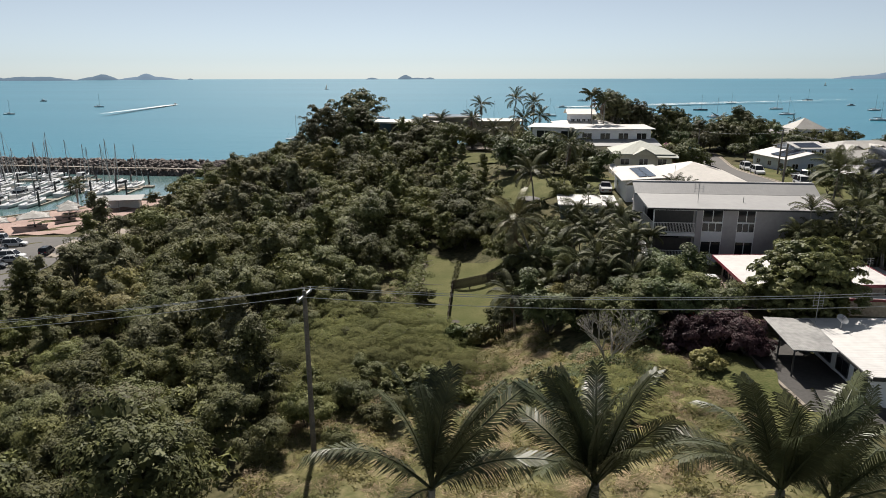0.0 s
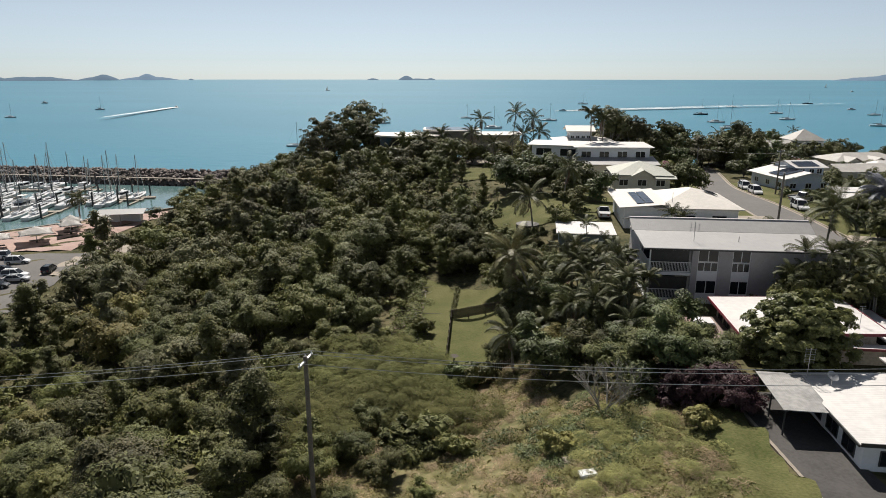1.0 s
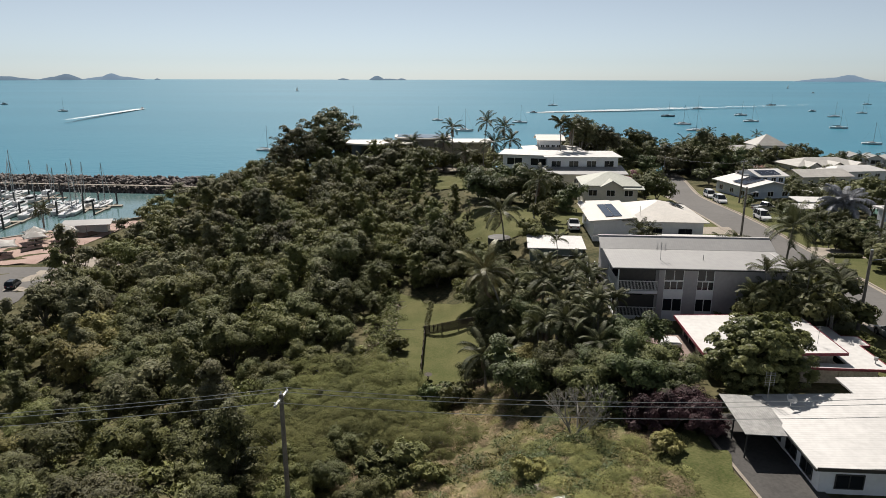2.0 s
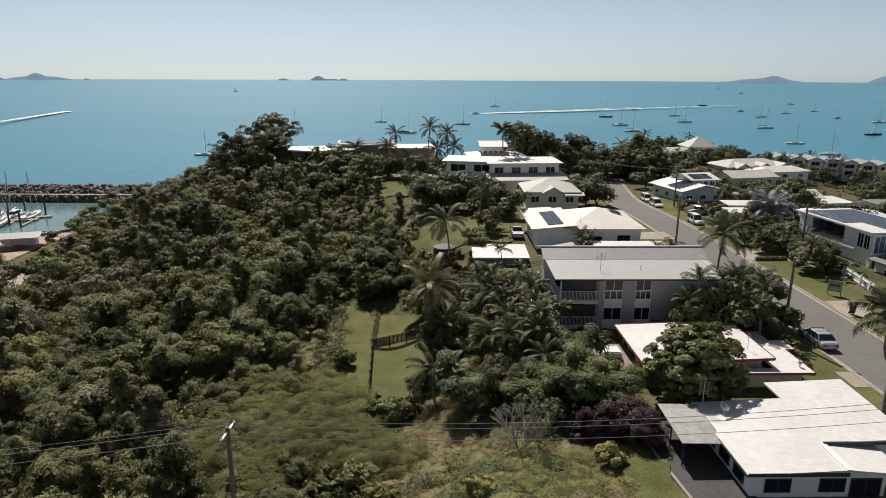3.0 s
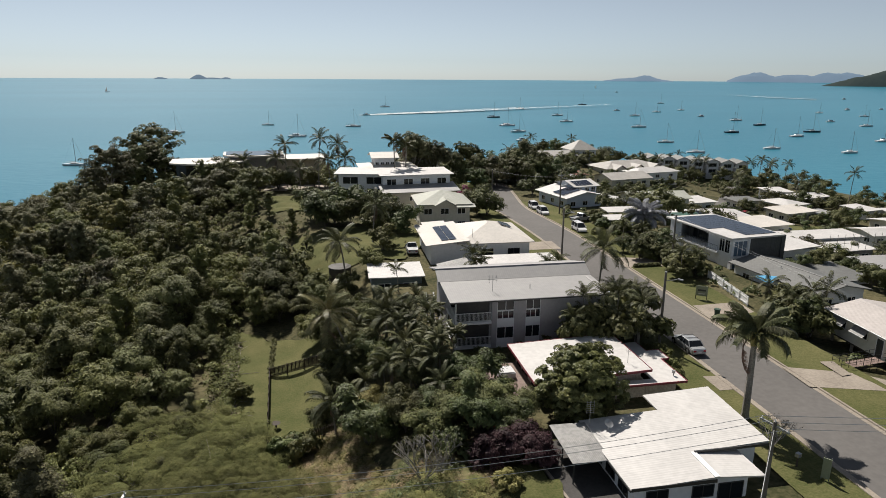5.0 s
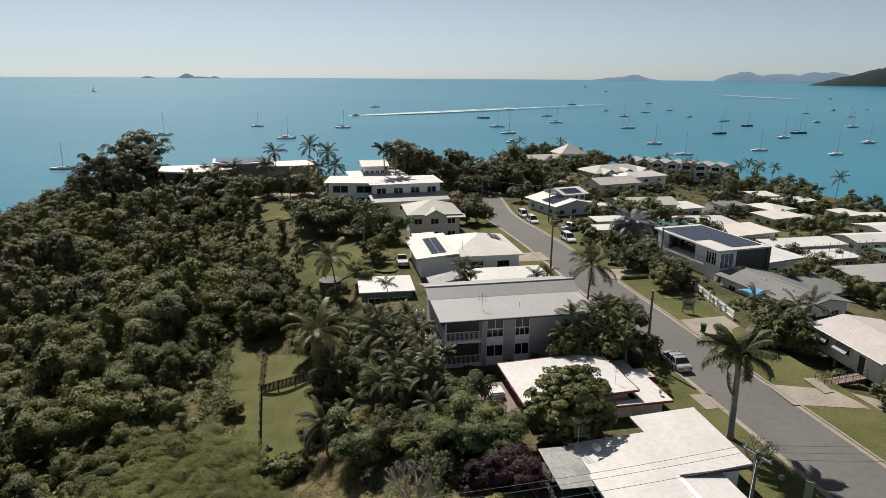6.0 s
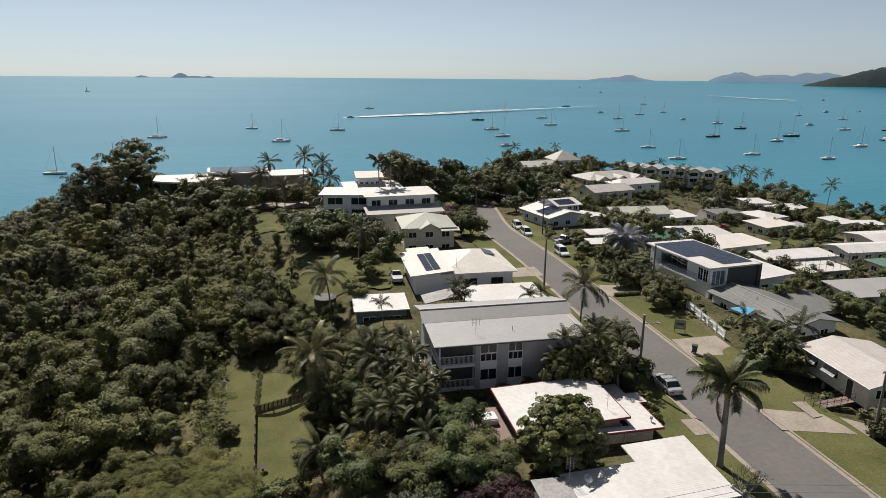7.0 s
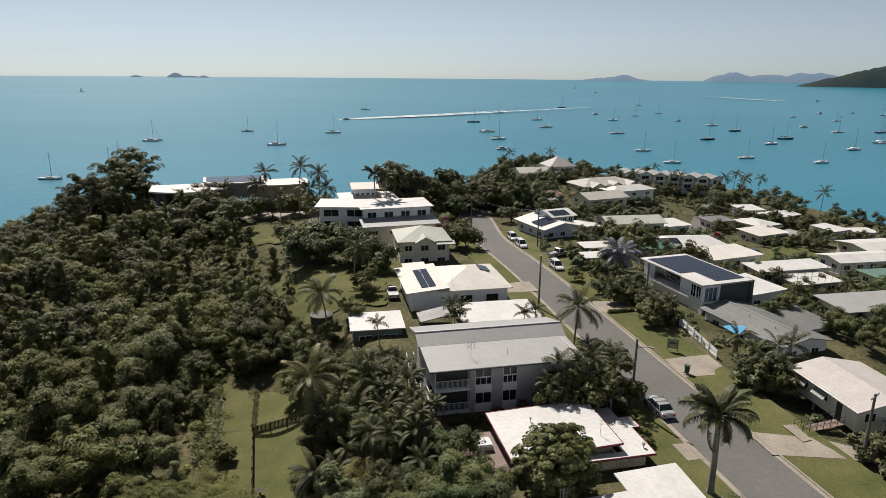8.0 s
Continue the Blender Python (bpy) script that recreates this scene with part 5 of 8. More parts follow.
def solar_house():
    zg = 16.6
    h = thing("solar_roofed_house", spot(71.2, 79.0, zg, 0), "modern charcoal-walled house with a roof full of solar panels", "house")
    e = 6.2
    part("front_wall", boxed((3.55, 9.7, 0, 0.25, -1, e)), DARKWALL, h, "charcoal clad wall")
    part("right_wall", boxed((9.45, 9.7, 0.25, 16, -1, e)), DARKWALL, h)
    part("end_pier", boxed((9.75, 10.5, -0.15, 1.6, -1, e + 0.1)), DARKWALL, h, "charcoal pier at the corner")
    part("back_wall", boxed((0.8, 9.45, 15.75, 16, -1, e)), WHITEWALL, h)
    part("left_wall", boxed((0.8, 1.05, 3.0, 15.75, -1, e - 2.7), (0.8, 1.05, 3.0, 6.0, e - 2.7, e), (0.8, 1.05, 13.0, 15.75, e - 2.7, e)), WHITEWALL, h)
    for x in (0.2, 3.15):
        part("white_pier", boxed((x, x + 0.4, -0.25, 0.35, -1, e - 0.1)), WHITEWALL, h)
    for z in (-1.0, e - 3.1, e - 0.4):
        part("white_band", boxed((0.6, 3.15, -0.2, 0.3, z, z + 0.3)), WHITEWALL, h)
    for z, tall in ((-0.7, e - 2.45), (e - 2.8, 2.4)):
        for k in range(3):
            x = 0.62 + 0.845 * k
            pn = part("glass_panel", boxed((x + 0.04, x + 0.80, -0.05, 0.0, z + 0.04, z + tall - 0.04)), SKYGLASS, h, "tall pale glass panel")
            part("mullion", boxed((x, x + 0.04, -0.09, 0.02, z, z + tall), (x + 0.80, x + 0.84, -0.09, 0.02, z, z + tall)), WHITEPAINT, pn)
    for y0 in (0.5, 1.75):
        wd = window(h, "l", 0, e - 2.5, 1.15, 2.1, 10, 16, WHITEPAINT, 2)
        wd.matrix_basis = pose(0.5, y0 + 1.15, e - 2.5, 0, 0, -90)
    part("side_wall", boxed((0.52, 0.7, 0.36, 3.0, -1, e)), WHITEWALL, h)
    part("low_wall", boxed((-1.6, 3.4, -1.9, -1.7, -1, 1.2), (-1.6, -1.4, -1.7, 3.0, -1, 1.2)), WHITEWALL, h, "low white garden wall")
    part("inner_wall", boxed((2.6, 2.8, 6.0, 13.0, -1, e)), DARKWALL, h)
    wd = window(h, "l", 0, e - 2.4, 5.0, 2.1, 10, 16, DARKTRIM, 4)
    wd.matrix_basis = pose(2.58, 12.0, e - 2.4, 0, 0, -90)
    part("balcony_floor", boxed((0.2, 2.6, 3.0, 13.0, e - 3.0, e - 2.75)), WHITEWALL, h)
    railing(h, 3.0, 13.0, 0.25, e - 2.75, 1.0, 0.4, mat=STEEL, along="y")
    bm = bmesh.new()
    slab(bm, [(x, y, e + 0.25) for x, y in ((-0.2, -0.4), (9.9, -0.4), (9.9, 16.4), (0.0, 16.4), (0.0, 5.0), (-0.2, 5.0))], 0.25)
    part("roof", bm, WHITEROOFX, h)
    panels(h, 11, 9, 0.98, 1.3, pose(0.6, 0.9, e + 0.30, 0, 0, 0), skip=(3, 4))
    simple_house(81.6, 79.4, 0, 7.2, 8.6, 16.0, 20.0, "rise_x", 0.4, WHITEROOF, WHITEWALL, "single-storey white wing with a flat roof", (("f", 2, 1.4, 1.0),), 0.5, name="house_wing")


solar_house()
gh = simple_house(70.9, 62.0, 0, 8.0, 15.2, 17.2, 19.6, "gable_y", 0.95, DARKROOF, WHITEWALL, "white house with a mid grey gable roof", (("f", 2, 1.4, 1.1), ("l", 3, 1.4, 1.1)), 0.7, 1, ridge=0.5)
part("ridge_cap", boxed((3.85, 4.15, -0.7, 15.9, 3.36, 3.44)), OLDROOF, gh)
for u in (4.0, 9.0):
    bm = bmesh.new()
    rod(bm, (2.6, u, 2.9), (2.6, u, 3.5), 0.06, n=6)
    part("vent_pipe", bm, STEEL, gh)
simple_house(80.4, 67.4, 0, 6.0, 7.0, 16.4, 18.7, "rise_y", 0.4, DARKROOF, WHITEWALL, "rear wing with a mid grey skillion roof", (("f", 2, 1.2, 1.0),), 0.6, 1, name="house_wing")
simple_house(88.0, 40.0, 0, 9.0, 8.0, 16.8, 19.6, "gable_x", 0.9, CREAMROOF, WHITEWALL, "white house with a cream roof", (("f", 2, 1.2, 1.0),), 0.6, 1)


def stilt_house():
    zg = 17.45
    h = thing("stilt_house", spot(63.0, 44.2, zg, -11), "cream house on low stilts with a pinkish ribbed roof", "house")
    W, D, e = 8.4, 10.2, 3.35
    walls(h, 0, W, 0, D, 0.6, e, CREAMWALL)
    part("floor_slab", boxed((0.05, W - 0.05, 0.05, D - 0.05, 0.42, 0.61)), TIMBER, h)
    for x in (0.2, W / 2, W - 0.2):
        for y in (0.2, D / 3, 2 * D / 3, D - 0.2):
            part("stump", boxed((x - 0.12, x + 0.12, y - 0.12, y + 0.12, -1.2, 0.42)), CONCRETE, h)
    roof(h, "gable_y", -0.7, W + 0.7, -0.7, D + 0.7, e + 0.05, 1.0, PINKROOF, ridge=0.45)
    gable_wall(h, "y", 0, W, 0, D, e, 0.9, CREAMWALL, ridge=0.45)
    for y in (4.6, 7.9):
        wd = window(h, "l", 0, 1.75, 1.8, 1.1, W, D)
        wd.matrix_basis = pose(0, y + 1.8, 1.75, 0, 0, -90)
        bm = bmesh.new()
        slab(bm, [(-0.75, y - 0.15, 2.25), (-0.75, y + 1.95, 2.25), (-0.02, y + 1.95, 3.0), (-0.02, y - 0.15, 3.0)], 0.04)
        aw = part("awning", bm, OLDROOF, h, "tilted metal window awning")
        part("awning_edge", boxed((-0.80, -0.755, y - 0.17, y + 1.97, 2.17, 2.26)), WHITEPAINT, aw)
        for yy in (y - 0.12, y + 1.92):
            bm = bmesh.new()
            rod(bm, (-0.74, yy, 2.24), (-0.01, yy, 1.85), 0.02, n=4)
            part("awning_arm", bm, STEEL, aw)
    part("door", boxed((-0.05, 0.02, 2.3, 3.2, 0.65, 2.7)), DARKTRIM, h)
    part("door_frame", boxed((-0.06, 0.01, 2.2, 2.295, 0.62, 2.8), (-0.06, 0.01, 3.205, 3.3, 0.62, 2.8), (-0.06, 0.01, 2.295, 3.205, 2.705, 2.8)), WHITEPAINT, h)
    wd = window(h, "f", 0.7, 1.75, 1.4, 1.1, W, D)
    wd = window(h, "f", 4.2, 1.75, 1.4, 1.1, W, D)
    bm = bmesh.new()   # gutter along the street eave, with a pipe down the corner
    rod(bm, (-0.74, -0.7, e - 0.02), (-0.74, D + 0.7, e - 0.02), 0.06, n=6)
    part("gutter", bm, WHITEPAINT, h)
    bm = bmesh.new()
    rod(bm, (-0.06, 0.25, e - 0.1), (-0.06, 0.25, -0.6), 0.045, n=6)
    part("downpipe", bm, WHITEPAINT, h)
    p = thing("side_patio", spot(64.2, 38.6, 17.0, -11), "low pale patio roof on thin posts beside the house", "patio")
    roof(p, "rise_y", 0, 6.0, 0, 4.6, 2.5, 0.3, OLDROOF)
    for x, y in ((0.15, 0.15), (5.85, 0.15), (0.15, 4.4), (5.85, 4.4)):
        part("post", boxed((x - 0.05, x + 0.05, y - 0.05, y + 0.05, -0.6, 2.42 + 0.3 * y / 4.6)), WHITEPAINT, p)
    r = thing("entry_ramp", spot(57.4, 45.9, 17.0, -3), "reddish timber entry ramp with dark pipe handrails", "ramp")
    L = 5.6
    for i in range(32):
        x = L * i / 32
        part("board", boxed((x, x + 0.165, 0, 1.3, 1.02 + 0.04 * x - 0.04, 1.02 + 0.04 * x)), DECKWOOD, r)
    for y in (0.05, 1.25):
        part("bearer", boxed((0.0, L, y - 0.05, y + 0.05, 0.78, 0.96)), TIMBER, r)
        bm = bmesh.new()
        for x in np.linspace(0, L, 7):
            rod(bm, (x, y, 0.2), (x, y, 2.0 + 0.04 * x), 0.028, n=5)
        for dz in (0.5, 0.95):
            rod(bm, (0, y, 1.02 + dz), (L, y, 1.24 + dz), 0.024, n=5)
        part("handrail", bm, DARKTRIM, r)


PINKROOF = surf("pinkish white roof sheet", (0.45, 0.405, 0.38), (0.54, 0.49, 0.46), 3, 0.6, ribs=0.25, rib_axis="Y")
stilt_house()

# -- lower houses towards the shore --
LOWER = (  # x, y, yaw, width, depth, eave, wall height, roof, rise, roof sheet, wall, words, windows per front
    (106.5, 158.7, -10, 17, 10, 13.0, 4.8, "gable_x", 1.4, OLIVEROOF, WHITEWALL, "white two-storey house with a pale gable roof", 4),
    (127, 160, 0, 9, 8, 10.5, 2.8, "rise_y", 0.3, WHITEROOFX, WHITEWALL, "white outbuilding with a flat roof", 2),
    (105.2, 134.8, -12, 19.5, 11, 12.2, 3.0, "hip", 1.5, WHITEROOF, WHITEWALL, "white house with a broad white hip roof", 4),
    (107.4, 116.2, 3, 14, 8, 13.8, 2.9, "rise_y", 0.35, CREAMROOF, CREAMWALL, "low house with a flat beige roof", 3),
    (95.3, 127.8, -12, 8, 5.5, 14.5, 2.6, "gable_x", 0.8, GREENROOF, CREAMWALL, "small shed with a dark green roof", 1),
    (112.8, 107.8, -6, 17.5, 5, 12.9, 3.2, "rise_y", 0.35, WHITEROOFX, WHITEWALL, "house under repair with a white flat roof", 4),
    (115.8, 100.0, -4, 10.6, 6, 12.0, 2.9, "rise_y", 0.3, WHITEROOFX, GREYWALL, "lower wing under repair with a white roof", 3),
    (102.5, 77.6, -8, 17, 7, 15.4, 2.8, "rise_y", 0.4, GREYROOF, CREAMWALL, "low house with a pale grey roof", 3),
    (190, 193.6, -10, 8, 8, 5.2, 2.8, "rise_y", 0.4, WHITEROOFX, WHITEWALL, "small white-roofed house above the shore", 2),
    (192, 181.2, 8, 14, 8, 4.8, 2.9, "gable_x", 0.7, WHITEROOFX, CREAMWALL, "low house with a white roof near the shore", 4),
    (172, 167.4, 8, 9.5, 11, 5.9, 2.9, "hip", 1.0, WHITEROOF, CREAMWALL, "house with a white hip roof", 3),
    (161, 156.4, 6, 12.5, 8, 6.0, 2.7, "rise_y", 0.5, CREAMROOF, CREAMWALL, "low house with a pale skillion roof", 3),
    (173.5, 156.6, 2, 6, 5, 5.2, 2.4, "rise_y", 0.2, GREYROOF, GREYWALL, "open shed with a grey roof", 1),
    (160.5, 177.5, 0, 9, 6, 6.0, 2.4, "rise_y", 0.3, DARKROOF, CREAMWALL, "shed with a dark roof", 2),
    (196, 159.0, 6, 7, 8, 4.4, 2.6, "rise_y", 0.4, WHITEROOFX, WHITEWALL, "small house with a white roof", 2),
    (204, 156.6, -12, 7, 5, 4.0, 2.5, "rise_y", 0.3, WHITEROOFX, WHITEWALL, "garage with a white roof", 1),
    (179.8, 133.4, -8, 20, 12, 5.6, 3.0, "gable_x", 0.9, WHITEROOFX, CREAMWALL, "long low house with a white roof", 4),
    (150.6, 118.6, -8, 20, 8, 8.7, 3.0, "gable_x", 0.9, WHITEROOFX, WHITEWALL, "long pale house with a white gable roof", 5),
    (147.6, 103.4, -8, 13, 8.5, 8.7, 2.8, "hip", 1.8, GREENROOF, CREAMWALL, "low house with a dark green roof", 3),
    (126, 202, 5, 17, 11, 11.2, 3.0, "gable_x", 1.8, BEIGEROOF, CREAMWALL, "cream house with a gable roof", 3),
    (145, 215, 6, 20, 8, 11.0, 3.0, "hip", 1.6, WHITEROOF, WHITEWALL, "white house with a low hip roof", 3),
    (139, 227, 4, 27, 14, 11.3, 3.4, "hip", 2.3, BEIGEROOF, CREAMWALL, "large cream house with a broad hip roof", 5),
    (120.5, 249, -4, 15.5, 10, 14.4, 4.6, "gable_x", 1.9, BEIGEROOF, WHITEWALL, "long white two-storey house with a beige roof", 4),
    (136, 251, -4, 11, 11, 16.4, 6.0, "hip", 4.0, BEIGEROOF, WHITEWALL, "tall white house with a steep hip roof", 3),
    (96, 189.7, -10, 8.5, 5, 15.0, 2.6, "hip", 1.1, WHITEROOF, WHITEWALL, "small white pavilion with a hip roof", 1),
    (105, 197.4, -10, 7, 6, 14.6, 2.6, "hip", 1.4, TILEROOF, CREAMWALL, "house with a red tile hip roof", 2),
    (88.5, 148.5, 0, 9, 6, 15.0, 2.6, "gable_y", 0.8, WHITEROOF, WHITEWALL, "open white-roofed carport beside the blue house", 1),
)


def blocked(x, y):
    if abs(x - float(road_x(y))) < 9:
        return True
    for a, b, w, d in [(q[0], q[1], q[3], q[4]) for q in LOWER] + [(71, 79, 19, 17), (72, 62, 16, 16), (66, 46, 9, 11), (72, 135, 13, 14)]:
        if a - 3 < x < a + w + 3 and b - 6 < y < b + d + 3:
            return True
    return 150 < x < 200 and abs(y - (180 + (x - 150) * 0.95)) < 6


for x, y, yaw, W, D, eave, tall, kind, rise, rm, wm, words, nw in LOWER:
    h = simple_house(x, y, yaw, W, D, eave - tall, eave, kind, rise, rm, wm, words, (("f", nw, 1.9, 1.25), ("l", 2, 1.7, 1.2)), 0.8, 2 if tall > 4.4 else 1)
    if x == 139:
        for u in (2.0, 11.0, 19.5):
            roof(h, "gable_y", u, u + 6.5, -2.6, 6.0, tall - 0.1, 1.7, BEIGEROOF, name="front_gable")
            gable_wall(h, "y", u + 0.5, u + 6.0, -1.9, 0.5, tall - 0.2, 1.4, CREAMWALL)
            part("bay_wall", boxed((u + 0.5, u + 6.0, -1.9, -0.02, -2.5, tall - 0.2)), CREAMWALL, h)
    if x == 105.2:
        panels(h, 2, 6, 1.0, 1.6, pose(1.5, 1.2, tall + 0.55, 14, 0, 0))
for i in range(7):   # a row of townhouses at the far shore
    x, y = 178 + 6.2 * i, 256 - 2.4 * i
    zg = 5.8 - 0.35 * i
    simple_house(x, y, -16, 5.2, 10, zg, zg + 5.4, "gable_y", 1.3, DARKROOF, WHITEWALL, "townhouse with a grey gable roof facing the bay", (("f", 1, 3.6, 1.7), ("l", 2, 1.1, 1.1)), 0.6, 2, name="townhouse")


# -- the curved white house on the point --
def curved_house():
    zg = 15.5
    h = thing("curved_house", pose(2, 186, zg), "modern white house with curved flat roofs and dark glass", "house")
    def bow(x0, x1, y, depth, z0, z1, bulge, mat, name, n=20):
        bm = bmesh.new()
        top, bot = [], []
        fr = [(x0 + (x1 - x0) * i / n, y - bulge * (1 - (2 * i / n - 1) ** 2)) for i in range(n + 1)]
        bk = [(x1, y + depth), (x0, y + depth)]
        slab(bm, [(a, b, z1) for a, b in fr + bk], z1 - z0)
        part(name, bm, mat, h)
    bow(-22, -2, 4, 10, 7.7, 8.1, 4.5, CREAMROOF, "roof")
    bow(-20.5, -3, 5.5, 8, 4.0, 7.7, 3.4, GLASS, "seaward_window")
    bow(-8, 9, 9, 9, 8.9, 9.3, 4.5, CREAMROOF, "upper_roof")
    bow(-7.2, 8.2, 9.6, 8, 9.32, 9.4, 3.9, SOLAR, "roof_panel")
    bow(-6.5, 8, 10.5, 7, 4.0, 8.9, 2.0, GREYWALL, "upper_wall")
    bow(6, 22, 7, 10, 7.7, 8.1, 2.0, CREAMROOF, "side_roof")
    bow(7, 21, 8, 8, -2.0, 7.7, 0.8, BLOCKWALL, "side_wall")
    bow(-19, -2, 7, 7, -3.0, 4.0, 1.0, BLOCKWALL, "base_wall")


curved_house()


# palms and garden trees: x, y, height, kind
for x, y, n, tn in ((-0.35, 12.7, 15, 40), (3.6, 12.9, 16, 150), (7.7, 12.8, 16, 260), (9.6, 13.6, 13, 200)):
    palm(x, y, 11, "coconut", n, 0.92, 0.1, LEAF_PALM_NEAR, z=15.9 if x < 9 else 14.9, turn=tn, dead=1, fronds_of="young")
for x, y, h, b in ((13.6, 94.0, 7, 1.2), (21.1, 110.8, 7, 0.8), (42.9, 69.8, 8, 1.0), (14.5, 69.0, 4, 0.6)):
    palm(x, y, h, "coconut", 17, 0.85, b, leaf=None)
palm(10.3, 68.4, 7, "coconut", 20, 0.92, 2.7, LEAF_PALM_Y, turn=150, dead=3, label="leaning coconut palm with windblown yellowish fronds", z=13.7)
rp = palm(40.6, 40.6, 8.0, "royal", 22, 1.1, 0.2, r=0.33, dead=0, turn=200, label="tall roadside palm with a thick grey trunk and a dead frond")
bm = bmesh.new()
tube(bm, [(0.24, 0, 7.0), (0.28, 0, 7.6), (0.3, 0, 8.2), (0.3, 0, 8.7)], [0.24, 0.30, 0.22, 0.12], 10)
part("crownshaft", bm, LEAF_LIGHT, rp, "green crownshaft under the fronds", smooth=True)
for a, sw in ((-35, 1.0), (100, 0.55), (215, 0.45)):
    bm = bmesh.new()
    tube(bm, [(0.25, 0, 7.3), (0.75, 0, 7.5), (1.0, 0, 6.9), (0.95, 0, 6.0 if sw == 1.0 else 6.4)], [0.09, 0.08, 0.06, 0.02], 6)
    bmesh.ops.transform(bm, matrix=pose(0, 0, 0, 0, 0, a) @ Matrix.Diagonal((sw, sw, 1, 1)), verts=bm.verts)
    part("dead_stalk", bm, LEAF_DEAD, rp)
link_mesh("frond", dead_frond("royal"), LEAF_DEAD, rp, "dead brown frond hanging by the trunk", m=pose(0, 0, 0, 0, 0, -35) @ pose(0.95, 0, 7.2, 0, 100, 0) @ Matrix.Diagonal((1.1, 0.45, 0.6, 1)))
for x, y, h in ((16.7, 66.5, 4.2), (15.1, 71.2, 5), (17.7, 62.6, 5), (18.3, 69.7, 4), (17.8, 59.7, 4.5), (14.5, 64.5, 5), (16.0, 57.5, 4.2),
                (19.3, 83.1, 3), (10.2, 60.3, 2.6), (12.6, 60.6, 3.0), (34.5, 58.6, 6), (36.5, 58.0, 6), (41.1, 63.6, 4), (42.6, 59.4, 5), (40.7, 57.2, 5), (39.0, 54.8, 4), (33.0, 57.6, 3.5), (42.5, 65.5, 4), (43.2, 61.5, 5), (38.6, 58.4, 6),
                (61.6, 56.8, 3.5), (63.0, 58.5, 3.5), (63.4, 55.4, 3.5), (61.1, 77.0, 3.5), (62.7, 82.0, 3.5), (64.8, 78.4, 3), (63.2, 79.6, 3), (60.7, 88.7, 3), (64.3, 98.0, 3), (66.0, 95.0, 3), (30.6, 84.4, 4.4), (31.7, 83.8, 4), (41.0, 80.8, 3), (43.0, 81.2, 3)):
    palm(x, y, h, "cane", 13, 0.92 if h > 4 else 0.85, 0.25, r=0.08, dead=0)
    r2 = random.Random(int(x * 10 + y))
    for i in range(1 if h > 3.5 else 0):
        palm(x + r2.uniform(-0.9, 0.9), y + r2.uniform(-0.9, 0.9), max(1.6, h * r2.uniform(0.5, 0.8)), "cane", 8, 0.95, 0.3, r=0.07, dead=0)
palm(70.6, 101.2, 4.0, "royal", 24, 1.3, 0.1, LEAF_SILVER, r=0.2, label="silvery blue fan-crowned palm", dead=0)
for x, y, h in ((35.1, 153.7, 15.4), (37.7, 153.9, 14.0), (38.8, 160.5, 13.0)):
    palm(x, y, h, "royal", 13, 1.0, 0.3, r=0.2)
for x, y, h in ((23.8, 166, 10), (23.7, 170, 12.6), (21.5, 172, 9), (19.0, 178, 14), (10.9, 184, 12), (9.0, 188, 8), (-0.5, 184, 7.5), (-10.6, 188, 7), (21.7, 160.7, 6), (13.8, 176.6, 6), (-15.5, 178, 8), (-13.6, 176, 6.5), (-5.8, 178, 8)):
    palm(x, y, h, "coconut", 15, 0.85, 0.8)
for x, y, h in ((16.2, 63.5, 4.4), (17.0, 55.0, 4.6), (15.6, 68.5, 4.4), (18.8, 65.0, 4), (11.4, 70.5, 4.4), (18.9, 57.0, 3.6)):
    palm(x, y, h, "royal", 17, 0.5, 0.4, r=0.12, leaf=LEAF_PALM, dead=1, label="garden palm with arching feathery fronds")
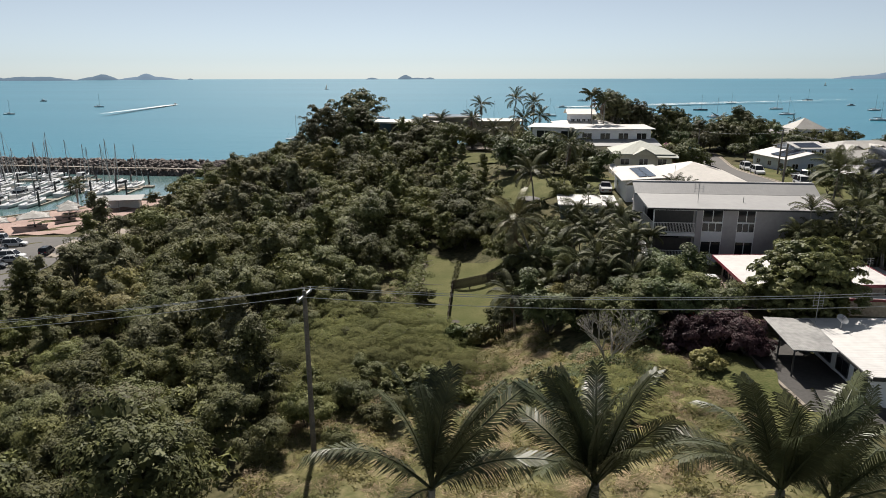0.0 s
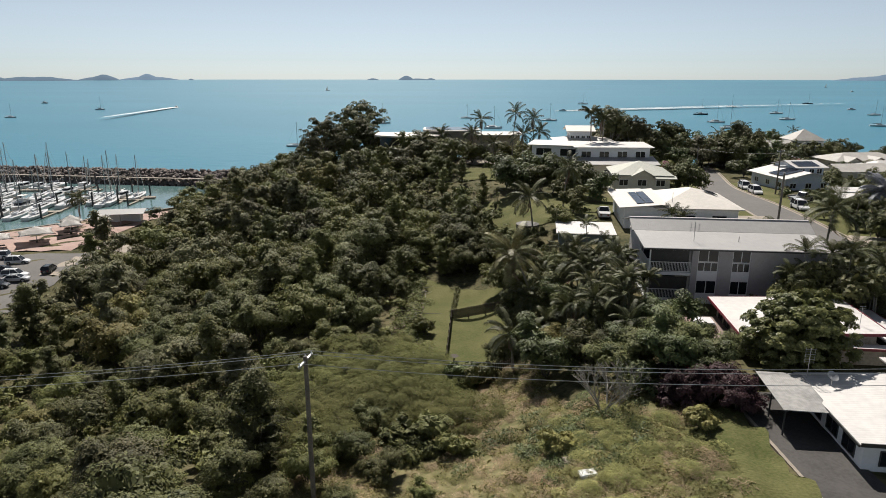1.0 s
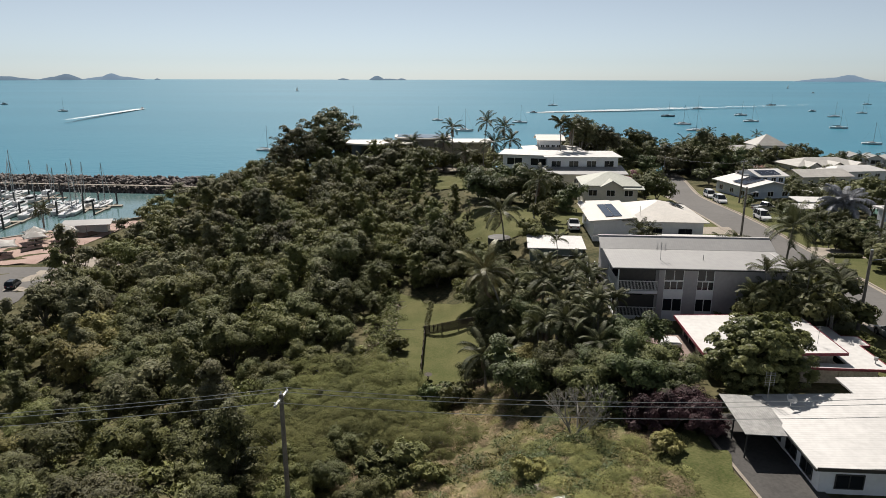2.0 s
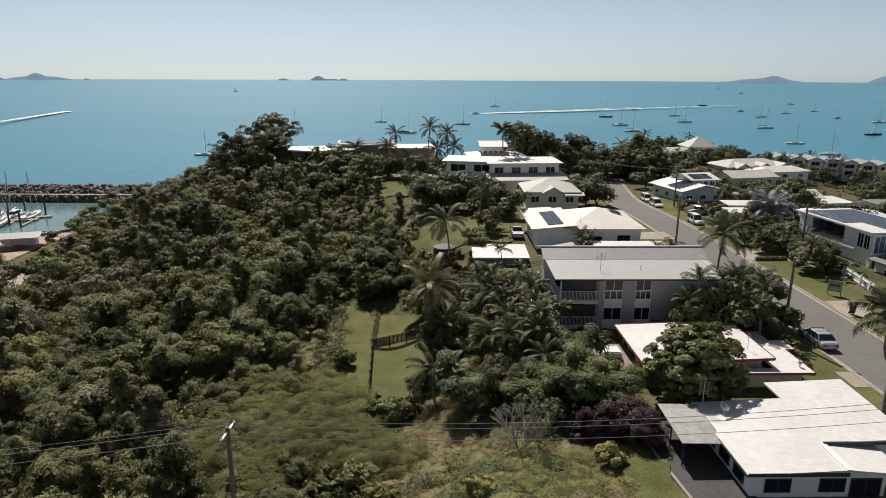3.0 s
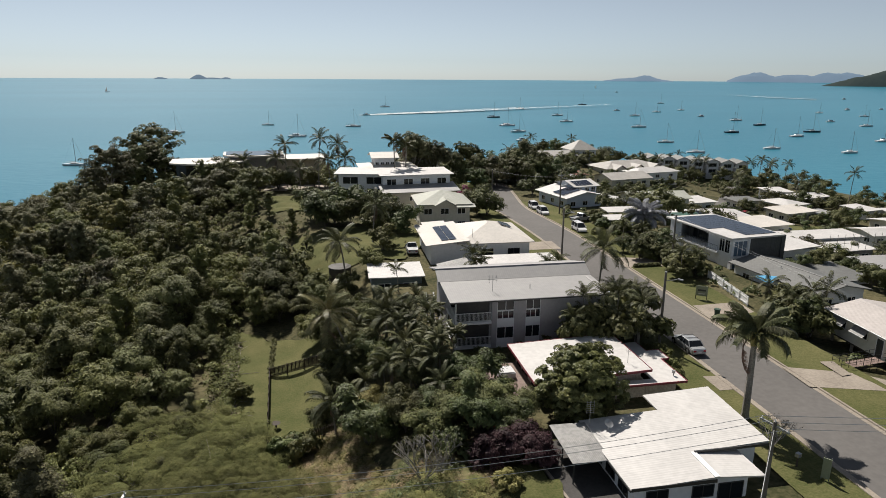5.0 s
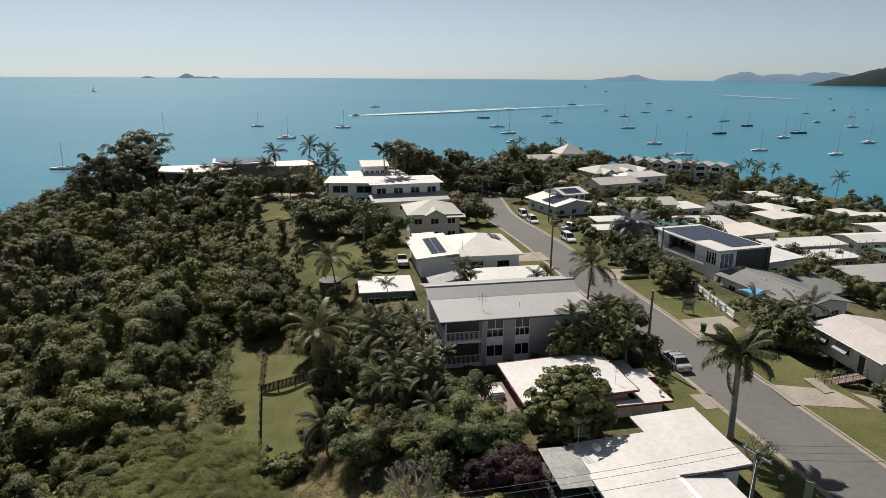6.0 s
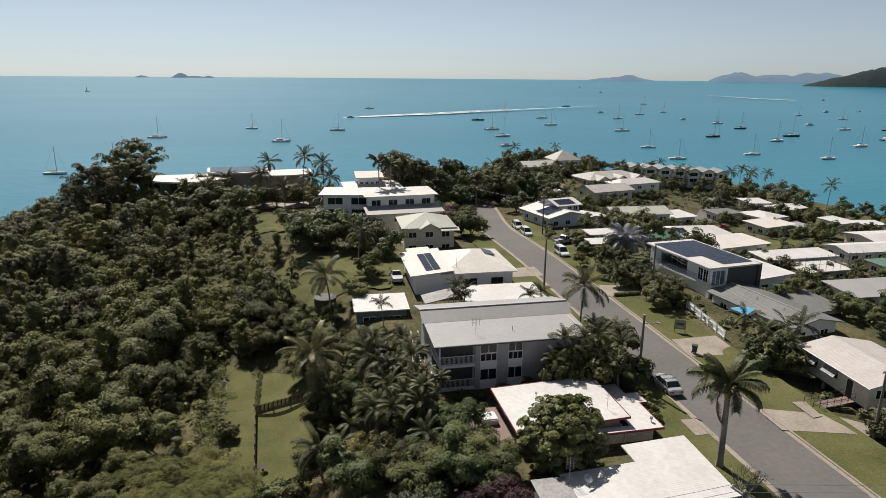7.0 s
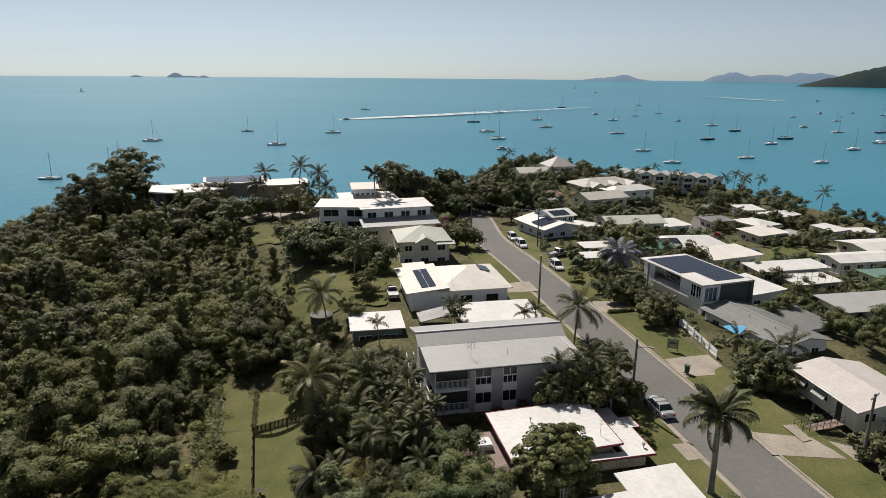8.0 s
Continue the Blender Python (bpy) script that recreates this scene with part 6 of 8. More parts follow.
for x, y, s, mat in ((11.0, 68.1, 0.95, LEAF_DARK), (8.1, 66.5, 0.8, LEAF_DARK), (15.0, 56.5, 0.8, LEAF_DARK), (14.6, 46.8, 0.75, LEAF_DARK),
                     (17.6, 45.2, 0.85, LEAF_GARDEN), (8.9, 51.4, 0.98, LEAF_GARDEN), (10.8, 55.4, 0.6, LEAF_LIGHT), (12.4, 50.6, 0.72, LEAF_DARK), (14.6, 47.4, 0.6, LEAF_GARDEN), (13.4, 53.2, 0.55, LEAF_DARK), (6.3, 61.5, 0.5, LEAF_DARK), (15.4, 49.6, 0.62, LEAF_GARDEN), (18.6, 47.2, 0.8, LEAF_DARK), (19.6, 49.4, 0.8, LEAF_GARDEN), (18.9, 53.0, 0.7, LEAF_GARDEN), (21.4, 45.4, 0.62, LEAF_DARK), (20.0, 43.6, 0.6, LEAF_GARDEN),
                     (26.4, 123.5, 1.3, LEAF_GARDEN), (14.6, 128.4, 1.4, LEAF_GARDEN), (13.6, 138.3, 1.3, LEAF_DARK), (17.5, 132.9, 1.4, LEAF_GARDEN), (19.1, 127.0, 1.2, LEAF_DARK), (22.6, 131, 1.4, LEAF_GARDEN), (28.4, 117.2, 0.95, LEAF_GARDEN), (24, 120.5, 1.2, LEAF_DARK),
                     (21.6, 104.0, 0.8, LEAF_MID), (13.3, 91.0, 0.6, LEAF_DARK), (17.6, 93.8, 0.7, LEAF_MID), (7.3, 107.5, 0.95, LEAF_DARK), (5.6, 97.0, 0.9, LEAF_DARK), (9.5, 94.0, 0.9, LEAF_DARK), (3.2, 95.0, 0.8, LEAF_DARK), (8.5, 82.0, 0.9, LEAF_MID), (10.5, 86.0, 0.9, LEAF_DARK), (9.6, 77.0, 0.8, LEAF_DARK), (13.0, 80.0, 0.7, LEAF_DARK), (14.2, 75.0, 0.65, LEAF_DARK), (13.4, 62.8, 0.72, LEAF_DARK), (17.0, 60.8, 0.66, LEAF_DARK), (12.8, 66.4, 0.7, LEAF_GARDEN), (16.6, 70.6, 0.66, LEAF_DARK),
                     (44.9, 106.6, 0.55, LEAF_LIGHT), (51.0, 131.4, 1.15, LEAF_DARK), (49.5, 134.0, 1.0, LEAF_DARK), (61, 100.5, 0.5, LEAF_MID), (48.5, 141.5, 0.8, LEAF_DARK)):
    plant("garden_tree", rnd.choice(GARDEN_TREES if y < 100 else GARDEN_FAR), (BARK, mat), x, y, rnd.uniform(0, 360), s, "leafy dark green garden tree", "tree", "garden trees")
plant("bougainvillea", GARDEN_TREES[1], (BARK, LEAF_PINK), 50.6, 143.6, 30, 0.85, "bougainvillea covered in magenta blossom", "tree")
plant("mango_tree", MANGO_TREE, (BARK, LEAF_MANGO), 27.1, 45.2, 20, (1.17, 1.1, 0.93), "dense rounded tree with bright broad leaves", "tree")
plant("conifer", CONIFER, (BARK, LEAF_DARK), 9.6, 117.9, 0, 0.9, "narrow dark green conifer", "tree")
plant("bare_tree", BARE, (TWIG, LEAF_GUM), 12.0, 42.2, 0, 1.3, "nearly leafless tree with pale twisted branches", "tree")
plant("bare_shrub", BARE, (TWIG, LEAF_GUM), 39.6, 36.6, 60, 0.8, "leafless frangipani with pale knobbly branches", "shrub")
for x, y, s in ((-5.0, 56.5, 1.0), (-9.6, 64.0, 1.0), (-1.6, 49.5, 0.8), (-6.5, 49.5, 0.9), (-12.0, 57, 1.0), (-11.0, 47.5, 0.9), (-3.0, 62.5, 0.75), (-14.5, 52, 0.8), (1.6, 46.5, 0.62), (-8.5, 42.5, 0.7), (-4.5, 53.0, 0.85), (-8.5, 60.0, 0.9), (-7.5, 68.0, 0.7), (-1.5, 56.0, 0.7)):
    plant("feathery_tree", rnd.choice(FEATHER_TREES), (TWIG, LEAF_FEATHER), x, y, rnd.uniform(0, 360), (s, s, 0.8 * s), "flat-topped tree with fine feathery leaves", "tree", "feathery trees")
for x, y, s in ((18.6, 40.6, 1.05), (20.2, 39.6, 0.8), (17.0, 41.2, 0.9)):
    plant("purple_shrub", PURPLE_BUSH, (BARK, LEAF_PURPLE), x, y, rnd.uniform(0, 360), s, "shrub with dark purple brown leaves", "shrub", "purple shrubs")
for x, y, s, mat in ((14.8, 43.6, 1.3, LEAF_GARDEN), (-1.0, 42.0, 1.5, LEAF_DARK), (-2.8, 40.6, 1.4, LEAF_DARK), (0.8, 40.4, 1.0, LEAF_MID), (2.5, 57.2, 1.55, LEAF_GARDEN), (3.3, 56.6, 1.5, LEAF_DARK), (1.9, 56.4, 1.3, LEAF_GARDEN), (-2.2, 73.0, 1.1, LEAF_MID), (16.7, 37.4, 0.9, LEAF_LIGHT), (7.8, 37.7, 0.9, LEAF_LIGHT), (-3.2, 75, 0.9, LEAF_MID), (55.6, 61.8, 0.0, LEAF_MID), (19.6, 45.4, 0.9, LEAF_RED), (40.3, 52.0, 0.9, LEAF_MID), (40.8, 54.0, 0.9, LEAF_MID), (39.9, 50.2, 0.8, LEAF_MID)):
    if s:
        plant("shrub", rnd.choice(SHRUBS), (BARK, mat), x, y, rnd.uniform(0, 360), s, "rounded leafy garden shrub", "shrub", "shrubs")
for x, y, s in ((-16, 179, 1.5), (-19.5, 180, 1.65), (-12, 180, 1.55), (-9, 181, 1.5), (-21, 182, 1.5), (-3, 179, 1.4), (-14, 182, 1.2), (-6, 180, 1.1), (3, 178, 1.15), (-18, 186, 1.15), (12, 180, 1.0), (24, 184, 1.1), (-10, 176, 1.1), (18, 183, 1.1), (-1, 182, 1.15), (8, 181, 1.1), (21, 180, 0.9), (28, 180, 1.0), (26, 153, 0.9), (50, 156, 1.0), (47, 158, 1.0), (27, 160, 0.7), (22, 146, 0.8), (16, 150, 0.9), (25, 141, 0.9), (29, 139, 0.7), (48, 150, 0.8), (52, 152, 0.9), (20, 143, 0.9), (-2, 186, 0.7), (8, 184, 0.7)):
    plant("garden_tree", rnd.choice(GARDEN_FAR), (BARK, rnd.choice((LEAF_DARK, LEAF_MID))), x, y, rnd.uniform(0, 360), s, "leafy dark green garden tree", "tree", "garden trees")
for x, y, sc in ((-50, 140, 0.8), (-44, 149, 0.85), (-56, 131, 0.7), (-40, 137, 0.75), (-47, 156, 0.8), (-35, 147, 0.8), (-30, 160, 0.8), (-52, 120, 0.65), (-24, 172, 0.85), (-36, 172, 0.8)):
    plant("slope_gum", rnd.choice(GUM_TREES), (PALEBARK, rnd.choice((LEAF_GUM, LEAF_LIGHT, LEAF_GUM))), x, y, rnd.uniform(0, 360), sc, "tall thin-leaved olive gum on the wooded slope", "tree", "gums on the wooded slope")
# gums and other large trees on the point and along the shore
for x, y, s, mat in ((-26.6, 222, 1.62, LEAF_GUM), (-30, 214, 1.5, LEAF_GUM), (-37, 200, 1.4, LEAF_GUM), (-39, 208, 1.15, LEAF_GUM), (-33, 206, 1.4, LEAF_DARK), (-24, 212, 1.35, LEAF_DARK), (-44, 200, 0.8, LEAF_GUM),
                     (43, 168, 1.4, LEAF_GUM), (46, 172, 1.35, LEAF_GUM), (48.5, 167, 1.2, LEAF_GUM), (54, 178, 1.0, LEAF_DARK), (60, 180, 1.05, LEAF_DARK), (65, 182, 1.0, LEAF_DARK), (57, 170, 0.95, LEAF_DARK), (70, 186, 0.85, LEAF_DARK), (51, 186, 1.0, LEAF_DARK), (82, 186, 1.0, LEAF_GUM), (86, 180, 0.9, LEAF_GUM), (78, 178, 0.8, LEAF_DARK), (76, 168, 0.7, LEAF_DARK)):
    plant("large_gum_tree", rnd.choice(GUM_TREES) if mat == LEAF_DARK or x > 0 else POINT_GUMS[int(x) % 2], (PALEBARK, mat), x, y, rnd.uniform(0, 360), s, "large open-crowned gum tree on the point", "tree", "large trees on the point")
for i in range(34):
    x = 44 + 1.5 * i + rnd.uniform(-1, 1)
    y = 176 + 8 * math.sin(i * 1.7) + rnd.uniform(-3, 3) + (6 if x > 80 else 0)
    if abs(x - float(road_x(y))) < 5 and y < 172:
        continue
    plant("point_tree", rnd.choice(LOW_TREES + BUSH_FAR), (BARK, rnd.choice((LEAF_DARK, LEAF_DARK, LEAF_GARDEN, LEAF_GUM))), x, y, rnd.uniform(0, 360), rnd.uniform(0.9, 1.35), "dense tree at the end of the street", "tree", "trees at the end of the street")
for x, y, s in ((61.4, 56.8, 2.4), (63.2, 57.8, 2.5), (62.6, 55.2, 2.2), (61.4, 77.4, 1.8), (63.0, 80.0, 1.8), (64.6, 78.0, 1.6), (61.2, 87.6, 1.4), (63.6, 90.5, 1.5), (65.6, 93.0, 1.6), (41.0, 57.6, 2.5), (42.0, 60.4, 2.6), (40.9, 63.4, 2.4), (35.6, 58.2, 2.6), (33.8, 58.2, 2.0), (37.6, 57.4, 2.5), (60.2, 40.0, 1.6), (62.0, 38.4, 1.8), (59.4, 36.4, 1.4), (22.4, 59.4, 0.6), (24.6, 59.2, 0.5), (27.2, 59.4, 0.6), (30.6, 59.0, 0.7), (66.5, 108, 1.4), (68, 112, 1.5), (70, 116, 1.5), (67.5, 104, 1.4)):
    plant("dense_shrub", rnd.choice(SHRUBS), (BARK, LEAF_GUM if y < 41 else rnd.choice((LEAF_DARK, LEAF_DARK, LEAF_GARDEN))), x, y, rnd.uniform(0, 360), s, "dense dark green garden shrub", "shrub", "dense shrubs")
for q in LOWER:
    hx, hy, hw = q[0], q[1], q[3]
    for k in range(int(hw / 3.6) + 1):
        if rnd.random() < 0.12:
            continue
        x, y = hx - 1 + k * 3.8 + rnd.uniform(-1, 1), hy - rnd.uniform(3.0, 5.5) + math.tan(radians(q[2])) * k * 3.8
        plant("house_side_tree", rnd.choice(LOW_TREES), (BARK, rnd.choice((LEAF_DARK, LEAF_DARK, LEAF_GARDEN))), x, y, rnd.uniform(0, 360), rnd.uniform(0.4, 0.72) * (1.35 if q[6] > 4.4 else 1), "leafy tree beside a lower house", "tree", "trees beside the lower houses", z=min(ground(x, y), q[5] - q[6]))
undergrowth("shore_scrub", 420, 5, lambda r: (lambda y: (256 - abs(y - 190) * 0.04 + r.uniform(-22, 3), y))(r.uniform(110, 290)), 0.32, LEAF_DARK, "dense green scrub along the shore", 0.2, 3.0)
r3 = random.Random(99)
n_far = 0
while n_far < 165:
    x, y = r3.uniform(64, 262), r3.uniform(40, 330)
    g = ground(x, y)
    if g < 0.7:
        continue
    near_shore = ground(x + 14, y + 10) < 0.7 or ground(x, y + 25) < 0.7
    if not near_shore and r3.random() > 0.6:
        continue
    if blocked(x, y):
        continue
    n_far += 1
    if r3.random() < 0.06:
        palm(x, y, r3.uniform(5, 9), "coconut", 10, 0.8, 0.6, dead=0)
    else:
        plant("shore_tree", r3.choice(LOW_TREES), (BARK, r3.choice((LEAF_DARK, LEAF_GARDEN, LEAF_DARK))), x, y, r3.uniform(0, 360), r3.uniform(0.7, 1.15), "green tree among the lower houses", "tree", "trees among the lower houses")



def lower_gardens(r):
    while True:
        x, y = r.uniform(62, 240), r.uniform(40, 270)
        if ground(x, y) > 0.8 and not blocked(x, y) and not (130 < x < 172 and 130 < y < 150):
            return x, y


undergrowth("garden_scrub", 1500, 8, lower_gardens, 0.24, LEAF_GARDEN, "mixed green shrubs filling the gardens below the ridge", 0.0, 1.2)

# trees and palms that stand alone among the lower houses
for x, y, s in ((80.8, 74.6, 0.55), (84.8, 75.5, 0.6), (84.6, 65.6, 0.6), (87.5, 63.5, 0.65), (85.5, 60.5, 0.6), (91.5, 78.2, 0.65), (97.3, 75.5, 0.7), (104.5, 74.9, 0.7), (90, 69, 0.65), (93.5, 72, 0.65), (88.5, 72.5, 0.6), (109.5, 75.5, 0.75), (117.2, 96.8, 0.6), (108.4, 104.4, 0.6), (178.4, 153.6, 0.9), (185.5, 152.5, 0.9),
                (158.4, 151.6, 0.5), (161.0, 172.5, 0.55), (202.2, 153.0, 0.7), (209.3, 255.1, 1.1), (188.6, 208.6, 1.2), (182, 213, 1.0), (196, 214, 1.1), (204, 222, 1.2), (212, 216, 1.1), (223.1, 167.7, 0.8), (225.1, 164.9, 0.7), (236.1, 182.8, 0.8), (232.7, 188.6, 0.9), (226.9, 219.7, 1.2), (226.4, 210, 1.2), (223.3, 198.6, 1.1), (218, 205, 1.1), (142, 108.3, 0.55), (143.3, 103.6, 0.5),
                (219, 228, 1.2), (214, 236, 1.2), (206, 240, 1.1), (196, 243, 1.0), (186, 244, 0.9), (178, 243, 0.85), (212, 190, 1.0), (206, 186, 0.8), (240, 176, 0.7), (61.2, 92.6, 0.5), (66.4, 89.5, 0.55), (64.4, 84.2, 0.6), (65.4, 81.0, 0.6)):
    plant("lower_garden_tree", rnd.choice(LOW_TREES if y > 95 else GARDEN_TREES), (BARK, rnd.choice((LEAF_DARK, LEAF_DARK, LEAF_GARDEN))), x, y, rnd.uniform(0, 360), s, "dense green garden tree below the ridge", "tree", "garden trees below the ridge")
plant("sage_tree", LOW_TREES[1], (BARK, LEAF_GUM), 116.0, 106.0, 40, 0.72, "airy olive-grey tree beside the house under repair", "tree")
for x, y, h in ((214.8, 181.7, 12), (236.4, 250, 9), (237.3, 243.8, 8), (245, 243, 8), (189.7, 238.2, 10), (172.9, 193.5, 9), (177.5, 197.5, 8), (229, 236, 8), (222, 240, 9), (126.7, 97.4, 4), (200, 246, 9), (65.1, 64.0, 3), (68.0, 60.6, 3), (70.4, 60.2, 3)):
    palm(x, y, h, "coconut", 12, 0.85 if h > 4 else 0.6, 0.8 if h > 4 else 0.3, dead=0)

for x, y, s in ((-58.1, 98.2, 0.75), (-62.4, 91.8, 0.7), (-60.5, 104, 0.6), (-68.1, 142, 0.55), (-66.0, 136, 0.5), (-63.5, 147, 0.7), (-57, 108, 0.6), (-61, 114, 0.5)):
    plant("shoreside_gum", rnd.choice(GUM_TREES), (PALEBARK, rnd.choice((LEAF_GUM, LEAF_MID))), x, y, rnd.uniform(0, 360), s, "slender pale-trunked tree beside the marina road", "tree", "trees beside the marina")

for x, y, h, s in ((6.9, 57.6, 3.6, 0.8), (8.8, 57.4, 3.0, 0.66), (12.8, 58.4, 4.0, 0.66), (14.4, 56.4, 3.6, 0.62), (16.2, 54.2, 3.6, 0.64), (14.6, 61.4, 4.0, 0.66), (17.0, 58.4, 3.6, 0.64), (9.2, 67.0, 4.0, 0.66), (15.6, 50.8, 3.0, 0.6)):
    palm(x, y, h, "coconut", 16, 0.85 * s, 0.3, LEAF_PALM, label="garden palm with long hanging fronds", dead=1)

for x, y in ((126, 196), (132, 198), (140, 208), (151, 210), (158, 212), (139, 221), (150, 222), (160, 222), (118, 240), (128, 243), (138, 244), (111, 191), (119, 194), (108, 177), (116, 176), (125, 178), (100, 171), (104, 180), (134, 168), (133, 186), (143, 190), (151, 196), (120, 172), (98, 184), (92, 178), (87, 171), (91, 163), (97, 156), (124, 155), (132, 158), (99, 145), (92, 141), (126, 131), (130, 139), (101, 129), (140, 128), (66, 91), (64, 87.5), (66.5, 95)):
    plant("hillside_tree", rnd.choice(LOW_TREES), (BARK, rnd.choice((LEAF_DARK, LEAF_DARK, LEAF_GARDEN))), x, y, rnd.uniform(0, 360), rnd.uniform(0.55, 0.78), "dark leafy tree between the lower houses", "tree", "trees between the lower houses")
for x, y, s in ((-8.8, 37.0, 0.55), (-6.2, 40.0, 0.5), (-3.6, 37.4, 0.42), (-10.5, 33.5, 0.5), (-6.0, 33.6, 0.36), (-9.0, 41.5, 0.55), (-11.5, 51.5, 0.6), (-5.8, 46.2, 0.5), (-14.0, 60.5, 0.75), (-15.5, 64.5, 0.8), (-3.2, 58.6, 0.45), (-9.4, 56.2, 0.5), (-17.0, 58.0, 0.85), (-18.0, 48.0, 0.8), (-12.4, 68.5, 0.8), (-8.4, 66.0, 0.6), (-3.0, 41.8, 0.42), (-1.2, 34.6, 0.26)):
    plant("slope_tree", rnd.choice(GARDEN_TREES), (BARK, rnd.choice((LEAF_DARK, LEAF_DARK, LEAF_MID))), x, y, rnd.uniform(0, 360), s, "dark bushy young tree at the edge of the slope", "tree", "young trees on the slope")
# ---- lawns, paths ----
for cs, mat, label, cat in (
        (((-3.2, 56), (7.2, 54), (9.0, 84), (-2.5, 93)), GRASS, "mown green lawn in the gully", "lawn"),
        (((7, 101), (24, 98), (31, 127), (8, 127)), GRASS, "mown back lawn with scattered trees", "lawn"),
        (((4, 151), (13, 150), (14, 169), (6, 170)), GRASS, "sloping lawn below the drive", "lawn"),
        (((16, 27), (20.2, 26), (20.2, 40), (15, 38)), GRASS, "rough green lawn beside the carport", "lawn"),
        (((-11, 20), (17, 20), (15, 42), (-9, 39)), DRYGRASS, "dry weedy grass on the near slope", "grass"),
        (((-5, 42), (9, 42), (6, 56), (-4, 58)), DRYGRASS, "dry grass below the slope", "grass"),
        (((27, 104), (33, 104), (33, 122), (27, 122)), GRASS, "back garden grass beside the house", "lawn"),
        (((130, 128), (175, 128), (175, 150), (130, 150)), GRASS, "open green among the lower houses", "lawn")):
    drape("lawn" if cat == "lawn" else "grass", cs, mat, 0.24 if mat == GRASS else 0.27, label, cat, (24, 24), 0.6)


# ---- fences, poles, wires ----
PALES = {}


def paling_mesh(w, h):
    if (w, h) not in PALES:
        bm = boxed((0, w, -0.06, -0.025, 0.05, h))
        bmesh.ops.recalc_face_normals(bm, faces=bm.faces)
        me = bpy.data.meshes.new("paling")
        bm.to_mesh(me)
        bm.free()
        PALES[w, h] = me
    return PALES[w, h]


def fence(x0, y0, x1, y1, h, mat, label, pale=0.12, gap=0.05, name="fence", post=2.4, rails=True):
    """A paling fence following the ground from one end to the other: each post, rail and paling a part."""
    L = math.hypot(x1 - x0, y1 - y0)
    a = math.degrees(math.atan2(y1 - y0, x1 - x0))
    z0 = ground(x0, y0)
    f = thing(name, pose(x0, y0, z0, 0, 0, a), label, "fence")
    rise = ground(x1, y1) - z0
    sag = max(0.0, ground((x0 + x1) / 2, (y0 + y1) / 2) - z0 - rise / 2)
    zof = lambda u: rise * u / L + 0.8 * sag * 4 * (u / L) * (1 - u / L)
    n = max(1, round(L / post))
    for i in range(n + 1):
        u = L * i / n
        z = zof(u)
        part("post", boxed((u - 0.06, u + 0.06, -0.02, 0.10, z - 0.4, z + h + 0.05)), mat, f)
    for i in range(n):
        u0, u1 = L * i / n + 0.06, L * (i + 1) / n - 0.06
        k = max(1, int((u1 - u0) / (pale + gap)))
        for j in range(k):
            u = u0 + (u1 - u0) * j / k
            link_mesh("paling", paling_mesh(pale, h), mat, f, m=pose(u, 0, zof(u) + 0.02 * ((j * 7) % 3 - 1), 0, 0.6 * ((j * 5) % 4 - 1.5), 0))
        for q in (0.25, 0.8):
            bm = bmesh.new()
            slab(bm, [(u0, -0.02, zof(u0) + q * h), (u1, -0.02, zof(u1) + q * h), (u1, 0.03, zof(u1) + q * h), (u0, 0.03, zof(u0) + q * h)], 0.08)
            part("rail", bm, mat, f)
    return f


fence(0.2, 59.6, 1.2, 77.8, 1.3, TIMBER, "dark weathered paling fence along the gully lawn", 0.1, 0.12)
fence(1.25, 77.9, 7.6, 76.0, 1.35, TIMBER, "dark paling fence across the gully lawn", 0.1, 0.025)
fence(3.2, 60.2, 7.0, 58.8, 1.25, TIMBER, "dark paling fence at the near end of the lawn", 0.1, 0.10)
fence(61.9, 64.2, 65.2, 76.0, 1.3, WHITEPAINT, "white slatted boundary fence along the verge", 0.22, 0.04)
fence(20.5, 46.5, 14.5, 44.5, 1.4, TIMBER, "dark paling fence below the deck", 0.1, 0.05)


def hedge_row(name, pts, seed, mat, r, label):
    rng = np.random.default_rng(seed)
    v, f = leaf_cloud([(x, y, ground(x, y) + r * 0.6) for x, y in pts], [r] * len(pts), 260 * len(pts), 0.13, rng, 0.8)
    e = thing(name, pose(0, 0, 0), label, "hedge")
    link_mesh("foliage", np_mesh(name, v, f), mat, e)


hedge_row("vine_hedge", [(1.3 + 0.06 * i + 0.12 * math.sin(2.3 * i), 79.0 + 0.62 * i) for i in range(17)], 3, LEAF_MID, 0.36, "straggling green vine along the lawn boundary")
hedge_row("clipped_hedge", [(57.8 + 0.55 * i, 83.8 - 0.05 * i) for i in range(8)], 4, LEAF_DARK, 0.45, "low clipped hedge beside a driveway")
hedge_row("garden_hedge", [(62.5 + 0.35 * i, 86.0 + 1.3 * i) for i in range(12)], 5, LEAF_MID, 0.9, "mixed garden hedge along the verge")
hedge_row("boundary_shrubs", [(39.9 + 0.1 * i, 49.0 + 0.9 * i) for i in range(8)], 6, LEAF_MID, 0.7, "leafy shrubs beside the red-trimmed house")
hedge_row("shore_hedge", [(66.2 + 0.9 * i, 124 + 1.5 * i) for i in range(9)], 8, LEAF_DARK, 0.8, "dense shrubs along the street")


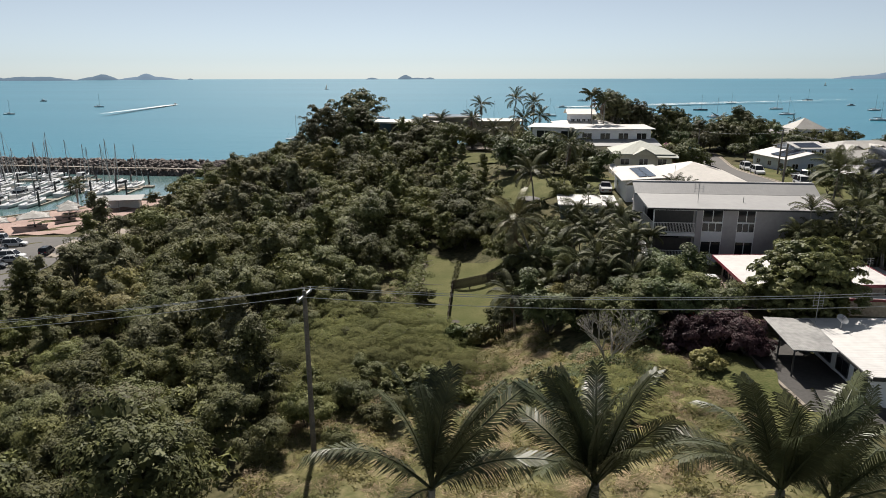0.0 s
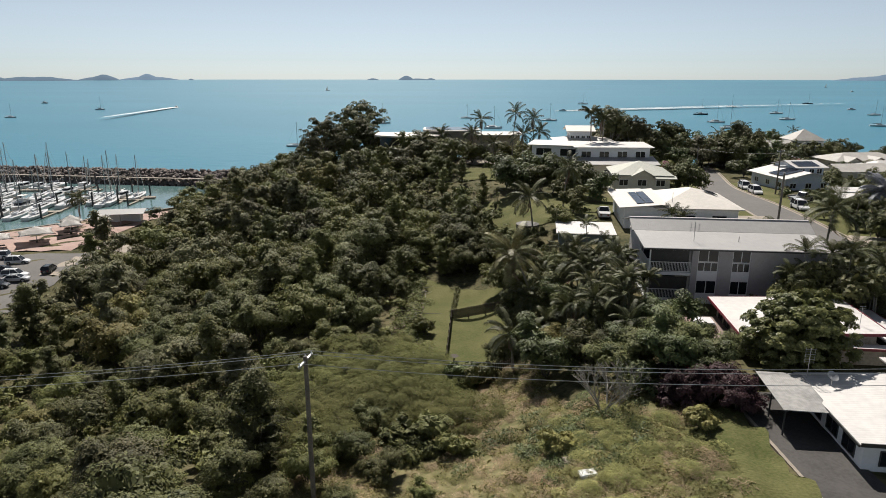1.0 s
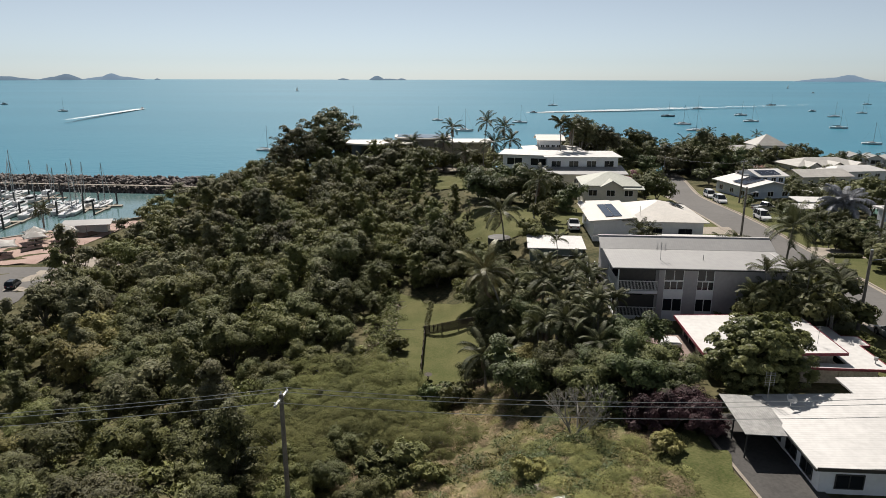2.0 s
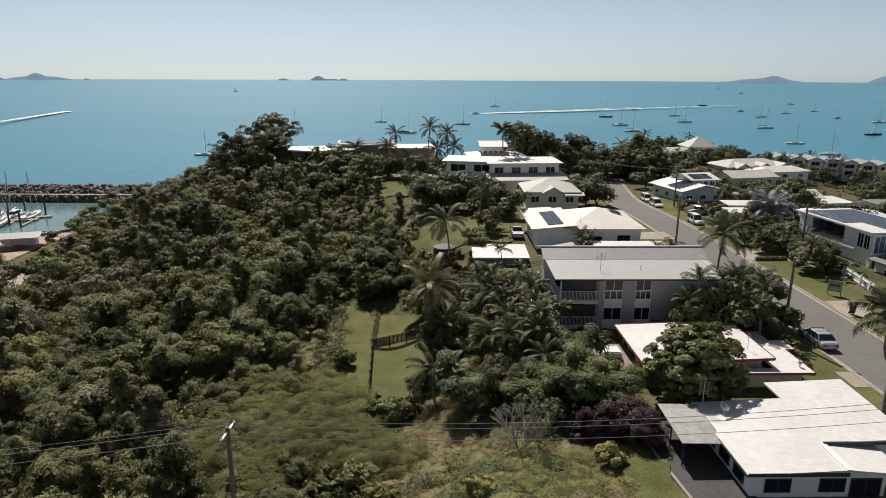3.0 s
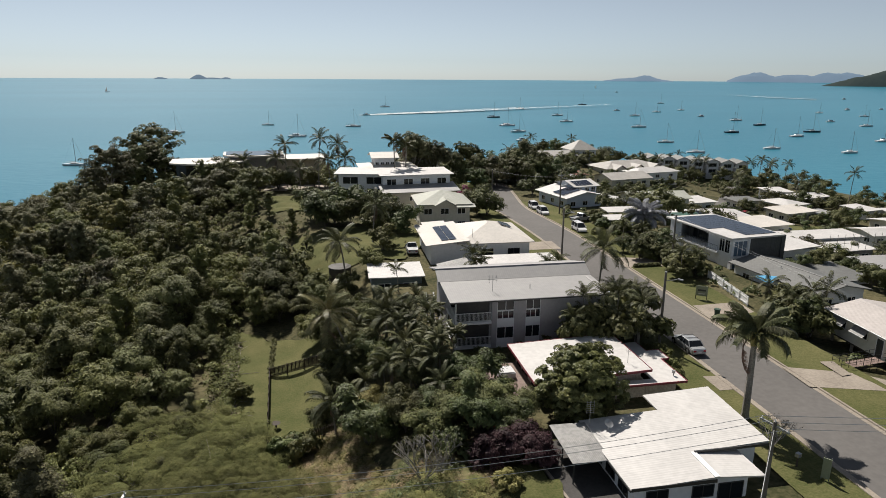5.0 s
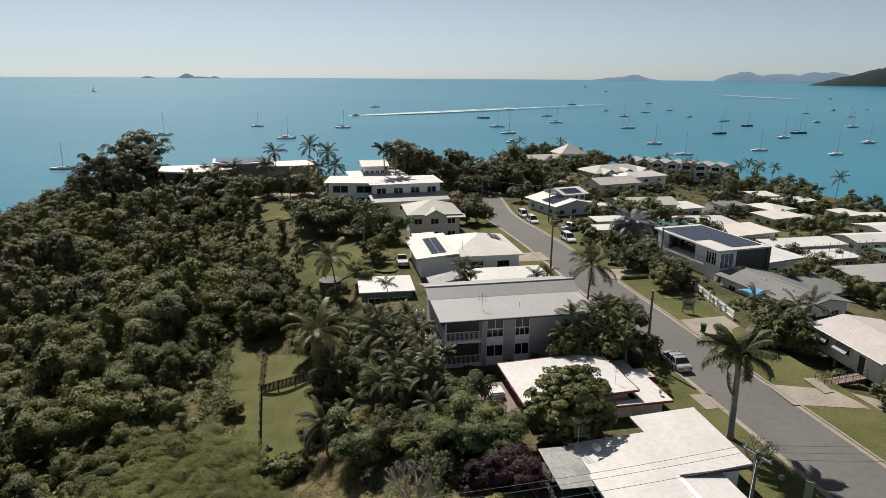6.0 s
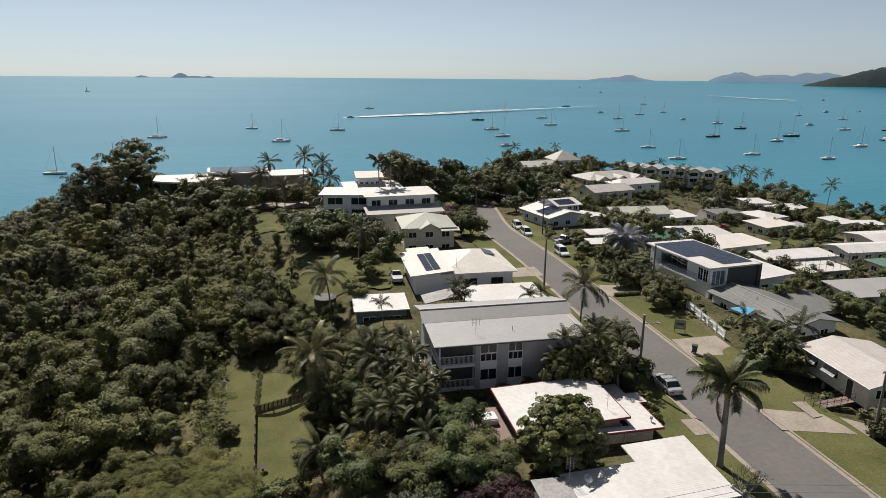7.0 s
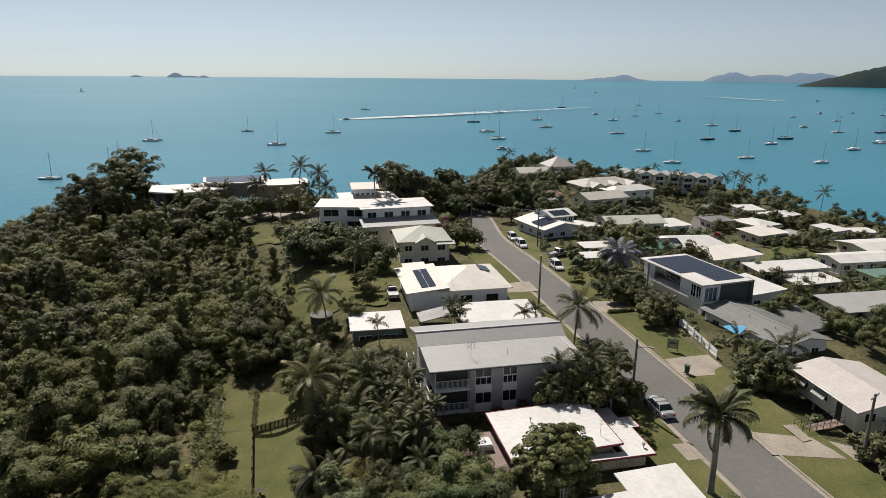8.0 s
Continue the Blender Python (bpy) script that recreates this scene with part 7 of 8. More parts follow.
def power_pole(x, y, h, arms=True, lamp=False, label="grey timber power pole with a steel crossarm", z=None, arm_yaw=20):
    z = ground(x, y) if z is None else z
    p = thing("power_pole", pose(x, y, z, 0, 0, arm_yaw), label, "power pole")
    bm = bmesh.new()
    rod(bm, (0, 0, -0.8), (0, 0, h), 0.17, 0.125, 10)
    part("pole", bm, POLEWOOD, p)
    if arms:
        part("crossarm", boxed((-1.0, 1.0, -0.06, 0.06, h - 0.35, h - 0.22)), STEEL, p)
        for u in (-0.9, 0.0, 0.9):
            bm = bmesh.new()
            rod(bm, (u, 0, h - 0.22 if u else h), (u, 0, h - 0.05 if u else h + 0.14), 0.05, 0.035, 8)
            part("insulator", bm, WHITEPAINT, p)
    else:
        bm = bmesh.new()
        rod(bm, (0, 0, h), (0, 0, h + 0.06), 0.14, n=10)
        part("cap", bm, STEEL, p)
    if lamp:
        bm = bmesh.new()
        rod(bm, (0, 0, h - 1.0), (0, -1.6, h - 0.4), 0.04, n=6)
        part("lamp_arm", bm, STEEL, p)
        part("lamp_head", boxed((-0.12, 0.12, -2.1, -1.5, h - 0.45, h - 0.32)), STEEL, p)
    return p


PA, PB = (-7.75, 34.0), (29.9, 27.4)
power_pole(*PA, 10.7, z=13.8, arm_yaw=80)
power_pole(*PB, 9.2, z=17.6, arm_yaw=99)
for x, y, h in ((47.7, 89.4, 9.0), (42.9, 56.4, 8.6), (58.9, 40.1, 7.6), (67.3, 128.6, 9.0), (60.6, 153.5, 7.5), (63.2, 82.2, 8.5)):
    power_pole(x, y, h, arms=x > 66 or x > 57 and y < 45, lamp=x < 48, label="slim grey timber pole beside the street", z=ground(x, y))


def wire(p, q, sag, label="sagging overhead power line", r=0.018):
    p, q = Vector(p), Vector(q)
    bm = bmesh.new()
    n = 28
    pts = [tuple(p.lerp(q, i / n) - Vector((0, 0, sag * 4 * (i / n) * (1 - i / n)))) for i in range(n + 1)]
    tube(bm, pts, [r] * (n + 1), 4)
    e = thing("power_line", pose(0, 0, 0), label, "power line")
    part("cable", bm, WIRE, e)


def arm_tip(P, z, yaw, u):
    return (P[0] + u * math.cos(radians(yaw)), P[1] + u * math.sin(radians(yaw)), z)


for u in (-0.9, 0.0, 0.9):
    wire(arm_tip(PA, 24.45 + (0.2 if u == 0 else 0), 80, u), arm_tip(PB, 26.75 + (0.2 if u == 0 else 0), 99, u), 0.7)
    wire(arm_tip(PA, 24.45 + (0.2 if u == 0 else 0), 80, u), (-62 + u, 44 + u, 17.5), 0.9)
    wire(arm_tip(PB, 26.75, 99, u), (78, 15.0 + u, 26.0), 0.5)
wire((29.9, 27.4, 26.3), (16.0, 15.0, 24.0), 0.2, "service line slung from the street pole")
for a, b in (((58.9, 40.1, 24.9), (63.2, 82.2, 26.3)), ((63.2, 82.2, 26.3), (67.3, 128.6, 25.4)), ((67.3, 128.6, 25.4), (60.6, 153.5, 23.6))):
    wire(a, b, 0.5, r=0.009)
    wire((a[0] + 0.7, a[1], a[2]), (b[0] + 0.7, b[1], b[2]), 0.5, r=0.009)


# ---- driveways and paths ----
for cs, label in ((((56.0, 84.2), (64.5, 82.5), (65.5, 86.5), (58.0, 89.5)), "concrete driveway crossing the verge"),
                  (((53.9, 60.9), (60.6, 59.8), (61.6, 65.6), (54.9, 66.2)), "concrete driveway crossing the verge"),
                  (((50.9, 43.6), (60.5, 39.4), (61.2, 42.8), (51.7, 48.0)), "stained concrete driveway of the stilt house"),
                  (((42.0, 45.4), (43.8, 45.2), (44.2, 48.0), (42.4, 48.4)), "concrete driveway of the red-trimmed house"),
                  (((44.5, 98.0), (51.6, 97.0), (52.4, 102.5), (44.0, 103.0)), "concrete driveway of the hip-roofed house"),
                  (((4, 180), (26, 176), (28, 184), (6, 190)), "pale concrete drive in front of the curved house"),
                  (((55.8, 44.4), (57.0, 44.4), (58.0, 47.4), (56.4, 47.7)), "pale concrete path to the entry ramp")):
    drape("driveway", cs, CONCRETE, 0.20 if "path" in label else 0.125, label, "driveway", (12, 12))
drape("side_street", ((20, 170), (62, 164), (62, 170), (22, 177)), ASPHALT, 0.17, "asphalt side street at the end of the ridge", "road", (20, 6))
drape("lower_street", ((141, 168), (147, 166), (206, 226), (200, 229)), ASPHALT, 0.25, "narrow asphalt street among the lower houses", "road", (6, 24))


# ---- vehicles ----
def loft(bm, sections):
    """Rings of equal length joined one to the next, with closed ends."""
    rings = [[bm.verts.new(p) for p in s] for s in sections]
    k = len(rings[0])
    for a, b in zip(rings, rings[1:]):
        for i in range(k):
            bm.faces.new((a[i], a[(i + 1) % k], b[(i + 1) % k], b[i]))
    bm.faces.new(rings[0][::-1])
    bm.faces.new(rings[-1])


def soften(bm, width):
    """Round the sharper edges."""
    bmesh.ops.recalc_face_normals(bm, faces=bm.faces)
    sharp = [e for e in bm.edges if len(e.link_faces) == 2 and e.calc_face_angle(0) > 0.35]
    bmesh.ops.bevel(bm, geom=sharp, offset=width, segments=2, affect="EDGES", clamp_overlap=True)


def car_master(name, paint, label, L=4.6, W=1.8, H=1.45, kind="wagon"):
    c = thing(name, pose(0, 0, -50), label, "car")
    w = W / 2
    bm = bmesh.new()
    secs = []
    for x, zt, wi in ((-L / 2, 0.62, 0.80), (-L / 2 + 0.12, 0.86, 0.92), (-L * 0.2, 0.92, 1.0), (L * 0.2, 0.92, 1.0), (L / 2 - 0.5, 0.80, 0.95), (L / 2 - 0.1, 0.66, 0.85), (L / 2, 0.52, 0.72)):
        secs.append([(x, -w * wi, 0.30), (x, w * wi, 0.30), (x, w * wi, zt * 0.72), (x, w * wi * 0.94, zt), (x, -w * wi * 0.94, zt), (x, -w * wi, zt * 0.72)])
    loft(bm, secs)
    soften(bm, 0.07)
    part("body", bm, paint, c)
    for x in (-L * 0.3, L * 0.31):   # dark wheel arches
        for s in (-1, 1):
            bm = bmesh.new()
            rod(bm, (x, s * (w - 0.22), 0.36), (x, s * (w + 0.004), 0.36), 0.40, n=16)
            part("wheel_arch", bm, RUBBER, c)
    back = {"wagon": (-L / 2 + 0.15, -L / 2 + 0.45), "sedan": (-L / 2 + 0.75, -L / 2 + 1.25), "ute": (-0.35, -0.15)}[kind]
    front = (L * 0.26, L * 0.09)
    bm = bmesh.new()
    loft(bm, [[(a, -s * w, z), (a, s * w, z), (b, s * w, z), (b, -s * w, z)] for a, b, z, s in ((back[0], front[0], 0.90, 0.92), (back[1], front[1], H - 0.05, 0.74))])
    part("glasshouse", bm, GLASS, c, "dark tinted windows")
    bm = bmesh.new()
    loft(bm, [[(a, -s * w, z), (a, s * w, z), (b, s * w, z), (b, -s * w, z)] for a, b, z, s in ((back[1] - 0.03, front[1] + 0.05, H - 0.07, 0.77), (back[1] + 0.08, front[1] - 0.1, H, 0.68))])
    soften(bm, 0.03)
    part("roof", bm, paint, c)
    for s in (-1, 1):   # door posts and mirrors
        bm = bmesh.new()
        xm = (back[0] + front[0]) / 2
        rod(bm, (xm, s * w * 0.925, 0.90), (xm - 0.05, s * w * 0.75, H - 0.05), 0.035, n=5)
        part("door_post", bm, paint, c)
        part("mirror", boxed((front[0] - 0.28, front[0] - 0.12, s * w * 1.03 - 0.09, s * w * 1.03 + 0.09, 0.92, 1.06)), paint, c)
    for s in (-1, 1):
        for a, b in ((back[0], back[1]), (front[0], front[1])):
            bm = bmesh.new()
            rod(bm, (a, s * w * 0.925, 0.90), (b, s * w * 0.745, H - 0.04), 0.045, n=5)
            part("pillar", bm, paint, c)
    if kind == "ute":
        part("tray", boxed((-L / 2 - 0.05, -0.45, -w, w, 0.85, 0.92), (-L / 2 - 0.05, -0.45, -w, -w + 0.05, 0.92, 1.15), (-L / 2 - 0.05, -0.45, w - 0.05, w, 0.92, 1.15)), STEEL, c)
    for x in (-L * 0.3, L * 0.31):
        for s in (-1, 1):
            bm = bmesh.new()
            rod(bm, (x, s * (w - 0.2), 0.33), (x, s * (w + 0.02), 0.33), 0.33, n=14)
            wheel = part("wheel", bm, RUBBER, c)
            bm = bmesh.new()
            rod(bm, (x, s * (w + 0.015), 0.33), (x, s * (w + 0.035), 0.33), 0.20, n=10)
            part("rim", bm, STEEL, wheel)
    for s in (-1, 1):
        part("headlight", boxed((L / 2 - 0.22, L / 2 - 0.04, s * w * 0.62 - 0.16, s * w * 0.62 + 0.16, 0.52, 0.66)), HULL, c)
        part("tail_light", boxed((-L / 2 - 0.015, -L / 2 + 0.1, s * w * 0.62 - 0.14, s * w * 0.62 + 0.14, 0.58, 0.74)), CARRED, c)
    part("number_plate", boxed((-L / 2 - 0.02, -L / 2 + 0.02, -0.18, 0.18, 0.46, 0.55)), WHITEPAINT, c)
    if kind == "wagon":
        for s in (-1, 1):
            part("roof_rail", boxed((back[1] + 0.1, front[1] - 0.2, s * w * 0.6 - 0.02, s * w * 0.6 + 0.02, H, H + 0.05)), DARKTRIM, c)
    return c


def road_yaw(y):
    return 90 - math.degrees(math.atan(float(road_x(y + 1) - road_x(y - 1)) / 2))


sedan = car_master("sedan", CARSILVER, "silver sedan with roof racks parked at the kerb", 4.8, 1.8, 1.42, "sedan")
sedan.matrix_basis = pose(45.55, 54.9, float(road_z(55)) + 0.03, 0, 0, road_yaw(55))
for u in (-0.55, 0.35):
    part("roof_rack", boxed((u - 0.03, u + 0.03, -0.72, 0.72, 1.47, 1.51), (u - 0.03, u + 0.03, -0.70, -0.66, 1.38, 1.47), (u - 0.03, u + 0.03, 0.66, 0.70, 1.38, 1.47)), DARKTRIM, sedan)
suv = car_master("suv", CARWHITE, "white sport utility car parked at the kerb", 4.7, 1.85, 1.72, "wagon")
suv.matrix_basis = pose(61.6, 109.0, float(road_z(109)) + 0.05, 0, 0, road_yaw(109) + 180)
for x, y in ((65.0, 137.2), (63.6, 129.4)):
    copy_thing(suv, pose(x, y, float(road_z(y)) + 0.05, 0, 0, road_yaw(y) + 180))
ute = car_master("ute", CARWHITE, "white utility truck with a steel tray", 5.0, 1.85, 1.7, "ute")
ute.matrix_basis = pose(66.8, 118.0, ground(66.8, 118) + 0.15, 0, 0, 20)
hatch = car_master("hatchback", CARDARK, "dark car in the marina car park", 4.3, 1.75, 1.5, "wagon")
blue = car_master("blue_car", CARBLUE, "blue car parked on the grass", 4.5, 1.8, 1.5, "wagon")
blue.matrix_basis = pose(146.0, 142.6, ground(146, 142.6) + 0.1, 0, 0, -15)
red = car_master("red_car", CARRED, "red car parked by the lower street", 4.4, 1.8, 1.5, "wagon")
red.matrix_basis = pose(153.0, 165.5, ground(153, 165.5) + 0.1, 0, 0, 30)
tray = car_master("garden_ute", CARWHITE, "white vehicle parked behind the hip-roofed house", 4.8, 1.8, 1.6, "ute")
tray.matrix_basis = pose(26.2, 102.5, ground(26.2, 102.5) + 0.1, 0, 0, 80)


# ---- marina ----
structure(part("quay_wall", boxed((0, 75, -0.6, 0, -4.5, 2.2)), CONCRETE), "concrete quay wall of the marina", "quay").matrix_basis = pose(-128, 142.4, 0, 0, 0, 45)
MARINA = surf("sheltered grey-green water", (0.10, 0.185, 0.19), (0.14, 0.225, 0.22), 12, 0.12, 0.02, 20)
bm = bmesh.new()
bm.faces.new([bm.verts.new(p) for p in ((-330, 276, 0.06), (-330, 100, 0.06), (-150, 110, 0.06), (-126, 140, 0.06), (-74, 192, 0.06), (-74, 242, 0.06))])
structure(part("marina_water", bm, MARINA), "calm pale grey-green water of the marina", "water")
drape("marina_paving", ((-128, 136), (-84, 140), (-78, 184), (-92, 178)), PAVING, 0.14, "red brick marina promenade", "paving", (14, 14))
drape("car_park", ((-130, 95), (-72, 100), (-76, 138), (-128, 134)), ASPHALT, 0.15, "asphalt marina car park", "car park", (12, 12))
drape("roundabout", ((-80, 121), (-62, 118), (-64, 140), (-80, 148)), CONCRETE, 0.18, "pale concrete turning circle", "paving", (10, 10))
for x, y, yaw, k in ((-88.8, 129, 10, 0), (-87.3, 122.4, 12, 1), (-83.3, 119.6, 8, 0), (-81.5, 117, 12, 2), (-82.5, 113, 10, 1), (-92, 124, 10, 2), (-95.5, 133, 190, 0), (-79, 123.5, 100, 1)):
    copy_thing((suv, hatch, sedan)[k], pose(x, y, 2.2, 0, 0, yaw))
hatch.matrix_basis = pose(-90, 117.5, 2.2, 0, 0, 190)


def shade_sail(x, y, s, z, yaw, label="white tensioned shade sail on steel posts"):
    e = thing("shade_sail", pose(x, y, 2.0, 0, 0, yaw), label, "shade sail")
    bm = bmesh.new()
    n = 8
    rows = []
    for j in range(n + 1):
        row = []
        for i in range(n + 1):
            u, v = 2 * i / n - 1, 2 * j / n - 1
            row.append(bm.verts.new((s * u * (1 - 0.15 * (1 - v * v) * abs(u)), s * v * (1 - 0.15 * (1 - u * u) * abs(v)), z + 0.12 * u * v + 1.5 * (1 - max(abs(u), abs(v))) ** 1.4)))
        rows.append(row)
    for a, b in zip(rows, rows[1:]):
        for i in range(n):
            bm.faces.new((a[i], a[i + 1], b[i + 1], b[i]))
    bmesh.ops.solidify(bm, geom=bm.faces[:], thickness=0.03)
    part("cloth", bm, SAIL, e, smooth=True)
    bm = bmesh.new()
    rod(bm, (0, 0, 0), (0, 0, z + 1.25), 0.09, n=8)
    part("post", bm, STEEL, e)
    part("bench_table", boxed((-1.5, 1.5, -0.6, 0.6, 0.65, 0.75), (-0.2, 0.2, -0.2, 0.2, 0.0, 0.65)), TIMBER, e)


for x, y, s, yaw in ((-95.9, 147.1, 3.9, 35), (-95.0, 160.3, 2.9, 40), (-92.6, 155.6, 2.8, 40), (-88.6, 162.0, 3.0, 35), (-101.5, 141.5, 3.2, 40)):
    shade_sail(x, y, s, 2.6, yaw)
pav = thing("marina_pavilion", pose(-86, 169.5, 2.0, 0, 0, 10), "low pavilion with a pale grey roof on the quay", "pavilion")
roof(pav, "gable_x", -6, 6, -3.5, 3.5, 2.9, 0.8, GREYROOF)
for x, y in ((-5.6, -3.1), (5.6, -3.1), (-5.6, 3.1), (5.6, 3.1), (0, -3.1), (0, 3.1)):
    part("post", boxed((x - 0.08, x + 0.08, y - 0.08, y + 0.08, 0, 2.85)), STEEL, pav)
part("counter", boxed((-4, 4, 0.5, 2.8, 0, 2.4)), WHITEWALL, pav)
palm(-96.5, 167, 7.0, "coconut", 16, 0.75, 0.4, z=2.0, dead=0)
palm(-99.5, 172.5, 6.0, "coconut", 14, 0.6, 0.3, z=2.0, dead=0)


def hull_sections(L, B, H, n=9, stern=0.75):
    secs = []
    for i in range(n + 1):
        s = i / n
        half = B / 2 * min(1, stern + 1.2 * s) * (1 - max(0, (s - 0.55) / 0.45) ** 2.2) + 0.02
        sheer = H * (0.85 + 0.3 * s * s)
        x = L * (s - 0.5)
        secs.append([(x, -half, sheer), (x, -half * 0.93, H * 0.3), (x, -half * 0.45, -0.25), (x, half * 0.45, -0.25), (x, half * 0.93, H * 0.3), (x, half, sheer)])
    return secs


def yacht_master(label, L=12.0, mast=15.0, hullmat=None, twin=False, cover=None):
    y = thing("catamaran" if twin else "sailing_yacht", pose(0, 0, -60), label, "boat")
    if twin:
        for s in (-1, 1):
            bm = bmesh.new()
            loft(bm, [[(a, b + s * L * 0.22, c) for a, b, c in sec] for sec in hull_sections(L, 1.5, 1.3)])
            part("hull", bm, hullmat or HULL, y)
        part("bridge_deck", boxed((-L * 0.42, L * 0.2, -L * 0.2, L * 0.2, 0.7, 1.3)), HULL, y)
        bm = boxed((-L * 0.25, L * 0.12, -L * 0.17, L * 0.17, 1.3, 2.4))
    else:
        bm = bmesh.new()
        loft(bm, hull_sections(L, L * 0.29, L * 0.095))
        part("hull", bm, hullmat or HULL, y)
        bm = boxed((-L * 0.18, L * 0.17, -L * 0.075, L * 0.075, L * 0.08, L * 0.13))
    bmesh.ops.bevel(bm, geom=bm.edges[:], offset=0.15, segments=1, affect="EDGES")
    cab = part("cabin", bm, HULL, y)
    part("cabin_window", boxed((-L * 0.12, L * 0.1, -L * (0.172 if twin else 0.079), L * (0.172 if twin else 0.079), L * 0.1 if not twin else 1.75, L * 0.115 if not twin else 2.1)), GLASS, cab)
    mx = L * 0.06
    bm = bmesh.new()
    rod(bm, (mx, 0, 0.4), (mx, 0, mast), 0.16, 0.10, 6)
    m = part("mast", bm, STEEL, y)
    bm = bmesh.new()
    rod(bm, (mx - 0.1, 0, L * 0.17), (-L * 0.36, 0, L * 0.16), 0.22, 0.14, 7)
    part("boom_cover", bm, cover or NAVY, y, "dark sail cover on the boom")
    bm = bmesh.new()
    rod(bm, (mx, 0, mast), (L * 0.49, 0, L * 0.11), 0.05, 0.07, 4)
    part("furled_headsail", bm, SAIL, y)
    bm = bmesh.new()
    rod(bm, (mx, 0, mast), (-L * 0.49, 0, L * 0.09), 0.02, n=3)
    part("backstay", bm, STEEL, y)
    part("spreader", boxed((mx - 0.04, mx + 0.04, -0.9, 0.9, mast * 0.55, mast * 0.55 + 0.06)), STEEL, y)
    return y


def cruiser_master(label, L=11.0, fly=True):
    c = thing("motor_cruiser", pose(0, 0, -60), label, "boat")
    bm = bmesh.new()
    loft(bm, hull_sections(L, L * 0.33, L * 0.13, stern=0.9))
    hull = part("hull", bm, HULL, c)
    part("waterline_stripe", boxed((-L * 0.49, L * 0.2, -L * 0.152, L * 0.152, 0.05, 0.22)), NAVY, hull)
    bm = bmesh.new()
    loft(bm, [[(-L * 0.25, -L * 0.12 * s, z), (L * a, -L * 0.10 * s, z), (L * a, L * 0.10 * s, z), (-L * 0.25, L * 0.12 * s, z)] for a, z, s in ((0.24, L * 0.12, 1.0), (0.10, L * 0.24, 0.9))])
    cab = part("cabin", bm, HULL, c)
    bm = bmesh.new()
    loft(bm, [[(-L * 0.2, -L * 0.121 * s, z), (L * a, -L * 0.104 * s, z), (L * a, L * 0.104 * s, z), (-L * 0.2, L * 0.121 * s, z)] for a, z, s in ((0.215, L * 0.155, 0.985), (0.14, L * 0.215, 0.94))])
    part("cabin_window", bm, GLASS, cab)
    if fly:
        part("flybridge", boxed((-L * 0.2, L * 0.06, -L * 0.1, L * 0.1, L * 0.24, L * 0.29)), HULL, c)
        part("bimini", boxed((-L * 0.2, L * 0.02, -L * 0.1, L * 0.1, L * 0.38, L * 0.39)), SAIL, c)
        for x in (-L * 0.19, 0.0):
            for s in (-1, 1):
                part("bimini_post", boxed((x - 0.03, x + 0.03, s * L * 0.095 - 0.03, s * L * 0.095 + 0.03, L * 0.29, L * 0.38)), STEEL, c)
    part("foredeck_rail", boxed((L * 0.1, L * 0.44, -0.02, 0.02, L * 0.2, L * 0.205)), STEEL, c)
    return c


Y1 = yacht_master("white sailing yacht with bare mast at anchor", 14.5, 17.0)
Y2 = yacht_master("dark-hulled sailing yacht at anchor", 15.0, 18.0, NAVY)
Y3 = yacht_master("white sailing catamaran at anchor", 14.0, 18.0, twin=True)
Y4 = yacht_master("small white sailing yacht at anchor", 12.0, 14.5, cover=SAIL)
M1 = cruiser_master("white motor cruiser with a flybridge and bimini")
M2 = cruiser_master("small white motor launch with a cabin", 9.5, False)
r4 = random.Random(4)
used = set()
for i, (x, y, k) in enumerate(((-87.1, 383.8, 3), (-54.8, 582.3, 2), (40.4, 526.9, 2), (100.6, 621.2, 0), (23.4, 658.3, 3), (214.9, 1014, 0), (201.7, 453, 5), (231.1, 527.2, 0), (250.1, 599.2, 2), (285.1, 725.9, 1), (379.1, 746.2, 0), (335.3, 637.5, 0),
                                (369.1, 552, 0), (302.1, 415.5, 3), (279.5, 351.8, 3), (550, 690.1, 5), (414.9, 477, 1), (508.6, 546.2, 1), (440.7, 430.9, 0), (490.8, 463.9, 1), (346.5, 358.2, 3), (378.3, 325.2, 3), (472.6, 379.3, 0), (546.4, 414, 2), (471.8, 716.7, 0), (556.2, 792.3, 3),
                                (753.3, 1063.4, 0), (626.7, 833.3, 3), (539.8, 616.9, 0), (629, 572, 5), (607.9, 509.3, 0), (764.1, 645.5, 3), (963, 786.5, 5), (891.6, 784.4, 4), (773.8, 724.5, 3), (521.4, 838.8, 5), (402.7, 918.3, 0), (569.8, 1028.4, 1), (648, 493.1, 1), (953.8, 729.4, 0), (1348, 1199, 4),
                                (1167, 1887, 4), (-439.9, 665.1, 3), (-625.5, 1032, 4), (-433.9, 830, 0), (-62, 402, 3), (-58, 410, 0))):
    master = (Y1, Y2, Y3, Y4, M1, M2)[k]
    m = pose(x, y, 0.05 + 24 * float(ss(2200, 4880, math.hypot(x, y))), 0, 0, -8 + r4.uniform(-16, 16))
    if k in used:
        ob = copy_thing(master, m)
    else:
        used.add(k)
        master.matrix_basis = m
        ob = master
    ob["group"] = "boats at anchor in the bay"


SAILCLOTH = leafy("sunlit sailcloth", (0.70, 0.73, 0.66), (0.58, 0.62, 0.53), spread=0.02, through_light=0.5)


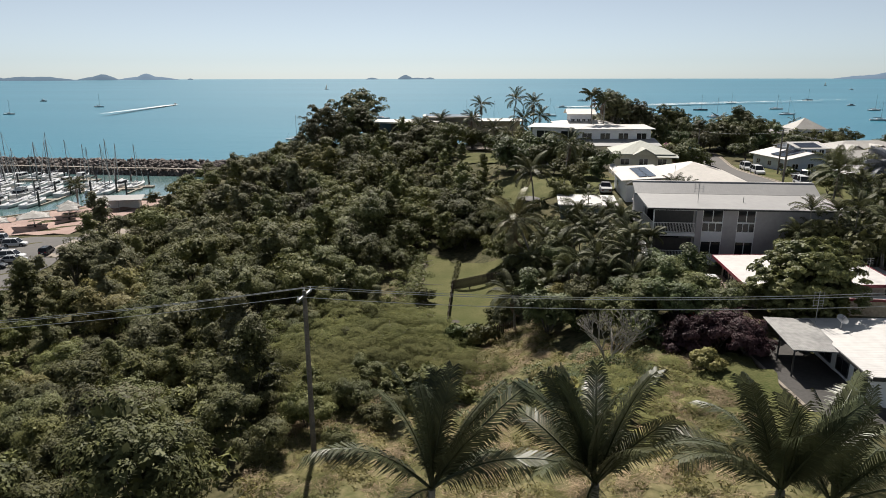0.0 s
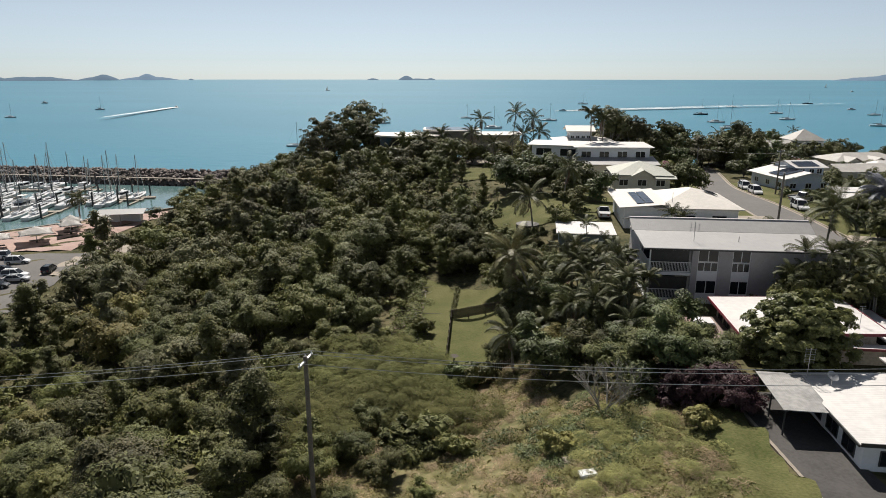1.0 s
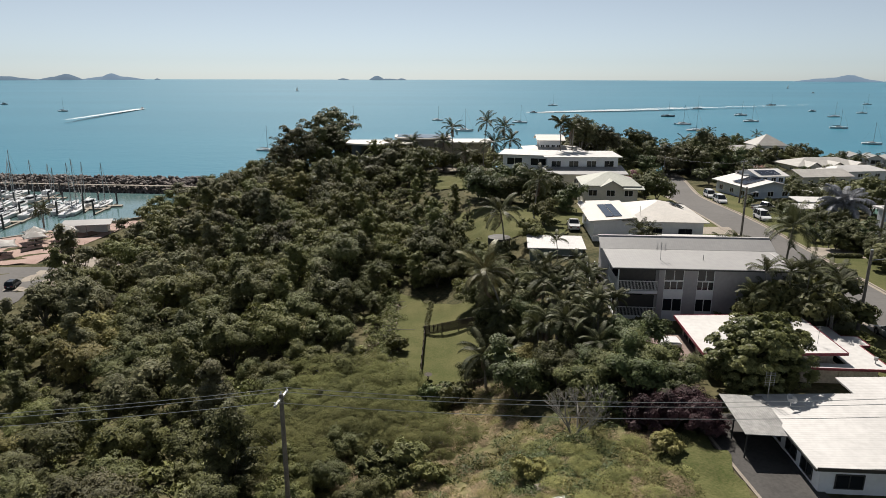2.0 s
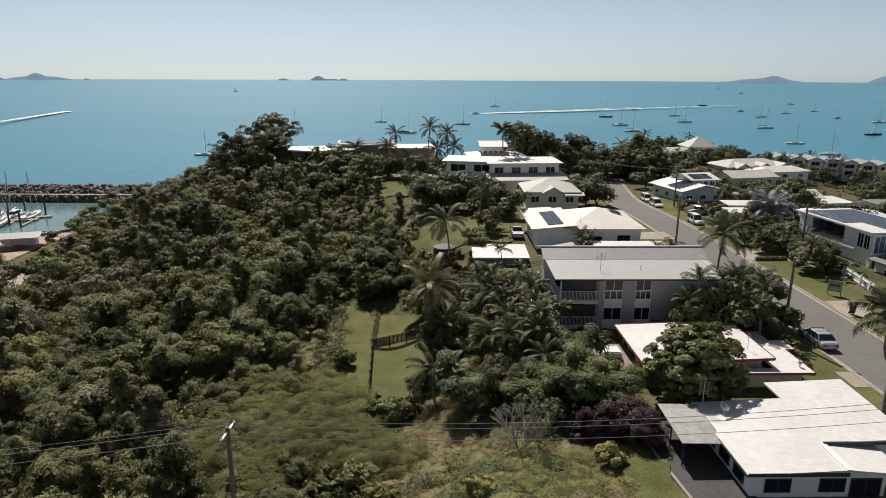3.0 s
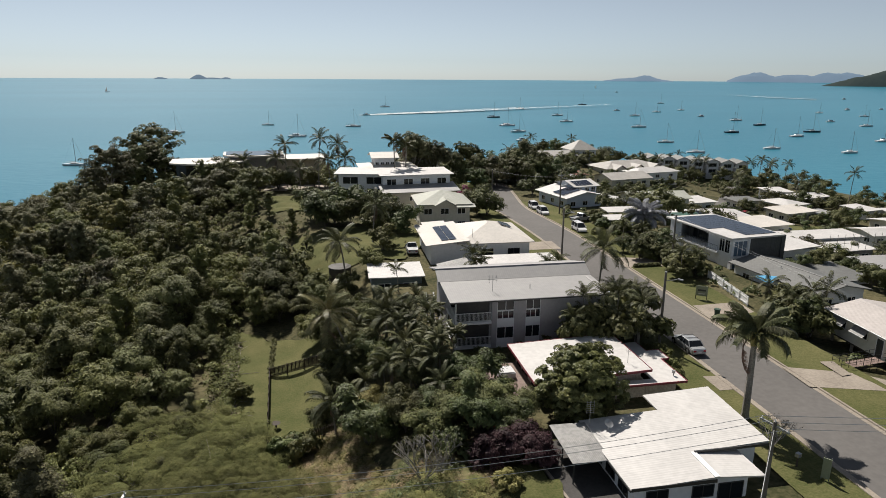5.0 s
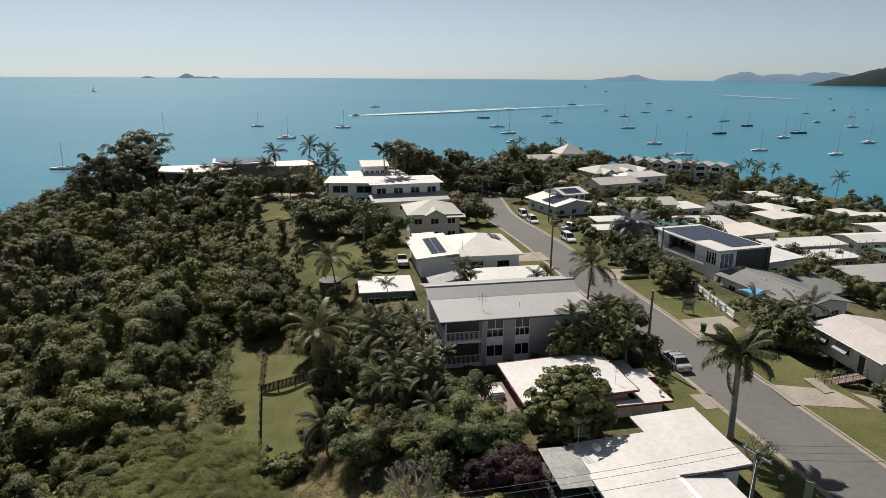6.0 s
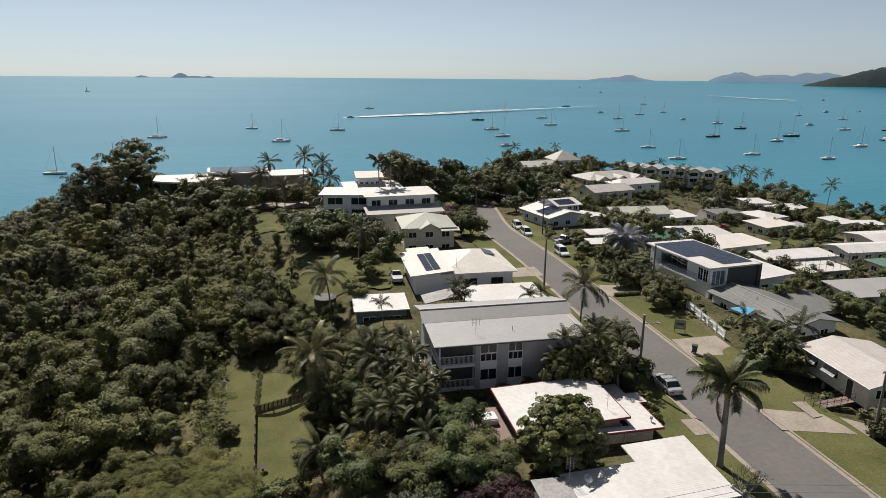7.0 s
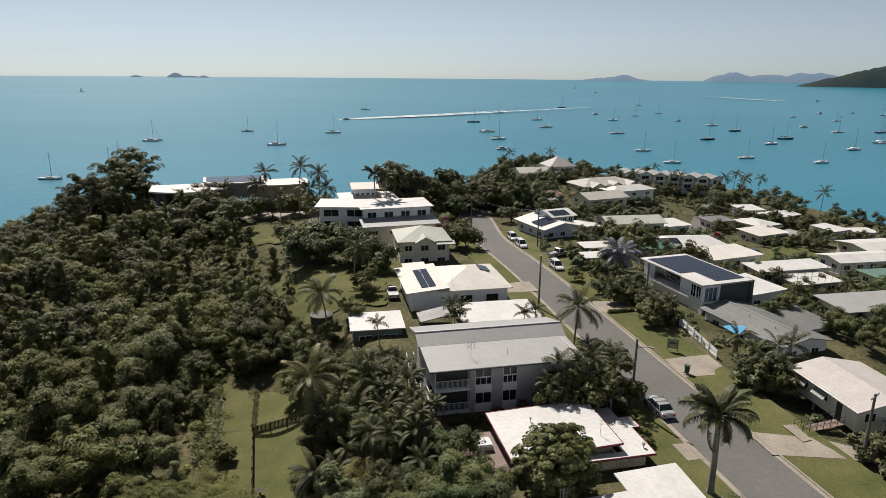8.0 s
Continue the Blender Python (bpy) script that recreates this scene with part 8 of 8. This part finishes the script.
def sailing(x, y, h):
    e = thing("sailboat_under_sail", pose(x, y, 24 * float(ss(2200, 4880, math.hypot(x, y))), 0, 0, 20), "distant sailboat with white sails set", "boat")
    bm = bmesh.new()
    loft(bm, hull_sections(h * 0.8, h * 0.24, h * 0.08))
    part("hull", bm, NAVY, e)
    bm = bmesh.new()
    a = [bm.verts.new(p) for p in ((h * 0.03, 0, h * 0.12), (-h * 0.36, h * 0.06, h * 0.13), (h * 0.02, 0.02, h))]
    b = [bm.verts.new((v.co.x, v.co.y + 0.05, v.co.z)) for v in a]
    bm.faces.new(a)
    bm.faces.new(b[::-1])
    for i in range(3):
        bm.faces.new((a[i], b[i], b[(i + 1) % 3], a[(i + 1) % 3]))
    part("mainsail", bm, SAILCLOTH, e)


sailing(-356.5, 2034, 15)
sailing(1409, 2438, 16)

# pontoons, piles and berthed boats
for px0, py0, px1, py1 in ((-185, 228, -124, 231), (-178, 208, -100, 211), (-150, 190, -116, 191.5), (-118, 212, -98, 216)):
    L = math.hypot(px1 - px0, py1 - py0)
    a = math.degrees(math.atan2(py1 - py0, px1 - px0))
    e = thing("pontoon", pose(px0, py0, 0, 0, 0, a), "floating grey pontoon with mooring fingers", "pontoon")
    part("walkway", boxed((0, L, -1.1, 1.1, -0.3, 0.55)), CONCRETE, e)
    k = int(L / 11)
    for i in range(k + 1):
        part("finger", boxed((i * 11 - 0.4, i * 11 + 0.4, 1.1, 8.5, -0.3, 0.45)), CONCRETE, e)
        part("finger", boxed((i * 11 - 0.4, i * 11 + 0.4, -8.5, -1.1, -0.3, 0.45)), CONCRETE, e)
        for s in (-1, 1):
            p = thing("mooring_pile", pose(px0 + i * 11 * math.cos(radians(a)) - s * 8.9 * math.sin(radians(a)), py0 + i * 11 * math.sin(radians(a)) + s * 8.9 * math.cos(radians(a)), 0), "black mooring pile with a conical cap", "pile", "mooring piles")
            bm = bmesh.new()
            rod(bm, (0, 0, -4), (0, 0, 4.2), 0.28, n=8)
            part("shaft", bm, DARKTRIM, p)
            bm = bmesh.new()
            rod(bm, (0, 0, 4.2), (0, 0, 4.7), 0.3, 0.03, 8)
            part("cap", bm, DARKTRIM, p)
        if i < k:
            for s in (-1, 1):
                for u in (2.9, 8.1):
                    if r4.random() < 0.86:
                        master = r4.choice((M1, Y1, M2, Y4, Y1, Y4, Y4))
                        qx, qy = i * 11 + u, s * 6.0
                        copy_thing(master, pose(px0, py0, 0.05, 0, 0, a) @ pose(qx, qy, 0, 0, 0, 90 * (1 if r4.random() < 0.6 else -1)))["group"] = "boats berthed in the marina"


# ---- breakwater ----
def boulders(name, n, seed, place, smin, smax, label, mat=None):
    rng = np.random.default_rng(seed)
    base = np.array([(x, y, z) for z in (-1, 1) for y in (-1, 1) for x in (-1, 1)], float)
    fc = np.array([(0, 2, 3, 1), (4, 5, 7, 6), (0, 1, 5, 4), (2, 6, 7, 3), (0, 4, 6, 2), (1, 3, 7, 5)])
    V, Fc = [], []
    for i in range(n):
        c = np.array(place(rng))
        s = rng.uniform(smin, smax)
        q, _ = np.linalg.qr(rng.normal(size=(3, 3)))
        V.append((base * (0.62 + 0.5 * rng.random((8, 3)))) * np.array([1, 0.8, 0.65]) * s @ q + c)
        Fc.append(fc + 8 * i)
    ob = link_mesh(name, np_mesh(name, np.concatenate(V), np.concatenate(Fc)), mat or ROCK)
    return tagged(ob, label, "rocks", kind="stuff")


def on_wall(rng):
    s = rng.random()
    x, y = -330 + s * 250, 288 - s * 40 - 10 * (1 - s) * s
    v = rng.uniform(-1, 1)
    return x + rng.normal() * 0.5, y + v * 9.5, 5.0 * (1 - abs(v) ** 1.2) - 0.7 + rng.normal() * 0.25


boulders("breakwater_rocks", 8000, 11, on_wall, 0.4, 0.95, "breakwater of piled dark boulders")
bm = bmesh.new()
rows = []
for i in range(40):
    s = i / 39
    x, y = -330 + s * 258, 288 - s * 42 - 10 * (1 - s) * s
    rows.append([bm.verts.new((x, y + u * 9.8, z)) for u, z in ((-1, -1.8), (-0.35, 2.2), (0.3, 3.2), (1, -1.8))])
for a, b in zip(rows, rows[1:]):
    for k in range(3):
        bm.faces.new((a[k], a[k + 1], b[k + 1], b[k]))
structure(part("breakwater_core", bm, ROCK), "rubble core of the breakwater", "breakwater")
bm = bmesh.new()
rows = []
for i in range(30):
    s = 0.42 + 0.58 * i / 29
    x, y = -330 + s * 258, 288 - s * 42 - 10 * (1 - s) * s - 6.5
    rows.append([bm.verts.new((x, y + u, z)) for u, z in ((-0.7, 2.7), (0.7, 2.72), (0.7, 2.4), (-0.7, 2.5))])
for a, b in zip(rows, rows[1:]):
    for k in range(4):
        bm.faces.new((a[k], a[(k + 1) % 4], b[(k + 1) % 4], b[k]))
structure(part("breakwater_path", bm, CONCRETE), "pale concrete path along the breakwater", "path")

# wakes of passing boats: broken white foam on the water
FOAM = surf("sea foam", (0.62, 0.68, 0.70), (0.80, 0.82, 0.82), 4, 0.9)
for pts, w in ((((148, 804), (265, 838), (410, 903), (600, 985)), 2.2), (((169, 822), (265, 850), (410, 915)), 1.4), (((-365, 896), (-342, 730), (-325, 624)), 0.8), (((1270, 1209), (1240, 1300), (1270, 1500)), 3.0)):
    rng = np.random.default_rng(int(w * 100))
    V, Fc = [], []
    seg = np.array(pts, float)
    for i in range(420):
        q = (i / 420) ** 1.25 * (len(seg) - 1)
        k = min(int(q), len(seg) - 2)
        p = seg[k] + (seg[k + 1] - seg[k]) * (q - k)
        wid = w * (0.6 + 4.0 * i / 420)
        c = p + rng.normal(size=2) * wid * 0.45
        s = rng.uniform(1.5, 3.6) * (1.5 - 1.1 * i / 420) * min(1.0, 0.3 + 0.32 * w)
        z = 0.4 + 0.006 * i
        V += [(c[0] - s * 2.2, c[1] - s * 0.7, z), (c[0] + s * 2.2, c[1] - s * 0.5, z), (c[0] + s * 2.0, c[1] + s * 0.7, z), (c[0] - s * 2.0, c[1] + s * 0.6, z)]
        Fc.append((4 * i, 4 * i + 1, 4 * i + 2, 4 * i + 3))
    tagged(link_mesh("boat_wake", np_mesh("boat_wake", V, Fc), FOAM), "white foam of a boat's wake on the sea", "wake", kind="stuff")
copy_thing(M2, pose(-365, 898, 0.1, 0, 0, 100))
copy_thing(M2, pose(146, 802, 0.1, 0, 0, 197))


# ---- garden and street things ----
t = thing("water_tank", pose(13.2, 97.5, ground(13.2, 97.5)), "dark corrugated water tank on the lawn's edge", "tank")
bm = bmesh.new()
rod(bm, (0, 0, -0.6), (0, 0, 2.2), 1.75, n=32)
part("barrel", bm, TEALTANK, t)
bm = bmesh.new()
rod(bm, (0, 0, 2.2), (0, 0, 2.38), 1.8, 1.2, 32)
part("lid", bm, TEALTANK, t)
b = thing("wheelie_bin", pose(54.9, 61.6, float(road_z(60)) + 0.24, 0, 0, 40), "dark green wheelie bin on the kerb", "bin")
bm = bmesh.new()
loft(bm, [[(-s * 0.28, -s * 0.3, z), (s * 0.28, -s * 0.3, z), (s * 0.28, s * 0.3, z), (-s * 0.28, s * 0.3, z)] for s, z in ((0.8, 0.05), (1.05, 0.95))])
part("body", bm, GREENBIN, b)
part("lid", boxed((-0.33, 0.33, -0.35, 0.38, 0.955, 1.03)), GREENBIN, b)
for s in (-1, 1):
    bm = bmesh.new()
    rod(bm, (s * 0.26, 0.28, 0.1), (s * 0.32, 0.28, 0.1), 0.1, n=10)
    part("wheel", bm, RUBBER, b)
s = thing("sale_sign", pose(57.6, 68.0, 18.1, 0, 0, -38), "faded green real estate sign board on two posts", "sign")
part("board", boxed((-0.75, 0.75, -0.03, 0.03, 0.5, 1.9)), SIGNGREEN, s)
part("text_bar", boxed((-0.5, 0.5, -0.045, -0.032, 1.15, 1.4)), DARKTRIM, s)
part("text_bar", boxed((-0.4, 0.4, -0.045, -0.032, 0.75, 0.85)), SAIL, s)
for x in (-0.7, 0.7):
    part("post", boxed((x - 0.04, x + 0.04, 0.035, 0.1, -0.4, 1.95)), TIMBER, s)
bb = thing("bird_bath", pose(1.3, 64.6, ground(1.3, 64.6)), "dark round bird bath on a pedestal", "bird bath")
bm = bmesh.new()
rod(bm, (0, 0, -0.1), (0, 0, 0.75), 0.12, n=10)
part("pedestal", bm, TIMBER, bb)
bm = bmesh.new()
rod(bm, (0, 0, 0.75), (0, 0, 0.87), 0.25, 0.5, 16)
part("bowl", bm, TIMBER, bb)
pl = thing("swimming_pool", pose(11.6, 63.6, min(ground(11.6 + a, 63.6 + b) for a in (-2.5, 2.5) for b in (-3, 3)) + 0.1, 0, 0, -25), "small turquoise swimming pool with pale coping", "pool")
part("basin", boxed((-1.6, 1.6, -2.6, 2.6, -1.4, 0.04)), POOLWATER, pl)
part("coping", boxed((-2.1, -1.6, -3.1, 3.1, -1.4, 0.1), (1.6, 2.1, -3.1, 3.1, -1.4, 0.1), (-1.6, 1.6, -3.1, -2.6, -1.4, 0.1), (-1.6, 1.6, 2.6, 3.1, -1.4, 0.1)), CONCRETE, pl)
sh = thing("blue_shade_sail", pose(68.9, 68.6, 17.6) @ Matrix.Diagonal((0.6, 0.6, 1, 1)), "blue triangular shade sail over a courtyard", "shade sail")
bm = bmesh.new()
slab(bm, [(-2.4, 2.0, 2.4), (-1.6, -2.6, 2.0), (2.4, -1.0, 2.6), (1.8, 2.4, 2.2)], 0.03)
part("cloth", bm, BLUESAIL, sh)
for x, y, z in ((-2.4, 2.0, 2.5), (-1.6, -2.6, 2.1), (2.4, -1.0, 2.7)):
    bm = bmesh.new()
    rod(bm, (x, y, -0.4), (x, y, z), 0.05, n=6)
    part("post", bm, STEEL, sh)
lb = thing("letterbox", pose(39.1, 33.4, 18.0, 0, 0, 10), "small grey metal letterbox on a post", "letterbox")
part("post", boxed((-0.05, 0.05, -0.05, 0.05, -0.2, 0.95)), TIMBER, lb)
part("box", boxed((-0.2, 0.2, -0.16, 0.16, 0.955, 1.25)), STEEL, lb)
vs = thing("verge_sign", pose(39.7, 31.4, 18.0, 0, 0, -60), "narrow pale green sign board standing on the verge", "sign")
part("board", boxed((-0.28, 0.28, -0.03, 0.03, 0.25, 1.9)), SIGNGREEN, vs)
for x in (-0.25, 0.25):
    part("post", boxed((x - 0.03, x + 0.03, 0.035, 0.08, -0.3, 2.0)), STEEL, vs)
wb = thing("white_tub", pose(8.8, 33.9, ground(8.8, 33.9), 0, 0, 15), "discarded white tub on the weedy slope", "tub")
bm = boxed((-0.55, 0.55, -0.35, 0.35, 0, 0.6))
bmesh.ops.bevel(bm, geom=bm.edges[:], offset=0.06, segments=2, affect="EDGES")
part("shell", bm, HULL, wb)
for x, y, w, d, a in ((8.3, 36.0, 1.3, 0.8, 20), (7.6, 35.2, 0.9, 0.7, -30), (10.2, 39.6, 0.8, 0.6, 50), (9.2, 35.0, 0.7, 0.4, 5)):
    e = thing("concrete_rubble", pose(x, y, ground(x, y) + 0.1, 12, 8, a), "broken slab of old concrete in the weeds", "rubble", "rubble in the weeds")
    bm = boxed((-w / 2, w / 2, -d / 2, d / 2, -0.2, 0.25))
    bmesh.ops.bevel(bm, geom=bm.edges[:], offset=0.07, segments=1, affect="EDGES")
    part("slab_piece", bm, CONCRETE, e)
boulders("rubble_bank", 420, 12, lambda rng: (lambda y: (-3.6 + rng.normal() * 0.9, y, ground(-3.6, y) + 0.1))(rng.uniform(60, 92)), 0.08, 0.26, "bank of stones and dead branches along the lawn", LITTER)
bm, rb = bmesh.new(), random.Random(31)
for i in range(90):   # dead branches thrown on the bank
    y = rb.uniform(57, 92)
    x, a, L = -3.5 + rb.gauss(0, 0.8), rb.uniform(0, 6.3), rb.uniform(0.8, 2.4)
    z = ground(x, y) + rb.uniform(0.15, 0.4)
    rod(bm, (x, y, z), (x + L * math.cos(a), y + L * math.sin(a), z + rb.uniform(-0.1, 0.5)), 0.045, 0.015, 4)
tagged(part("fallen_branches", bm, TWIG), "pale dead branches heaped along the lawn's edge", "branches", kind="stuff")
for x0, y0, k in ((114, 99.0, 6), (126.5, 104, 6)):   # scaffolding on the house under repair
    e = thing("scaffolding", pose(x0, y0, ground(x0, y0)), "steel tube scaffolding around the house under repair", "scaffolding")
    for i in range(k):
        bm = bmesh.new()
        rod(bm, (i * 2.0, 0, 0), (i * 2.0, 0, 6.0), 0.04, n=5)
        part("standard", bm, STEEL, e)
    for z in (2.0, 4.0, 5.0):
        bm = bmesh.new()
        rod(bm, (0, 0, z), (2.0 * (k - 1), 0, z), 0.035, n=5)
        part("ledger", bm, STEEL, e)



for x, y, yaw, w, d, words in ((70.6, 113.6, -8, 7.5, 4.5, "flat white carport roof on thin posts"), (66.4, 106.0, -8, 5.0, 4.0, "small flat white shelter roof on thin posts")):
    z = ground(x, y)
    cp = thing("carport", pose(x, y, z, 0, 0, yaw), words, "carport")
    roof(cp, "rise_y", 0, w, 0, d, 2.5, 0.2, WHITEROOFX)
    for u, v in ((0.15, 0.15), (w - 0.15, 0.15), (0.15, d - 0.15), (w - 0.15, d - 0.15)):
        part("post", boxed((u - 0.05, u + 0.05, v - 0.05, v + 0.05, -0.4, 2.5 + 0.2 * v / d)), STEEL, cp)
